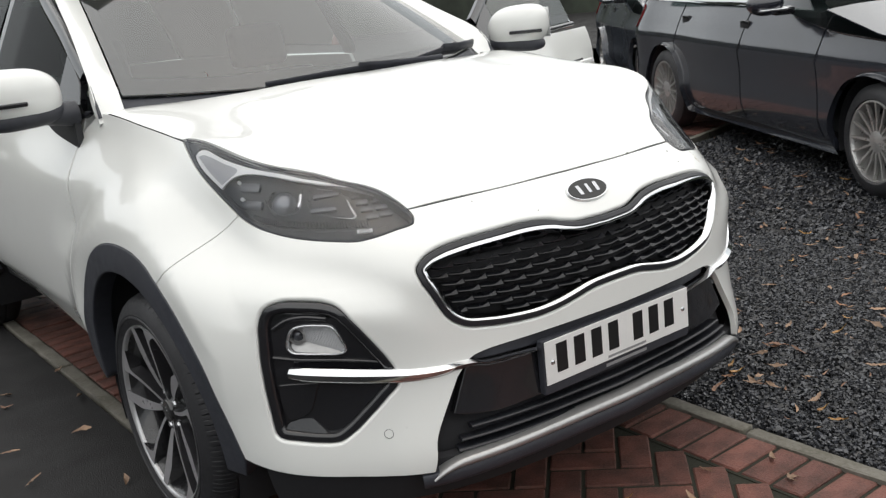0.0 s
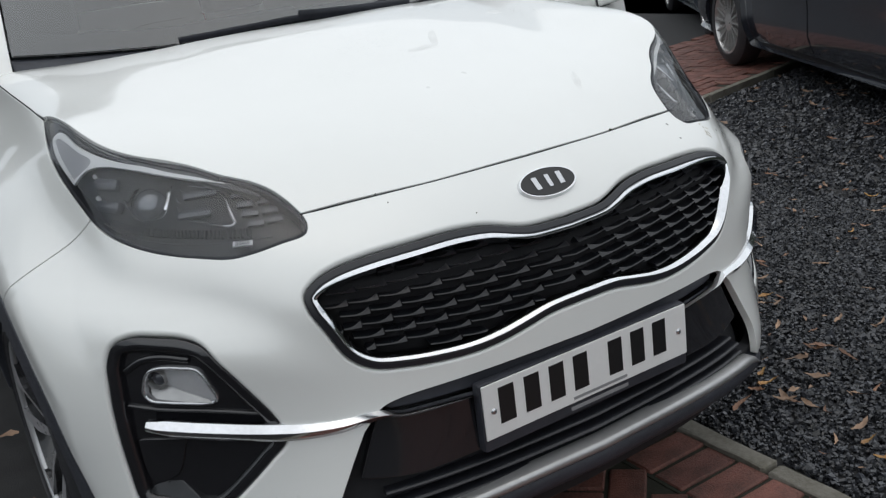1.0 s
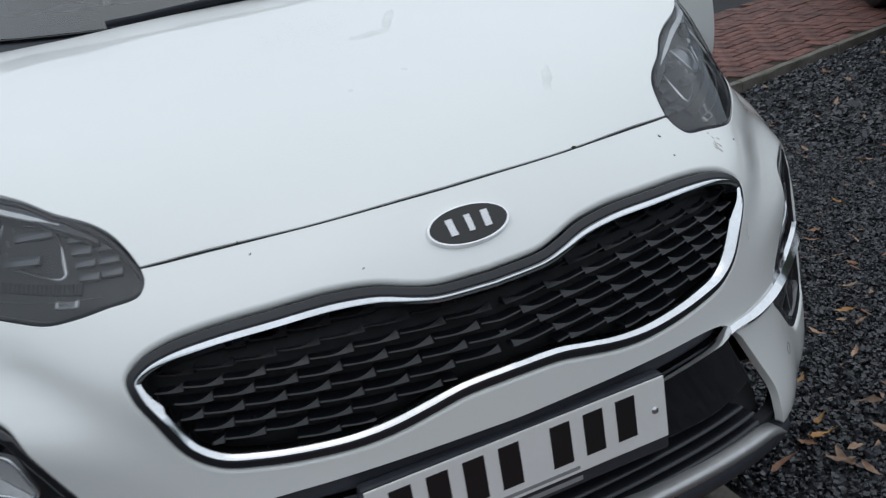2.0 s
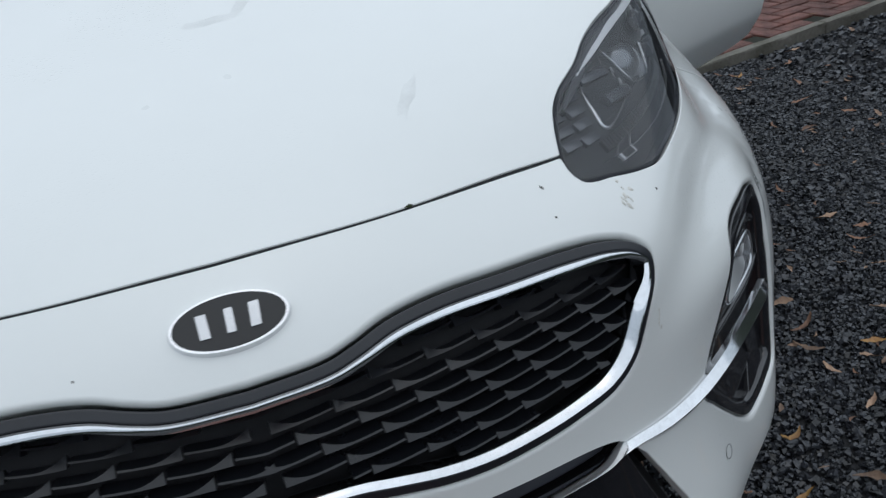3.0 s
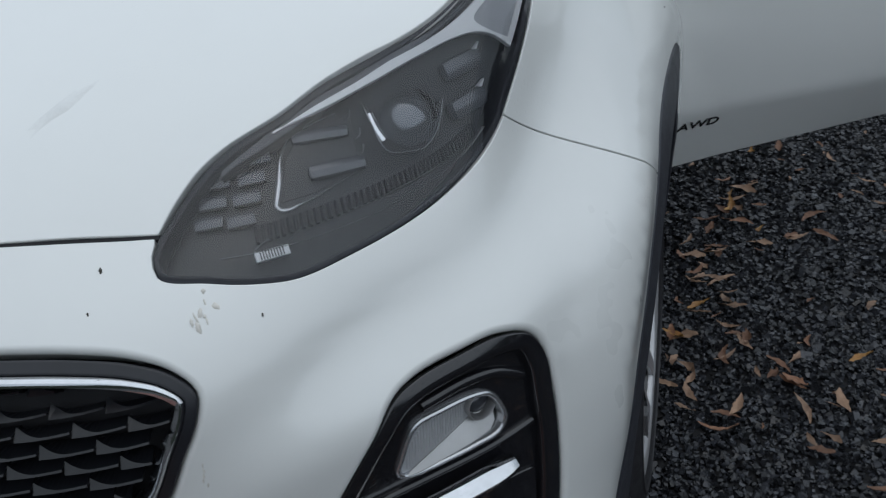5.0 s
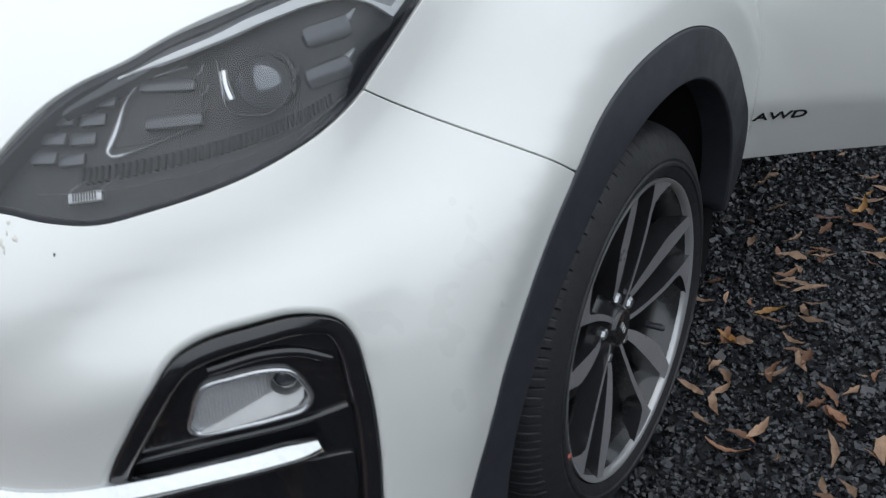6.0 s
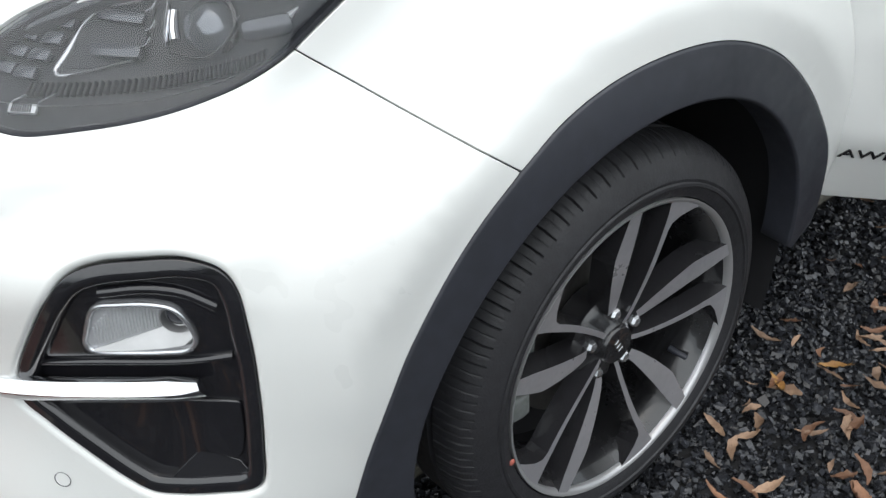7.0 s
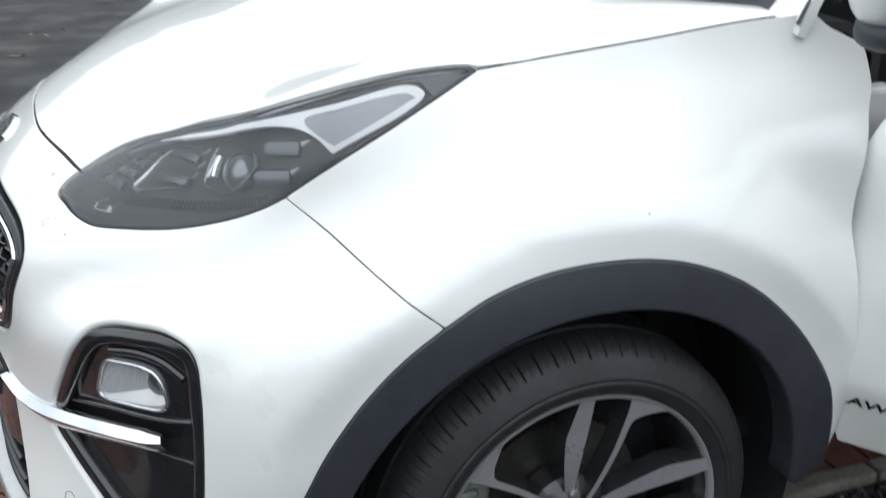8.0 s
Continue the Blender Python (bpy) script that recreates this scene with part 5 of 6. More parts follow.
WINDOW_FRONT = [(1.60, 1.175), (2.44, 1.182), (2.44, 1.590), (2.22, 1.562), (2.026, 1.482), (1.80, 1.384), (1.62, 1.300)]
WINDOW_REAR = [(2.52, 1.184), (3.42, 1.205), (3.50, 1.26), (3.40, 1.50), (3.22, 1.570), (2.52, 1.592)]
for s in (1, -1):
    outer_line = np.array([(0.782, 1.352, 1.140), (0.768, 1.428, 1.233), (0.728, 1.603, 1.318), (0.686, 1.795, 1.408), (0.640, 2.026, 1.508), (0.588, 2.26, 1.606)])
    share = np.linspace(-0.05, 1.0, 24)
    inner_pts = screen(np.full(24, 0.992), share)
    outer_pts = np.stack([spline(np.array([-0.05, 0.14, 0.34, 0.56, 0.80, 1.0]), outer_line[:, k], share) for k in range(3)], -1)
    out_dir = np.array([0.75, -0.25, 0.6])
    pillar_rows = [[((inner_pts[i] * (1 - k) + outer_pts[i] * k) + out_dir * 0.016 * min(1.0, i / 5) * math.sin(math.pi * k) - np.array([0, 0, 0.022]) * max(0.0, 1 - i / 2)) * np.array([s, 1, 1]) for k in np.linspace(0, 1, 9)] for i in range(24)]
    grid_mesh("pillar", pillar_rows, WHITE, suv, "white windscreen pillar", 0.02, (s * 0.6, -0.3, 0.7))
    seal_rows = [[(outer_pts[i] + np.array([-0.030 * k, 0.030 * k, -0.006])) * np.array([s, 1, 1]) for k in (0.0, 0.5, 1.0)] for i in range(24)]
    grid_mesh("door_seal", seal_rows, BLACK_MATT, suv, "grey rubber door seal", 0.006, (s, 0, 0.5))
    rail = dense([(2.10, 1.628), (2.6, 1.640), (3.3, 1.625), (3.9, 1.57), (4.2, 1.53)])
    ribbon("roof_edge", glasshouse, rail * [s, 1], 0.075, WHITE, suv, lift=0.012, thick=0.03)
    quarter = np.array([(3.45, 1.19), (3.52, 1.26), (3.42, 1.51), (3.24, 1.59), (4.24, 1.55), (4.30, 1.15), (3.5, 1.15)])
    panel("rear_pillar", glasshouse, turn(quarter, s), WHITE, suv, gap=0.0, lip=0.004, depth=0.02, step=0.06)
    panel("rear_door_window", glasshouse, turn(curve(WINDOW_REAR, step=0.03, corners=(0, 1, 5)), s), SIDE_GLASS, suv, "dark tinted glass", gap=0.0, lip=0.002, depth=0.004, step=0.06)
    panel("window_pillar", lambda u, z: glasshouse(u, z) - np.array([0, 0, 0]), turn(np.array([(2.445, 1.16), (2.515, 1.16), (2.515, 1.60), (2.445, 1.60)]), s), BLACK_GLOSS, suv, gap=0.0, lip=0.002, depth=0.03, step=0.06)
    # rear door, quarter and rear bumper skins
    out = chain(dense([(3.155, 1.15), (3.155, 0.505)]), dense([(3.155, 0.505), (3.775, 0.505)]), dense([(3.775, 0.505), (3.80, 0.56), (3.90, 0.69), (4.02, 0.76), (4.06, 0.90), (4.02, 1.15)]), dense([(4.02, 1.15), (3.155, 1.15)]))
    panel("rear_door", body, turn(out, s), WHITE, suv, step=0.05)
    out = chain(dense([(4.03, 1.15), (4.07, 0.90), (4.03, 0.762)]), dense([(4.03, 0.762), (4.12, 0.772), (4.223, 0.772), (4.40, 0.74), (4.55, 0.65), (4.65, 0.50), (4.68, 0.34)]), dense([(4.68, 0.34), (5.0, 0.34), (5.76, 0.36)]), dense([(5.76, 0.36), (5.76, 1.15)]), dense([(5.76, 1.15), (4.03, 1.15)]))
    panel("rear_quarter", body, turn(out, s), WHITE, suv, step=0.07)
    sillc = dense([(2.06, 0.388), (2.5, 0.420), (3.06, 0.478), (3.75, 0.48)])
    ribbon("sill_cladding", sunk(0.030), sillc * [s, 1], 0.030, BLACK_MATT, suv, "dark sill strip", lift=0.0, thick=0.03)
    ribbon("sill_trim", sunk(0.024), sillc * [s, 1] + np.array([0, 0.012]), 0.009, SATIN, suv, "thin silver sill strip", lift=0.002, thick=0.01)
    ribbon("sill_underside", sunk(0.06), sillc * [s, 1] - np.array([0, 0.035]), 0.06, BLACK_MATT, suv, "dark sill underside", lift=0.0, thick=0.03)
    tail = curve([(4.85, 0.93), (5.3, 0.92), (5.32, 1.0), (4.95, 1.04), (4.75, 1.05)], step=0.03)
    panel("tail_lamp", sunk(-0.003), turn(tail, s), TAIL_RED, suv, "red tail lamp", gap=0.0, lip=0.004, depth=0.01, step=0.04)

tail_rows = [[(q * w_, y, z) for q in np.linspace(-1, 1, 15)] for y, z, w_ in ((4.40, 1.140, 0.74), (4.41, 1.20, 0.73), (4.40, 1.30, 0.70), (4.38, 1.42, 0.64), (4.36, 1.54, 0.55))]
grid_mesh("rear_window", tail_rows, SIDE_GLASS, suv, "dark rear window", 0.005, (0, 1, 0))
part("floor_pan", box(1.50, 3.9, 0.05, Matrix.Translation((0, 2.25, 0.365))), BLACK_DEEP, suv)
part("engine_block", box(0.96, 0.62, 0.34, Matrix.Translation((0, 0.72, 0.62)), bevel=0.03), BLACK_DEEP, suv, "dark engine bay")
part("bulkhead", box(1.30, 0.04, 0.78, Matrix.Translation((0, 1.22, 0.70))), BLACK_DEEP, suv)

# cabin seen through the glass
dash_rows = [[(q * 0.68, y, z - 0.02 * q * q) for q in np.linspace(-1, 1, 15)] for y, z in ((1.13, 1.150), (1.35, 1.150), (1.55, 1.135), (1.63, 1.08), (1.64, 0.80))]
grid_mesh("dashboard", dash_rows, CABIN, suv, "dark dashboard", 0.02, (0, 0, 1))


def car_seat(x):
    st = empty("front_seat", Matrix.Translation((x, 2.15, 0.36)), suv)
    tagged(st, "black cloth front seat")
    part("cushion", box(0.50, 0.52, 0.16, pose(0, 0, 0.10), bevel=0.05, seg=3), SEAT, st, smooth=60)
    part("backrest", box(0.50, 0.14, 0.62, pose(0, 0.30, 0.46, -14), bevel=0.05, seg=3), SEAT, st, smooth=60)
    part("headrest", box(0.26, 0.10, 0.19, pose(0, 0.40, 0.88, -10), bevel=0.04, seg=3), SEAT, st, smooth=60)


car_seat(0.37)
car_seat(-0.37)
wheel_ = link("steering_wheel", *lathe([(0.0, 0.185), (0.012, 0.178), (0.0, 0.165), (-0.012, 0.178), (0.0, 0.185)], 40, "y"), CABIN, suv)
wheel_.matrix_basis = pose(-0.37, 1.70, 1.03, -24)
part("rear_view_mirror", box(0.24, 0.03, 0.06, pose(0, 1.62, 1.52, 10), bevel=0.012), BLACK_GLOSS, suv, "black rear-view mirror", smooth=40)


def front_door(s):
    door = empty("front_door", parent=suv)
    top = dense([(3.145, 1.15), (2.094, 1.148)])
    fr = dense([(2.094, 1.148), (2.094, 1.045), (2.064, 0.990), (2.042, 0.897), (2.042, 0.732), (2.060, 0.563), (2.084, 0.392)], corners=(1,))
    out = chain(fr, dense([(2.084, 0.394), (2.5, 0.412), (3.08, 0.446), (3.140, 0.466)]), dense([(3.140, 0.466), (3.147, 0.75), (3.145, 1.15)]), top)
    panel("door_skin", body, turn(out, s), WHITE, door, step=0.035, depth=0.03)
    inner = [[(s * x, y, z) for y in np.linspace(1.47, 2.44, 12)] for x, z in ((0.80, 0.44), (0.795, 0.7), (0.80, 0.95), (0.80, 1.14))]
    grid_mesh("door_lining", inner, CABIN, door, "dark inner lining", 0.02, (-s, 0, 0))
    panel("door_window", glasshouse, turn(curve(WINDOW_FRONT, step=0.025, corners=(0, 1, 2)), s), DOOR_GLASS if s > 0 else SIDE_GLASS, door, "tinted window glass", gap=0.0, lip=0.002, depth=0.004, step=0.05)
    frame_line = dense([(1.53, 1.256), (1.603, 1.292), (1.795, 1.388), (2.026, 1.488), (2.22, 1.570), (2.46, 1.606)])
    ribbon("window_frame", glasshouse, frame_line * [s, 1], 0.045, BLACK_GLOSS, door, "black window frame", lift=0.004, thick=0.02)
    belt = dense([(1.50, 1.160), (2.0, 1.166), (2.46, 1.170)])
    ribbon("belt_trim", glasshouse, belt * [s, 1], 0.022, BLACK_GLOSS, door, lift=0.006, thick=0.02)
    foot = dense([(2.04, 1.149), (2.070, 1.137), (2.105, 1.130), (2.145, 1.130), (2.185, 1.138), (2.22, 1.149)])
    panel("mirror_foot", body, turn(np.vstack([foot, [(2.14, 1.150)]]), s), BLACK_MATT, door, "black mirror foot panel", gap=0.0, lip=0.004, depth=0.01, step=0.03, lift=0.006)
    panel("mirror_triangle", glasshouse, turn(np.array([(1.47, 1.150), (1.69, 1.150), (1.69, 1.325), (1.60, 1.280), (1.53, 1.235)]), s), BLACK_GLOSS, door, gap=0.0, lip=0.003, depth=0.02, step=0.03, lift=0.003)
    # outside mirror
    bm = bmesh.new()
    bmesh.ops.create_uvsphere(bm, u_segments=28, v_segments=18, radius=1)
    for v in bm.verts:
        x, y, z = v.co
        v.co = (math.copysign(abs(x) ** 0.72, x) * 0.128, math.copysign(abs(y) ** 0.8, y) * 0.075 * (1 if y < 0 else 0.55), math.copysign(abs(z) ** 0.78, z) * 0.082 + 0.012 * x * s)
    head = part("mirror_shell", bm, WHITE, door, "white mirror shell", smooth=80)
    head.location = (s * 0.962, 1.505, 1.226)
    bm = bmesh.new()
    bmesh.ops.create_uvsphere(bm, u_segments=28, v_segments=16, radius=1)
    for v in bm.verts:
        x, y, z = v.co
        v.co = (math.copysign(abs(x) ** 0.7, x) * 0.118, math.copysign(abs(y) ** 0.8, y) * 0.066, math.copysign(abs(z) ** 0.8, z) * 0.034 - 0.010 * x * s)
    base_ = part("mirror_base", bm, BLACK_MATT, door, "black mirror underside", smooth=80)
    base_.location = (s * 0.945, 1.507, 1.160)
    arm_ = [[(s * (0.80 + 0.13 * k), 1.505 + w_ * math.cos(t) * (1 - 0.25 * k), 1.150 + 0.012 * k + (0.040 - 0.012 * k) * math.sin(t)) for t in np.linspace(0, 2 * math.pi, 17) for w_ in (0.052,)] for k in np.linspace(0, 1, 7)]
    grid_mesh("mirror_stalk", arm_, BLACK_MATT, door)
    sig = part("mirror_signal", box(0.13, 0.012, 0.014, pose(s * 1.02, 1.430, 1.205, 0, 0, s * 12), bevel=0.004), BLACK_GLOSS, door, "dark turn-signal strip", smooth=40)
    face = part("mirror_glass", box(0.19, 0.004, 0.115, pose(s * 0.985, 1.540, 1.232)), CHROME, door)
    hm = seat_on(s * 2.93, 0.985, 0.0)
    bow = part("door_handle", box(0.20, 0.032, 0.022, pose(0, 0, 0.034), bevel=0.010, seg=3), WHITE, door, "white door handle", smooth=50)
    bow.matrix_basis = hm
    # dark plate that paints the shadow in the handle's cup
    cup = part("cup_shade", box(0.13, 0.044, 0.006, pose(0, 0, 0.0005), bevel=0.002), CABIN, door)
    cup.matrix_basis = hm
    # model letters low on the door
    text = bpy.data.curves.new("letters", "FONT")
    text.body, text.size, text.extrude, text.align_x, text.offset = "AWD", 0.030, 0.0012, "CENTER", 0.0003
    text.shear = 0.15
    holder = bpy.data.objects.new("letters", text)
    me = bpy.data.meshes.new_from_object(holder)
    bpy.data.objects.remove(holder)
    me.materials.append(BLACK_GLOSS)
    letters = new("model_letters", me)
    letters.parent = door
    tagged(letters, "dark raised letters")
    letters.matrix_basis = seat_on(s * 2.150, 0.500, 0.0015) @ Matrix.Diagonal((1.35, 0.85, 1, 1))
    return door


closed = front_door(-1)
tagged(closed, "closed white front door with black-framed tinted window")
opened = front_door(1)
tagged(opened, "white front door standing wide open")
opened.matrix_basis = Matrix.Translation((0.873, 1.425, 0)) @ pose(0, 0, 0, 0, 0, -64.5) @ Matrix.Translation((-0.905, -1.44, 0))
# black door opening behind the open door
part("door_jamb", box(0.05, 0.10, 0.62, pose(0.80, 1.50, 0.72), bevel=0.01), WHITE, suv, "white door jamb")

# ---- SUV: small marks of use ----
mark_rng = random.Random(77)


def blotch(name, surf, u, z, a, b, spin, mat, label=""):
    """A thin irregular film on a skin."""
    out = []
    for i in range(14):
        t = 2 * math.pi * i / 14
        r = 1 + mark_rng.uniform(-0.28, 0.28)
        x, y = a * r * math.cos(t), b * r * math.sin(t)
        out.append((u + x * math.cos(spin) - y * math.sin(spin), z + x * math.sin(spin) + y * math.cos(spin)))
    pts = np.array(out)
    mid = np.array([(u, z)])
    rings = np.vstack([mid, mid + (pts - mid) * 0.6, pts])
    p, n = field(surf, rings, 2e-3)
    lift = np.r_[0.0009, np.full(14, 0.0008), np.full(14, -0.0002)]
    faces = [(0, 1 + k, 1 + (k + 1) % 14) for k in range(14)] + [(1 + k, 15 + k, 15 + (k + 1) % 14, 1 + (k + 1) % 14) for k in range(14)]
    return link(name, p + n * lift[:, None], faces, mat, suv, label)


for u, z, r in ((0.458, 0.896, 0.0034), (0.446, 0.869, 0.0022), (-0.343, 0.906, 0.0022), (-0.18, 0.864, 0.0018), (0.637, 0.847, 0.0022), (1.62, 0.90, 0.002)):
    blotch("dirt_speck", body, u, z, r * 0.75, r * 0.5, mark_rng.uniform(0, 3), SPECK)
for u, w in ((0.262, 0.006), (-0.36, 0.002)):
    blotch("moss", body, u, float(np.interp(abs(u), [q[0] for q in SHUT], [q[1] for q in SHUT])) + 0.0012, w, 0.0014, 0.0, MOSS, "thin line of moss in the bonnet gap")
for x, y, a, b, sp in ((0.088, 0.65, 0.05, 0.012, 0.1), (0.15, 0.70, 0.010, 0.06, -0.5), (0.445, 0.851, 0.03, 0.018, 0.4), (0.30, 0.36, 0.009, 0.05, -0.5)):
    blotch("water_mark", bonnet_at, x, y, a, b, sp, SMEAR)

for i in range(10):
    blotch("dirt_stain", body, 0.574 + mark_rng.gauss(0, 0.008), 0.858 + mark_rng.gauss(0, 0.009), mark_rng.uniform(0.0015, 0.005), mark_rng.uniform(0.001, 0.003), mark_rng.uniform(0, 3), RUST)
for i in range(5):
    blotch("dirt_streak", body, 0.541 + mark_rng.gauss(0, 0.001), 0.722 - 0.006 * i, 0.0010, 0.0035, mark_rng.uniform(-0.2, 0.2), RUST)

# ---- ground: tarmac, brick path, edging, gravel ----
def rise(y):
    """The yard climbs gently beside the car."""
    return np.interp(y, [-0.3, 2.7], [-0.0186, 0.028])


def level(x, y=0.9):
    """Height of the paving."""
    return np.interp(x, [-0.8, 0.6, 1.2, 2.6, 3.0], [0.0, 0.020, 0.0, -0.046, -0.046]) + rise(y)


xs = [-400, -60, -8, -0.785, -0.78, 0.55, 0.62, 1.2, 2.6, 7.6, 7.62, 60, 400]
zs = [0, 0, 0, 0, -0.06, -0.05, -0.05, -0.06, -0.10, -0.10, -0.04, -0.04, -0.04]
ys = [-400, -60, -9, -0.3, 2.7, 9, 60, 400]
ground = tagged(link("ground", [(x, y, z + float(rise(y))) for y in ys for x, z in zip(xs, zs)], [(j * 13 + i, j * 13 + i + 1, (j + 1) * 13 + i + 1, (j + 1) * 13 + i) for j in range(7) for i in range(12)], TARMAC, smooth=False), "dark damp tarmac", "ground", kind="structure")


def far_edge(x):
    return 3.10 + 0.217 * (x - 2.5)


rows = []
for x in np.concatenate([[0.615], np.linspace(0.8, 7.6, 24)]):
    rows.append([(x, y, level(x, y) - 0.012) for y in np.linspace(-8.5, far_edge(x) - 0.03, 40)])
gravel_bed = tagged(grid_mesh("gravel_bed", rows, GRAVEL_BED), "bed of dark gravel", "gravel", kind="structure")


def chips(name, n, x0, x1, y0, y1, size, seed, label):
    rng = np.random.default_rng(seed)
    x, y = rng.uniform(x0, x1, n), rng.uniform(y0, y1, n)
    ok = y < far_edge(x) - 0.05
    x, y = x[ok], y[ok]
    n = len(x)
    cube = np.array([(a, b, c) for a in (-1, 1) for b in (-1, 1) for c in (-1, 1)], float)
    v = cube[None] * rng.uniform(0.45, 1.0, (n, 8, 3)) * (size * rng.lognormal(0, 0.32, (n, 1, 1)) / 2) * rng.uniform([0.7, 0.6, 0.35], [1.3, 1.0, 0.75], (n, 3))[:, None]
    a, b, c = rng.uniform(0, 6.28, n), rng.normal(0, 0.45, n), rng.normal(0, 0.45, n)
    def rot(v, i, j, t):
        p, q = v[:, :, i].copy(), v[:, :, j].copy()
        v[:, :, i], v[:, :, j] = p * np.cos(t)[:, None] - q * np.sin(t)[:, None], p * np.sin(t)[:, None] + q * np.cos(t)[:, None]
    rot(v, 1, 2, b), rot(v, 0, 2, c), rot(v, 0, 1, a)
    v += np.stack([x, y, level(x, y) - 0.004 + rng.uniform(-0.006, 0.005, n)], -1)[:, None]
    quads = np.array([(0, 1, 3, 2), (4, 6, 7, 5), (0, 4, 5, 1), (2, 3, 7, 6), (0, 2, 6, 4), (1, 5, 7, 3)])
    idx = (np.arange(n)[:, None, None] * 8 + quads[None]).reshape(-1)
    me = bpy.data.meshes.new(name)
    me.vertices.add(n * 8)
    me.vertices.foreach_set("co", v.reshape(-1))
    me.loops.add(len(idx))
    me.loops.foreach_set("vertex_index", idx)
    me.polygons.add(n * 6)
    me.polygons.foreach_set("loop_start", np.arange(0, len(idx), 4))
    me.polygons.foreach_set("loop_total", np.full(n * 6, 4))
    me.materials.append(GRAVEL)
    me.polygons.foreach_set("use_smooth", np.zeros(n * 6, bool))
    me.update(calc_edges=True)
    me.validate()
    ob = tagged(new(name, me), label, "gravel", kind="stuff")
    return ob


chips("gravel", 120000, 0.63, 2.6, -0.7, 3.1, 0.0116, 3, "dark grey angular slate chippings, damp")
chips("gravel", 44000, 2.6, 5.4, -1.0, 3.9, 0.0185, 5, "dark grey angular slate chippings farther off")
chips("gravel", 9000, 0.66, 5.6, -3.6, -0.7, 0.040, 6, "coarse dark slate chippings beyond the nose")

# brick path in herringbone, with its edging
brick_path = tagged(link("brick_path", [(x, y, z + float(rise(y))) for y in (-4.9, -0.3, 2.7, 7.0) for x, z in ((-0.72, -0.0055), (0.56, 0.0135))], [(0, 1, 3, 2), (2, 3, 5, 4), (4, 5, 7, 6)], JOINT, smooth=False), "red brick path laid in herringbone", "path", kind="structure")


def brick_mesh(seed):
    rng = random.Random(seed)
    bm = box(0.1945, 0.0925, 0.06, Matrix.Translation((0, 0, -0.03)), bevel=0.0045, seg=1)
    for v in bm.verts:
        v.co += Vector((rng.uniform(-1, 1), rng.uniform(-1, 1), rng.uniform(-1, 1))) * 0.0012
    me = bpy.data.meshes.new("brick")
    bm.to_mesh(me)
    bm.free()
    me.materials.append(BRICK)
    return me


BRICKS = [brick_mesh(i) for i in range(5)]
layer_rng = random.Random(11)


CELL = 0.1025


def herringbone(i0, i1, j0, j1):
    """Centres and turns of bricks over a field of square cells."""
    for i in range(i0, i1):
        for j in range(j0, j1):
            t = (i - j) % 4
            if t == 0:
                yield (i + 1) * CELL, (j + 0.5) * CELL, 0
            elif t == 2:
                yield (i + 0.5) * CELL, j * CELL, 90


def lay(parent, x, y, z, a, mesh):
    ob = new("brick", mesh)
    ob.parent = parent
    ob.matrix_basis = pose(x, y, z + layer_rng.uniform(-0.0015, 0.0015), 0, -0.8 if parent is brick_path else 0, 0) @ pose(0, 0, 0, layer_rng.uniform(-0.5, 0.5), layer_rng.uniform(-0.5, 0.5), a + layer_rng.uniform(-0.6, 0.6))
    return ob


rest_v, rest_f = [], []
unit = [(-0.0977, -0.0477, 0), (0.0977, -0.0477, 0), (0.0977, 0.0477, 0), (-0.0977, 0.0477, 0), (-0.0977, -0.0477, -0.03), (0.0977, -0.0477, -0.03), (0.0977, 0.0477, -0.03), (-0.0977, 0.0477, -0.03)]
unit_f = [(0, 1, 2, 3), (0, 4, 5, 1), (1, 5, 6, 2), (2, 6, 7, 3), (3, 7, 4, 0)]


def rest(x, y, z, a):
    k, c, s_ = len(rest_v), math.cos(radians(a)), math.sin(radians(a))
    z += layer_rng.uniform(-0.0025, 0.0025)
    for px, py, pz in unit:
        rest_v.append((x + px * c - py * s_, y + px * s_ + py * c, z + pz))
    for q in unit_f:
        rest_f.append(tuple(k + i for i in q))


def near_walk(x, y):
    """The stretches of path that show from close by."""
    return -0.9 < y < 0.75 or 1.5 < y < 3.2 and x < -0.3


c45 = math.sqrt(0.5)
for cx, cy, ca in herringbone(-52, 60, -52, 60):
    x, y = (cx - cy) * c45 - 0.06, (cx + cy) * c45
    if not (-0.55 < x < 0.40 and -4.7 < y < 6.9):
        continue
    # pieces that the edge courses cover lie a little lower
    low_ = 0.0025 if x < -0.44 or x > 0.29 else 0.0
    z = float(level(x, y)) - low_
    if near_walk(x, y):
        lay(brick_path, x, y, z, ca + 45, BRICKS[layer_rng.randrange(5)])
    else:
        rest(x, y, z, ca + 45)
for y in np.arange(-4.7, 6.9, 0.1045):
    for x in (0.457, -0.612):
        z = float(level(x, y)) + 0.002
        if near_walk(x, y):
            lay(brick_path, x, y, z, 0, BRICKS[layer_rng.randrange(5)])
        else:
            rest(x, y, z, 0)
for x in (0.355, -0.510):
    for y0, y1 in ((-4.7, -0.3), (-0.3, 2.7), (2.7, 6.9)):
        mid_ = (y0 + y1) / 2
        moss_line = part("joint_line", box(0.012, y1 - y0, 0.03, Matrix.Translation((0, 0, -0.015)), bevel=0.002), JOINT, brick_path, "mossy joint")
        moss_line.matrix_basis = pose(x, mid_, float(level(x, mid_)) - 0.0030, math.degrees(math.atan2(float(rise(y1) - rise(y0)), y1 - y0)), 0, 0)
tagged(link("path_bricks", rest_v, rest_f, BRICK_FAR, brick_path, "red brick paving", smooth=False), kind="stuff")

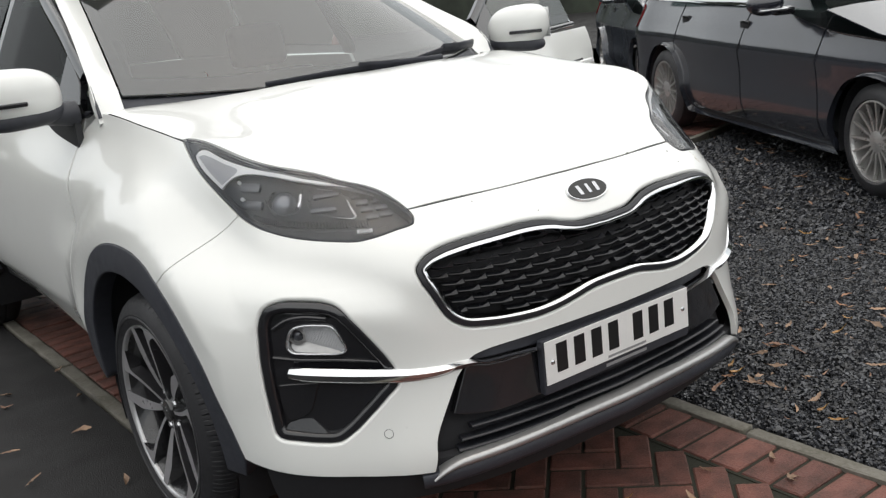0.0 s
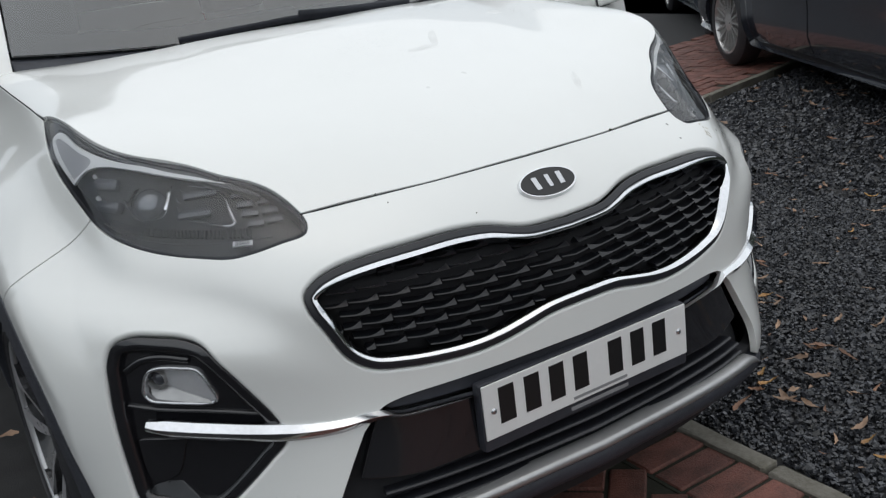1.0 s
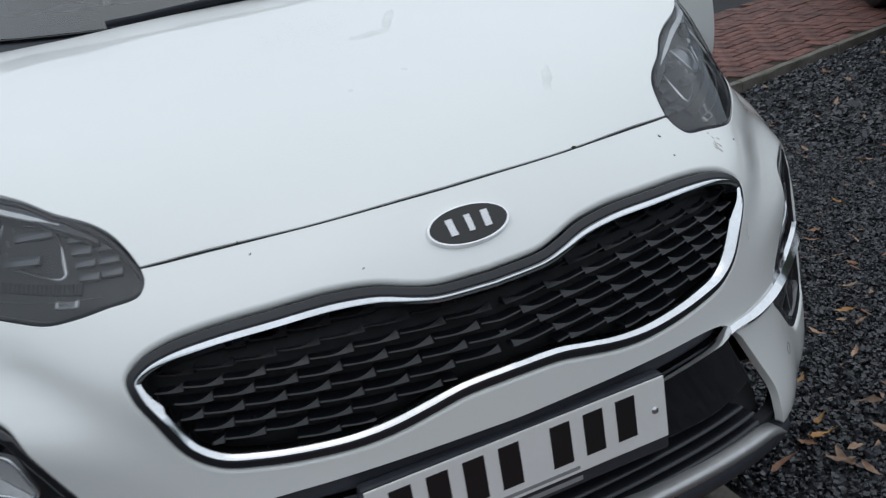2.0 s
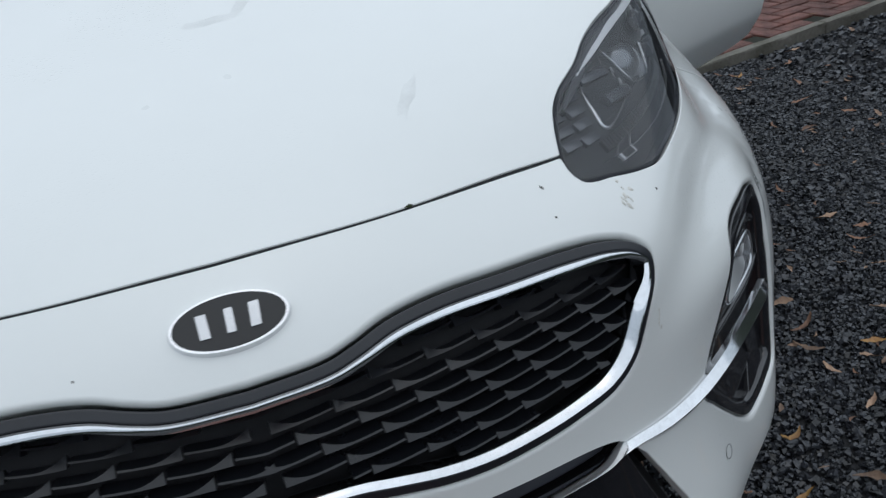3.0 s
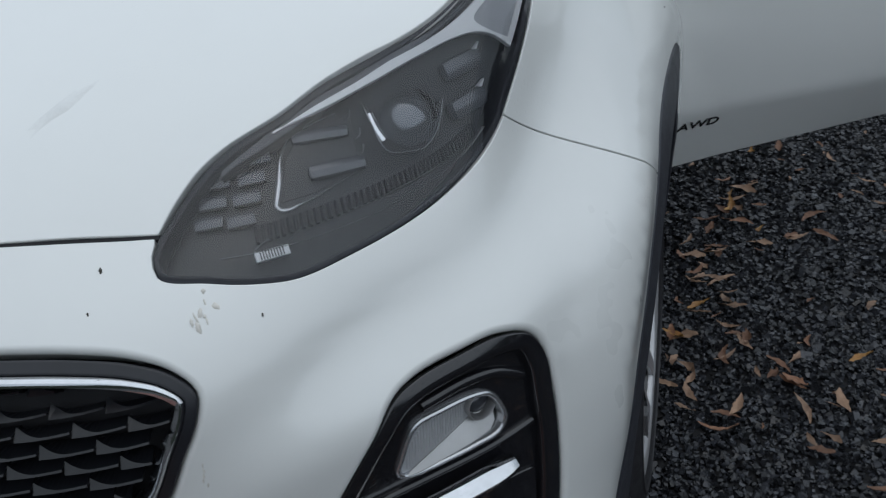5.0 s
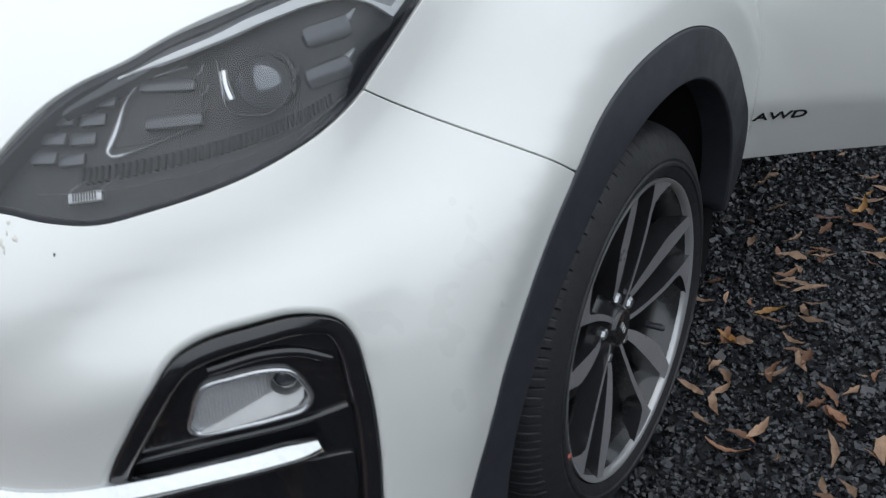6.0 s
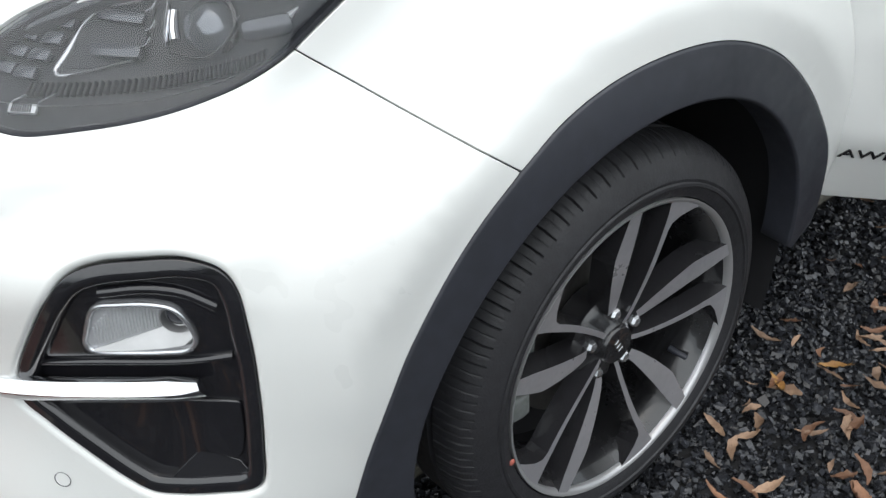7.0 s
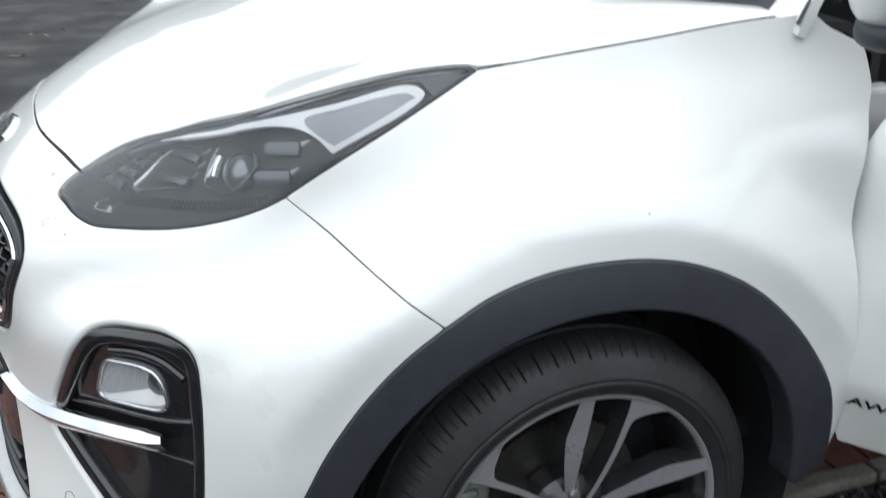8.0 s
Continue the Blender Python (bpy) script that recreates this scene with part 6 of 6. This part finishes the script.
edging = tagged(empty("edging"), "worn grey concrete edging", "edging", kind="structure")
edge_mesh = []
for sd in range(3):
    rng_ = random.Random(sd)
    bm = box(0.055, 0.906, 0.12, Matrix.Translation((0, 0, -0.06)), bevel=0.008, seg=2)
    bmesh.ops.subdivide_edges(bm, edges=[e for e in bm.edges if abs(e.verts[0].co.y - e.verts[1].co.y) > 0.5], cuts=12)
    for v in bm.verts:
        v.co += Vector((rng_.uniform(-1, 1), 0, rng_.uniform(-1, 0.4))) * 0.0025
    me = bpy.data.meshes.new("edging_stone")
    bm.to_mesh(me)
    bm.free()
    me.materials.append(KERB)
    edge_mesh.append(me)
for i in range(20):
    for x, z in ((0.582, 0.030), (-0.745, 0.008)):
        ob = new("edging_stone", edge_mesh[i % 3])
        ob.parent = edging
        ye = -8 + 0.915 * i + (0.3 if x > 0 else 0)
        ob.matrix_basis = pose(x, ye, z + float(rise(ye)), math.degrees(math.atan(0.0155)) if -0.3 < ye < 2.7 else 0, 0, layer_rng.uniform(-0.2, 0.2))

# second path across, beyond the gravel
cross_path = tagged(empty("cross_path", pose(2.5, 3.12, 0.012, 0, 0, math.degrees(math.atan(0.217)))), "red brick path beyond the gravel", "path", kind="structure")
rest_v, rest_f = [], []
base = link("path_bed", [(-3, 0.0, -0.012), (9, 0.0, -0.012), (9, 1.6, -0.012), (-3, 1.6, -0.012)], [(0, 1, 2, 3)], JOINT, cross_path, smooth=False)
for cx, cy, ca in herringbone(-20, 86, 0, 15):
    if cy < 0.05 or cy > 1.5:
        continue
    if -0.3 < cx < 2.0 and cy < 1.0:
        lay(cross_path, cx, cy + 0.04, 0.0, ca, BRICKS[layer_rng.randrange(5)])
    else:
        rest(cx, cy + 0.04, 0.0, ca)
tagged(link("path_bricks", rest_v, rest_f, BRICK_FAR, cross_path, "red brick paving", smooth=False), kind="stuff")
for i in range(13):
    ob = new("edging_stone", edge_mesh[i % 3])
    ob.parent = cross_path
    ob.matrix_basis = pose(-2.6 + 0.915 * i, -0.005, 0.008, 0, 0, 90)
lane = tagged(link("far_gravel", [(-4, 3.4, -0.012), (12, 6.5, -0.012), (12, 16, -0.012), (-4, 16, -0.012)], [(0, 1, 2, 3)], GRAVEL_BED, smooth=False), "dark gravel beyond the cross path", "gravel", kind="structure")

# distance: a dull line of trees all round, uneven along its top
ring_v, ring_f = lathe([(-0.2, 34.0), (4.5, 34.5), (9.0, 35.0)], 360, "z")
tree_rng = random.Random(5)
for i in range(360):
    a = 2 * math.pi * i / 360
    tall = 6.2 + 1.4 * math.exp(-((((a + 0.15 + math.pi) % (2 * math.pi) - math.pi) / 0.5) ** 4)) + 0.6 * math.sin(8 * a + 2.0) + 0.4 * math.sin(19 * a) + tree_rng.uniform(-0.4, 0.4)
    x, y, _ = ring_v[i * 3 + 2]
    ring_v[i * 3 + 2] = (x, y, tall)
backdrop = tagged(link("backdrop", ring_v, ring_f, HEDGE), "dull green line of trees in the distance", "trees", kind="structure")

# ---- fallen leaves ----
def leaf_mesh(i, mat):
    rng = random.Random(40 + i)
    n, length, width = 11, rng.uniform(0.050, 0.090), rng.uniform(0.014, 0.026)
    curl, bend, roll = rng.uniform(0.002, 0.016), rng.uniform(-0.016, 0.016), rng.uniform(-0.9, 0.9)
    v, fc = [], []
    for a in range(n):
        k = a / (n - 1)
        w = width * (math.sin(math.pi * min(1, k * 0.95 + 0.03)) ** 0.8) * (1 - 0.25 * k) / 2 * rng.uniform(0.78, 1.12) + (0.0012 if a == 0 else 0)
        cy, cz = bend * math.sin(math.pi * k), curl * (2 * k - 1) ** 2 + 0.004
        tw = roll * (k - 0.5) * 2
        for b in (-1, 0, 1):
            v.append((length * (k - 0.5), cy + b * w * math.cos(tw), cz + b * w * math.sin(tw) + abs(b) * w * rng.uniform(0.15, 0.75) + rng.uniform(-1, 1) * 0.0014))
    for a in range(n - 1):
        for b in range(2):
            fc.append((a * 3 + b, a * 3 + b + 1, (a + 1) * 3 + b + 1, (a + 1) * 3 + b))
    k = len(v)
    v += [(q[0], q[1], q[2] - 0.0007) for q in v]
    fc += [tuple(k + i for i in q[::-1]) for q in fc]
    me = bpy.data.meshes.new("leaf")
    me.from_pydata(v, [], fc)
    me.polygons.foreach_set("use_smooth", [True] * len(me.polygons))
    me.materials.append(mat)
    return me


LEAVES = [leaf_mesh(i, m) for i, m in enumerate((LEAF_TAN, LEAF_RUST, LEAF_TAN, LEAF_RUST, LEAF_GOLD, LEAF_TAN, LEAF_RUST, LEAF_TAN))]
LEAF_WORDS = ["tan", "rust-brown", "tan", "rust-brown", "yellow", "pale tan", "rust-brown", "tan"]
leaf_rng = random.Random(21)


far_v, far_f, far_m = [], [], []


def drop_leaf(x, y, z, what, k=None, turn_=None, size=1.0, loose=True):
    k = leaf_rng.randrange(8) if k is None else k
    m = pose(x, y, z, leaf_rng.uniform(-16, 16), leaf_rng.uniform(-12, 12), leaf_rng.uniform(0, 360) if turn_ is None else turn_) @ Matrix.Diagonal((size, size, size, 1))
    if not loose:
        c = len(far_v)
        far_v.extend(m @ v.co for v in LEAVES[k].vertices)
        for q in LEAVES[k].polygons:
            far_f.append([c + i for i in q.vertices])
            far_m.append(0 if k in (0, 2, 5, 7) else 2 if k == 4 else 1)
        return None
    ob = new("fallen_leaf", LEAVES[k])
    ob.matrix_basis = m
    return tagged(ob, f"{LEAF_WORDS[k]} narrow dead leaf lying on {what}", "leaf", "fallen leaves")


KNOWN = [(2.72, 1.53, 0), (2.52, 1.13, 2), (0.83, -0.02, 4), (1.21, 0.44, 1), (0.86, 0.36, 3), (1.44, 0.52, 5), (1.29, 0.87, 2), (1.53, 1.39, 1), (2.75, 3.0, 0), (1.64, 1.68, 0), (1.35, 1.07, 0), (1.22, 1.03, 3), (1.18, 1.22, 6), (1.50, 2.30, 0), (0.925, 1.375, 3), (0.865, 1.74, 5), (1.083, 1.365, 0), (1.15, 1.287, 1), (0.915, 1.187, 7), (0.93, 1.36, 4)]
for x, y, k in KNOWN:
    drop_leaf(x, y, float(level(x, y)) + 0.013, "the gravel", k, size=1.0)
for i in range(46):
    x, y = leaf_rng.uniform(0.75, 2.6), leaf_rng.uniform(-0.5, 0.45)
    drop_leaf(x, y, float(level(x, y)) + 0.013, "the gravel", leaf_rng.choice((0, 2, 5, 7, 1, 4)), size=leaf_rng.uniform(0.8, 1.35))
for i in range(150):
    x, y = leaf_rng.uniform(0.68, 2.9), leaf_rng.uniform(-0.6, 2.9)
    drop_leaf(x, y, float(level(x, y)) + 0.012, "the gravel", size=leaf_rng.uniform(0.6, 1.15))
for i in range(26):
    x, y = 0.93 + abs(leaf_rng.gauss(0, 0.26)), leaf_rng.uniform(1.0, 2.4)
    drop_leaf(x, y, float(level(x, y)) + 0.013, "the gravel beside the wheel", leaf_rng.choice((1, 3, 4, 2, 0, 6, 5)), size=leaf_rng.uniform(0.7, 1.15))
for x, y in ((-0.787, 2.485), (-0.664, 2.234), (-0.915, 1.783), (-0.82, 2.127), (-1.154, 1.514), (-0.936, 1.293), (-1.158, 1.797), (-1.05, 0.95), (-0.98, 1.12), (-1.10, 1.02)):
    drop_leaf(x, y, 0.012 + float(rise(y)), "the path edge", leaf_rng.choice((0, 2, 5)))
for i in range(24):
    x, y = leaf_rng.uniform(-0.6, 0.5), leaf_rng.choice((leaf_rng.uniform(-0.5, 0.1), leaf_rng.uniform(1.4, 3.2)))
    drop_leaf(x, y, float(level(x, y)) + 0.004, "the brick path", size=leaf_rng.uniform(0.6, 1.0))
for i in range(28):
    x, y = 0.94 + abs(leaf_rng.gauss(0, 0.12)), leaf_rng.uniform(1.28, 2.15)
    drop_leaf(x, y, float(level(x, y)) + 0.014, "the gravel beside the wheel", leaf_rng.choice((1, 3, 4, 0, 2)), size=leaf_rng.uniform(0.75, 1.1))
# leaves too far off to tell apart
for i in range(260):
    x, y = leaf_rng.uniform(1.8, 6.4), leaf_rng.uniform(-1.6, 3.8)
    if y < far_edge(x) - 0.1 and (x > 2.9 or y < -0.3):
        drop_leaf(x, y, float(level(x, y)) + 0.013, "", size=leaf_rng.uniform(0.8, 1.4), loose=False)
for i in range(240):
    x, y = leaf_rng.uniform(0.68, 3.0), leaf_rng.uniform(-0.9, 2.9)
    drop_leaf(x, y, float(level(x, y)) + 0.010, "", leaf_rng.choice((0, 1, 2, 3, 5, 6)), size=leaf_rng.uniform(0.3, 0.65), loose=False)
for i in range(170):
    y = leaf_rng.uniform(-1.2, 5.0)
    drop_leaf(leaf_rng.uniform(-8, -0.85), y, 0.004 + float(rise(y)), "", leaf_rng.choice((0, 2, 5, 1)), size=leaf_rng.uniform(0.7, 1.2), loose=False)
for i in range(30):
    x = leaf_rng.uniform(2.0, 5.5)
    drop_leaf(x, far_edge(x) + leaf_rng.uniform(0.1, 1.3), 0.022, "", size=leaf_rng.uniform(0.6, 1.0), loose=False)
litter = link("leaf_litter", far_v, far_f, LEAF_TAN)
litter.data.materials.append(LEAF_RUST)
litter.data.materials.append(LEAF_GOLD)
litter.data.polygons.foreach_set("material_index", far_m)
tagged(litter, "scattered dead leaves farther off on gravel and tarmac", "leaves", kind="stuff")

# ---- parked cars behind ----
def parked_wheel(parent, m, r, rim_mat, spokes):
    wheel = empty("wheel", m, parent)
    tyre = link("tyre", *lathe([(-0.20, r * 0.68), (-0.205, r * 0.86), (-0.17, r * 0.985), (-0.10, r), (-0.03, r * 0.985), (0.0, r * 0.88), (0.003, r * 0.74), (-0.012, r * 0.70)], 64), RUBBER, wheel)
    fix_normals(tyre, 40)
    edge = link("rim_edge", *lathe([(-0.03, r * 0.715), (-0.004, r * 0.725), (-0.002, r * 0.69), (-0.03, r * 0.66), (-0.15, r * 0.64)], 64), rim_mat, wheel)
    fix_normals(edge, 40)
    disc = link("brake_disc", *lathe([(-0.11, 0.03), (-0.11, r * 0.5), (-0.13, r * 0.5)], 40), STEEL, wheel)
    back = link("back_plate", *lathe([(-0.15, 0.01), (-0.15, r * 0.68)], 40), BLACK_DEEP, wheel)
    hub = link("hub", *lathe([(-0.06, r * 0.2), (-0.02, r * 0.19), (-0.012, r * 0.10), (-0.010, 0.0001)], 30), rim_mat, wheel)
    fix_normals(hub, 40)
    for i in range(spokes):
        a = 2 * math.pi * i / spokes
        ob = spoke(wheel, blade(r * 0.15, r * 0.70, a, a, r * 0.050, r * 0.036, -0.02, -0.006, 0.02), rim_mat, rim_mat)
    return wheel


def parked_car(name, m, mat, length, front, wheelbase, wr, half, sill, shoulder, belt, roof, rim_mat, spokes, label):
    """A road car: local x runs from the nose (0) to the tail, the near side faces local y = -half."""
    car = tagged(empty(name, m), label, "car")
    xs_ = [0.0, 0.10, 0.30, 0.7, 1.2, 2.0, 3.0, length - 0.6, length - 0.2, length]
    ins = [0.42, 0.20, 0.08, 0.03, 0.0, 0.0, 0.0, 0.04, 0.12, 0.34]
    top = [shoulder - 0.22, shoulder - 0.10, shoulder - 0.04, shoulder, shoulder + 0.03, belt - 0.02, belt, belt + 0.02, belt, belt - 0.06]

    def side(sgn):
        def surf(u, z):
            u, z = np.asarray(u, float), np.asarray(z, float)
            w_ = half - spline(xs_, ins, np.clip(u, 0, length))
            k = np.clip((z - sill) / (belt - sill), 0, 1.1)
            bulge = -0.09 * np.clip((0.25 - k) / 0.25, 0, 1) ** 1.5 - 0.13 * np.clip((k - 0.62) / 0.4, 0, 1) ** 1.5 + 0.012 * np.exp(-(((k - 0.66) / 0.05) ** 2)) - 0.012 * np.exp(-(((k - 0.40) / 0.16) ** 2))
            return np.stack([u, sgn * (w_ + bulge), z], -1)
        return surf

    wheels_x = (front, front + wheelbase)
    for sgn in (-1, 1):
        surf = side(sgn)
        upper = [(x, float(spline(xs_, top, np.array([x]))[0])) for x in np.linspace(0.02, length - 0.02, 60)]
        bottom = [(length - 0.02, sill + 0.12), (length - 0.4, sill + 0.06)]
        for wx in wheels_x[::-1]:
            bottom += [(wx + (wr + 0.06) * math.cos(a), wr + (wr + 0.06) * math.sin(a)) for a in np.linspace(-0.30, math.pi + 0.30, 36)]
        bottom = [(x, max(z, sill - 0.02)) for x, z in bottom] + [(0.3, sill + 0.02), (0.02, sill + 0.10)]
        out = thin(np.array(upper + bottom), 0.01)
        skin = panel("body_side", surf, out, mat, car, gap=0.0, lip=0.006, depth=0.04, step=0.07)
        for dx in (front + 0.55, front + 0.55 + 1.02, front + wheelbase - 0.22):
            line = np.array([(dx + 0.03 * math.sin(q * 3), sill + 0.08 + (belt - sill - 0.10) * q) for q in np.linspace(0, 1, 20)])
            ribbon("door_gap", surf, line, 0.006, BLACK_DEEP, car, lift=0.0015, thick=0.003)
        trim = np.array([(x, float(spline(xs_, top, np.array([x]))[0]) - 0.012) for x in np.linspace(front + 0.75, length - 0.75, 40)])
        ribbon("belt_trim", surf, trim, 0.018, CHROME, car, "chrome strip under the windows", lift=0.006, thick=0.004)
        # black strip that paints the shade low along the sill
        line = np.array([(x, sill + 0.035) for x in np.linspace(front + wr + 0.1, front + wheelbase - wr - 0.1, 30)])
        ribbon("shaded_sill", surf, line, 0.05, BLACK_DEEP, car, lift=0.002, thick=0.003)
        for hx in (front + 1.59, front + 2.65):
            p, n = field(surf, np.array([[hx, belt - 0.13]]))
            h_ = part("door_handle", box(0.22, 0.026, 0.030, bevel=0.012, seg=3), mat, car, smooth=50)
            part("handle_edge", box(0.21, 0.006, 0.006, Matrix.Translation((0, sgn * 0.012, 0.010)), bevel=0.002), CHROME, h_)
            h_.location = Vector(p[0]) + Vector(n[0]) * 0.028
            # black pad standing in for the shade in the handle's recess
            cup = part("cup_shade", box(0.13, 0.016, 0.070, bevel=0.0075, seg=3), BLACK_GLOSS, car, smooth=60)
            cup.location = Vector(p[0])
        # glasshouse
        def glass_side(u, z):
            u, z = np.asarray(u, float), np.asarray(z, float)
            k = (z - belt) / (roof - belt)
            return np.stack([u, sgn * (half - 0.10 - 0.20 * k), z], -1)
        gh = curve([(front + 0.75, belt - 0.01), (length - 0.75, belt + 0.01), (length - 1.05, roof - 0.08), (front + 2.0, roof - 0.03), (front + 1.35, roof - 0.09)], step=0.06, corners=(0, 1))
        panel("side_window", glass_side, gh, SIDE_GLASS, car, "dark side glass", gap=0.0, lip=0.003, depth=0.006, step=0.1)
        ribbon("window_post", glass_side, np.array([(front + 1.55, belt), (front + 1.62, roof - 0.06)]), 0.09, BLACK_GLOSS, car, lift=0.003, thick=0.02)
        mx = front + 0.98
        bm = bmesh.new()
        bmesh.ops.create_uvsphere(bm, u_segments=20, v_segments=12, radius=1)
        for v in bm.verts:
            v.co = (v.co.x * 0.085, v.co.y * 0.125, v.co.z * 0.078)
        mir = part("mirror_shell", bm, mat, car, smooth=80)
        mir.location = (mx, sgn * (half + 0.12), belt + 0.05)
        mt = part("mirror_trim", box(0.03, 0.20, 0.014, pose(mx - 0.07, sgn * (half + 0.10), belt + 0.01), bevel=0.004), CHROME, car)
        st = part("mirror_stalk", box(0.08, 0.14, 0.05, pose(mx + 0.03, sgn * (half - 0.02), belt - 0.01), bevel=0.015), BLACK_GLOSS, car)
        tl = curve([(length - 0.34, belt - 0.22), (length - 0.06, belt - 0.20), (length - 0.05, belt - 0.06), (length - 0.42, belt - 0.05)], step=0.03)
        panel("tail_lamp", surf, tl, TAIL_RED, car, "red tail lamp", gap=0.0, lip=0.004, depth=0.01, step=0.05, lift=0.004)
        for wx in wheels_x:
            mm = pose(wx, sgn * (half - 0.02), wr, 0, 0, 90 if sgn > 0 else -90)
            parked_wheel(car, mm, wr, rim_mat, spokes)
            lin = link("arch_liner", *lathe([(-0.02, wr + 0.05), (-0.30, wr + 0.05), (-0.31, 0.1)], 36, "x", -0.3, math.pi + 0.3), BLACK_DEEP, car)
            lin.matrix_basis = mm
    # bonnet, roof and tail as one swept upper skin
    prof = [(0.03, sill + 0.10, 0.60), (0.0, sill + 0.32, 0.62), (0.04, shoulder - 0.16, 0.66), (0.22, shoulder - 0.04, 0.72), (0.9, shoulder + 0.06, 0.74), (front + 0.62, belt + 0.02, 0.74)]
    rows_ = [[(x + 0.10 * q * q, q * w_, z - 0.03 * q**4) for q in np.linspace(-1, 1, 21)] for x, z, w_ in prof]
    grid_mesh("bonnet", rows_, mat, car, "", 0.01, (0, 0, 1))
    prof = [(front + 1.45, roof - 0.02, 0.60), (front + 2.0, roof + 0.02, 0.64), (length - 1.3, roof, 0.62), (length - 0.8, roof - 0.06, 0.58)]
    rows_ = [[(x, q * w_, z - 0.05 * q**4) for q in np.linspace(-1, 1, 21)] for x, z, w_ in prof]
    grid_mesh("roof", rows_, mat, car, "", 0.01, (0, 0, 1))
    for nm, prof in (("windscreen", [(front + 0.60, belt + 0.015, 0.72), (front + 1.0, (belt + roof) / 2 + 0.03, 0.67), (front + 1.46, roof - 0.02, 0.60)]), ("rear_window", [(length - 0.80, roof - 0.06, 0.58), (length - 0.5, (belt + roof) / 2, 0.62), (length - 0.24, belt, 0.66)])):
        rows_ = [[(x + 0.12 * q * q * (1 if nm == "windscreen" else -1), q * w_, z - 0.02 * q**4) for q in np.linspace(-1, 1, 21)] for x, z, w_ in prof]
        grid_mesh(nm, rows_, SIDE_GLASS, car, "dark glass", 0.005, (0, 0, 1))
    prof = [(length - 0.24, belt, 0.66), (length - 0.06, belt - 0.05, 0.64), (length, belt - 0.3, 0.62), (length - 0.02, sill + 0.15, 0.60)]
    grid_mesh("boot", [[(x - 0.10 * q * q, q * w_, z) for q in np.linspace(-1, 1, 21)] for x, z, w_ in prof], mat, car, "", 0.01, (0, 0, 1))
    part("floor_pan", box(length - 0.5, 2 * half - 0.35, 0.10, Matrix.Translation((length / 2, 0, sill + 0.04))), BLACK_DEEP, car)
    part("cabin", box(1.9, 2 * half - 0.5, 0.5, Matrix.Translation((front + 1.9, 0, belt - 0.28)), bevel=0.05), CABIN, car)
    part("engine_bay", box(0.9, 1.1, 0.35, Matrix.Translation((front, 0, 0.55)), bevel=0.04), BLACK_DEEP, car)
    return car


# dark saloon on the gravel, its near side towards the white car
heading = math.atan2(2.72, 1.36)
front_hub = Vector((3.60, 1.43, -0.067))
ax, ay = Vector((math.cos(heading), math.sin(heading), 0)), Vector((math.sin(heading), -math.cos(heading), 0))
frame_m = Matrix((ax, -ay, Vector((0, 0, 1)))).transposed().to_4x4()
HALF = 0.90
NOSE_X = 0.82
origin = front_hub - ax * NOSE_X + ay * (HALF - 0.02)
saloon = parked_car("saloon_car", Matrix.Translation(origin) @ frame_m @ pose(0, 0, 0, 0, -1.3, 0), SALOON, 4.86, NOSE_X, 3.0, 0.335, HALF, 0.20, 0.90, 1.06, 1.47, SILVER_RIM, 16, "dark blue-black saloon with silver multi-spoke wheels")
# slate-blue car farther back
grey_hub = Vector((6.3, 5.6, -0.03))
h2 = math.atan2(2.3, 1.75)
ax, ay = Vector((math.cos(h2), math.sin(h2), 0)), Vector((math.sin(h2), -math.cos(h2), 0))
slate = parked_car("hatchback_car", Matrix.Translation(grey_hub - ax * 0.85 + ay * 0.88) @ Matrix((ax, -ay, Vector((0, 0, 1)))).transposed().to_4x4(), SLATE_CAR, 4.4, 0.85, 2.6, 0.33, 0.90, 0.22, 0.92, 1.08, 1.56, SILVER_RIM, 10, "slate-blue car parked beyond the dark saloon")
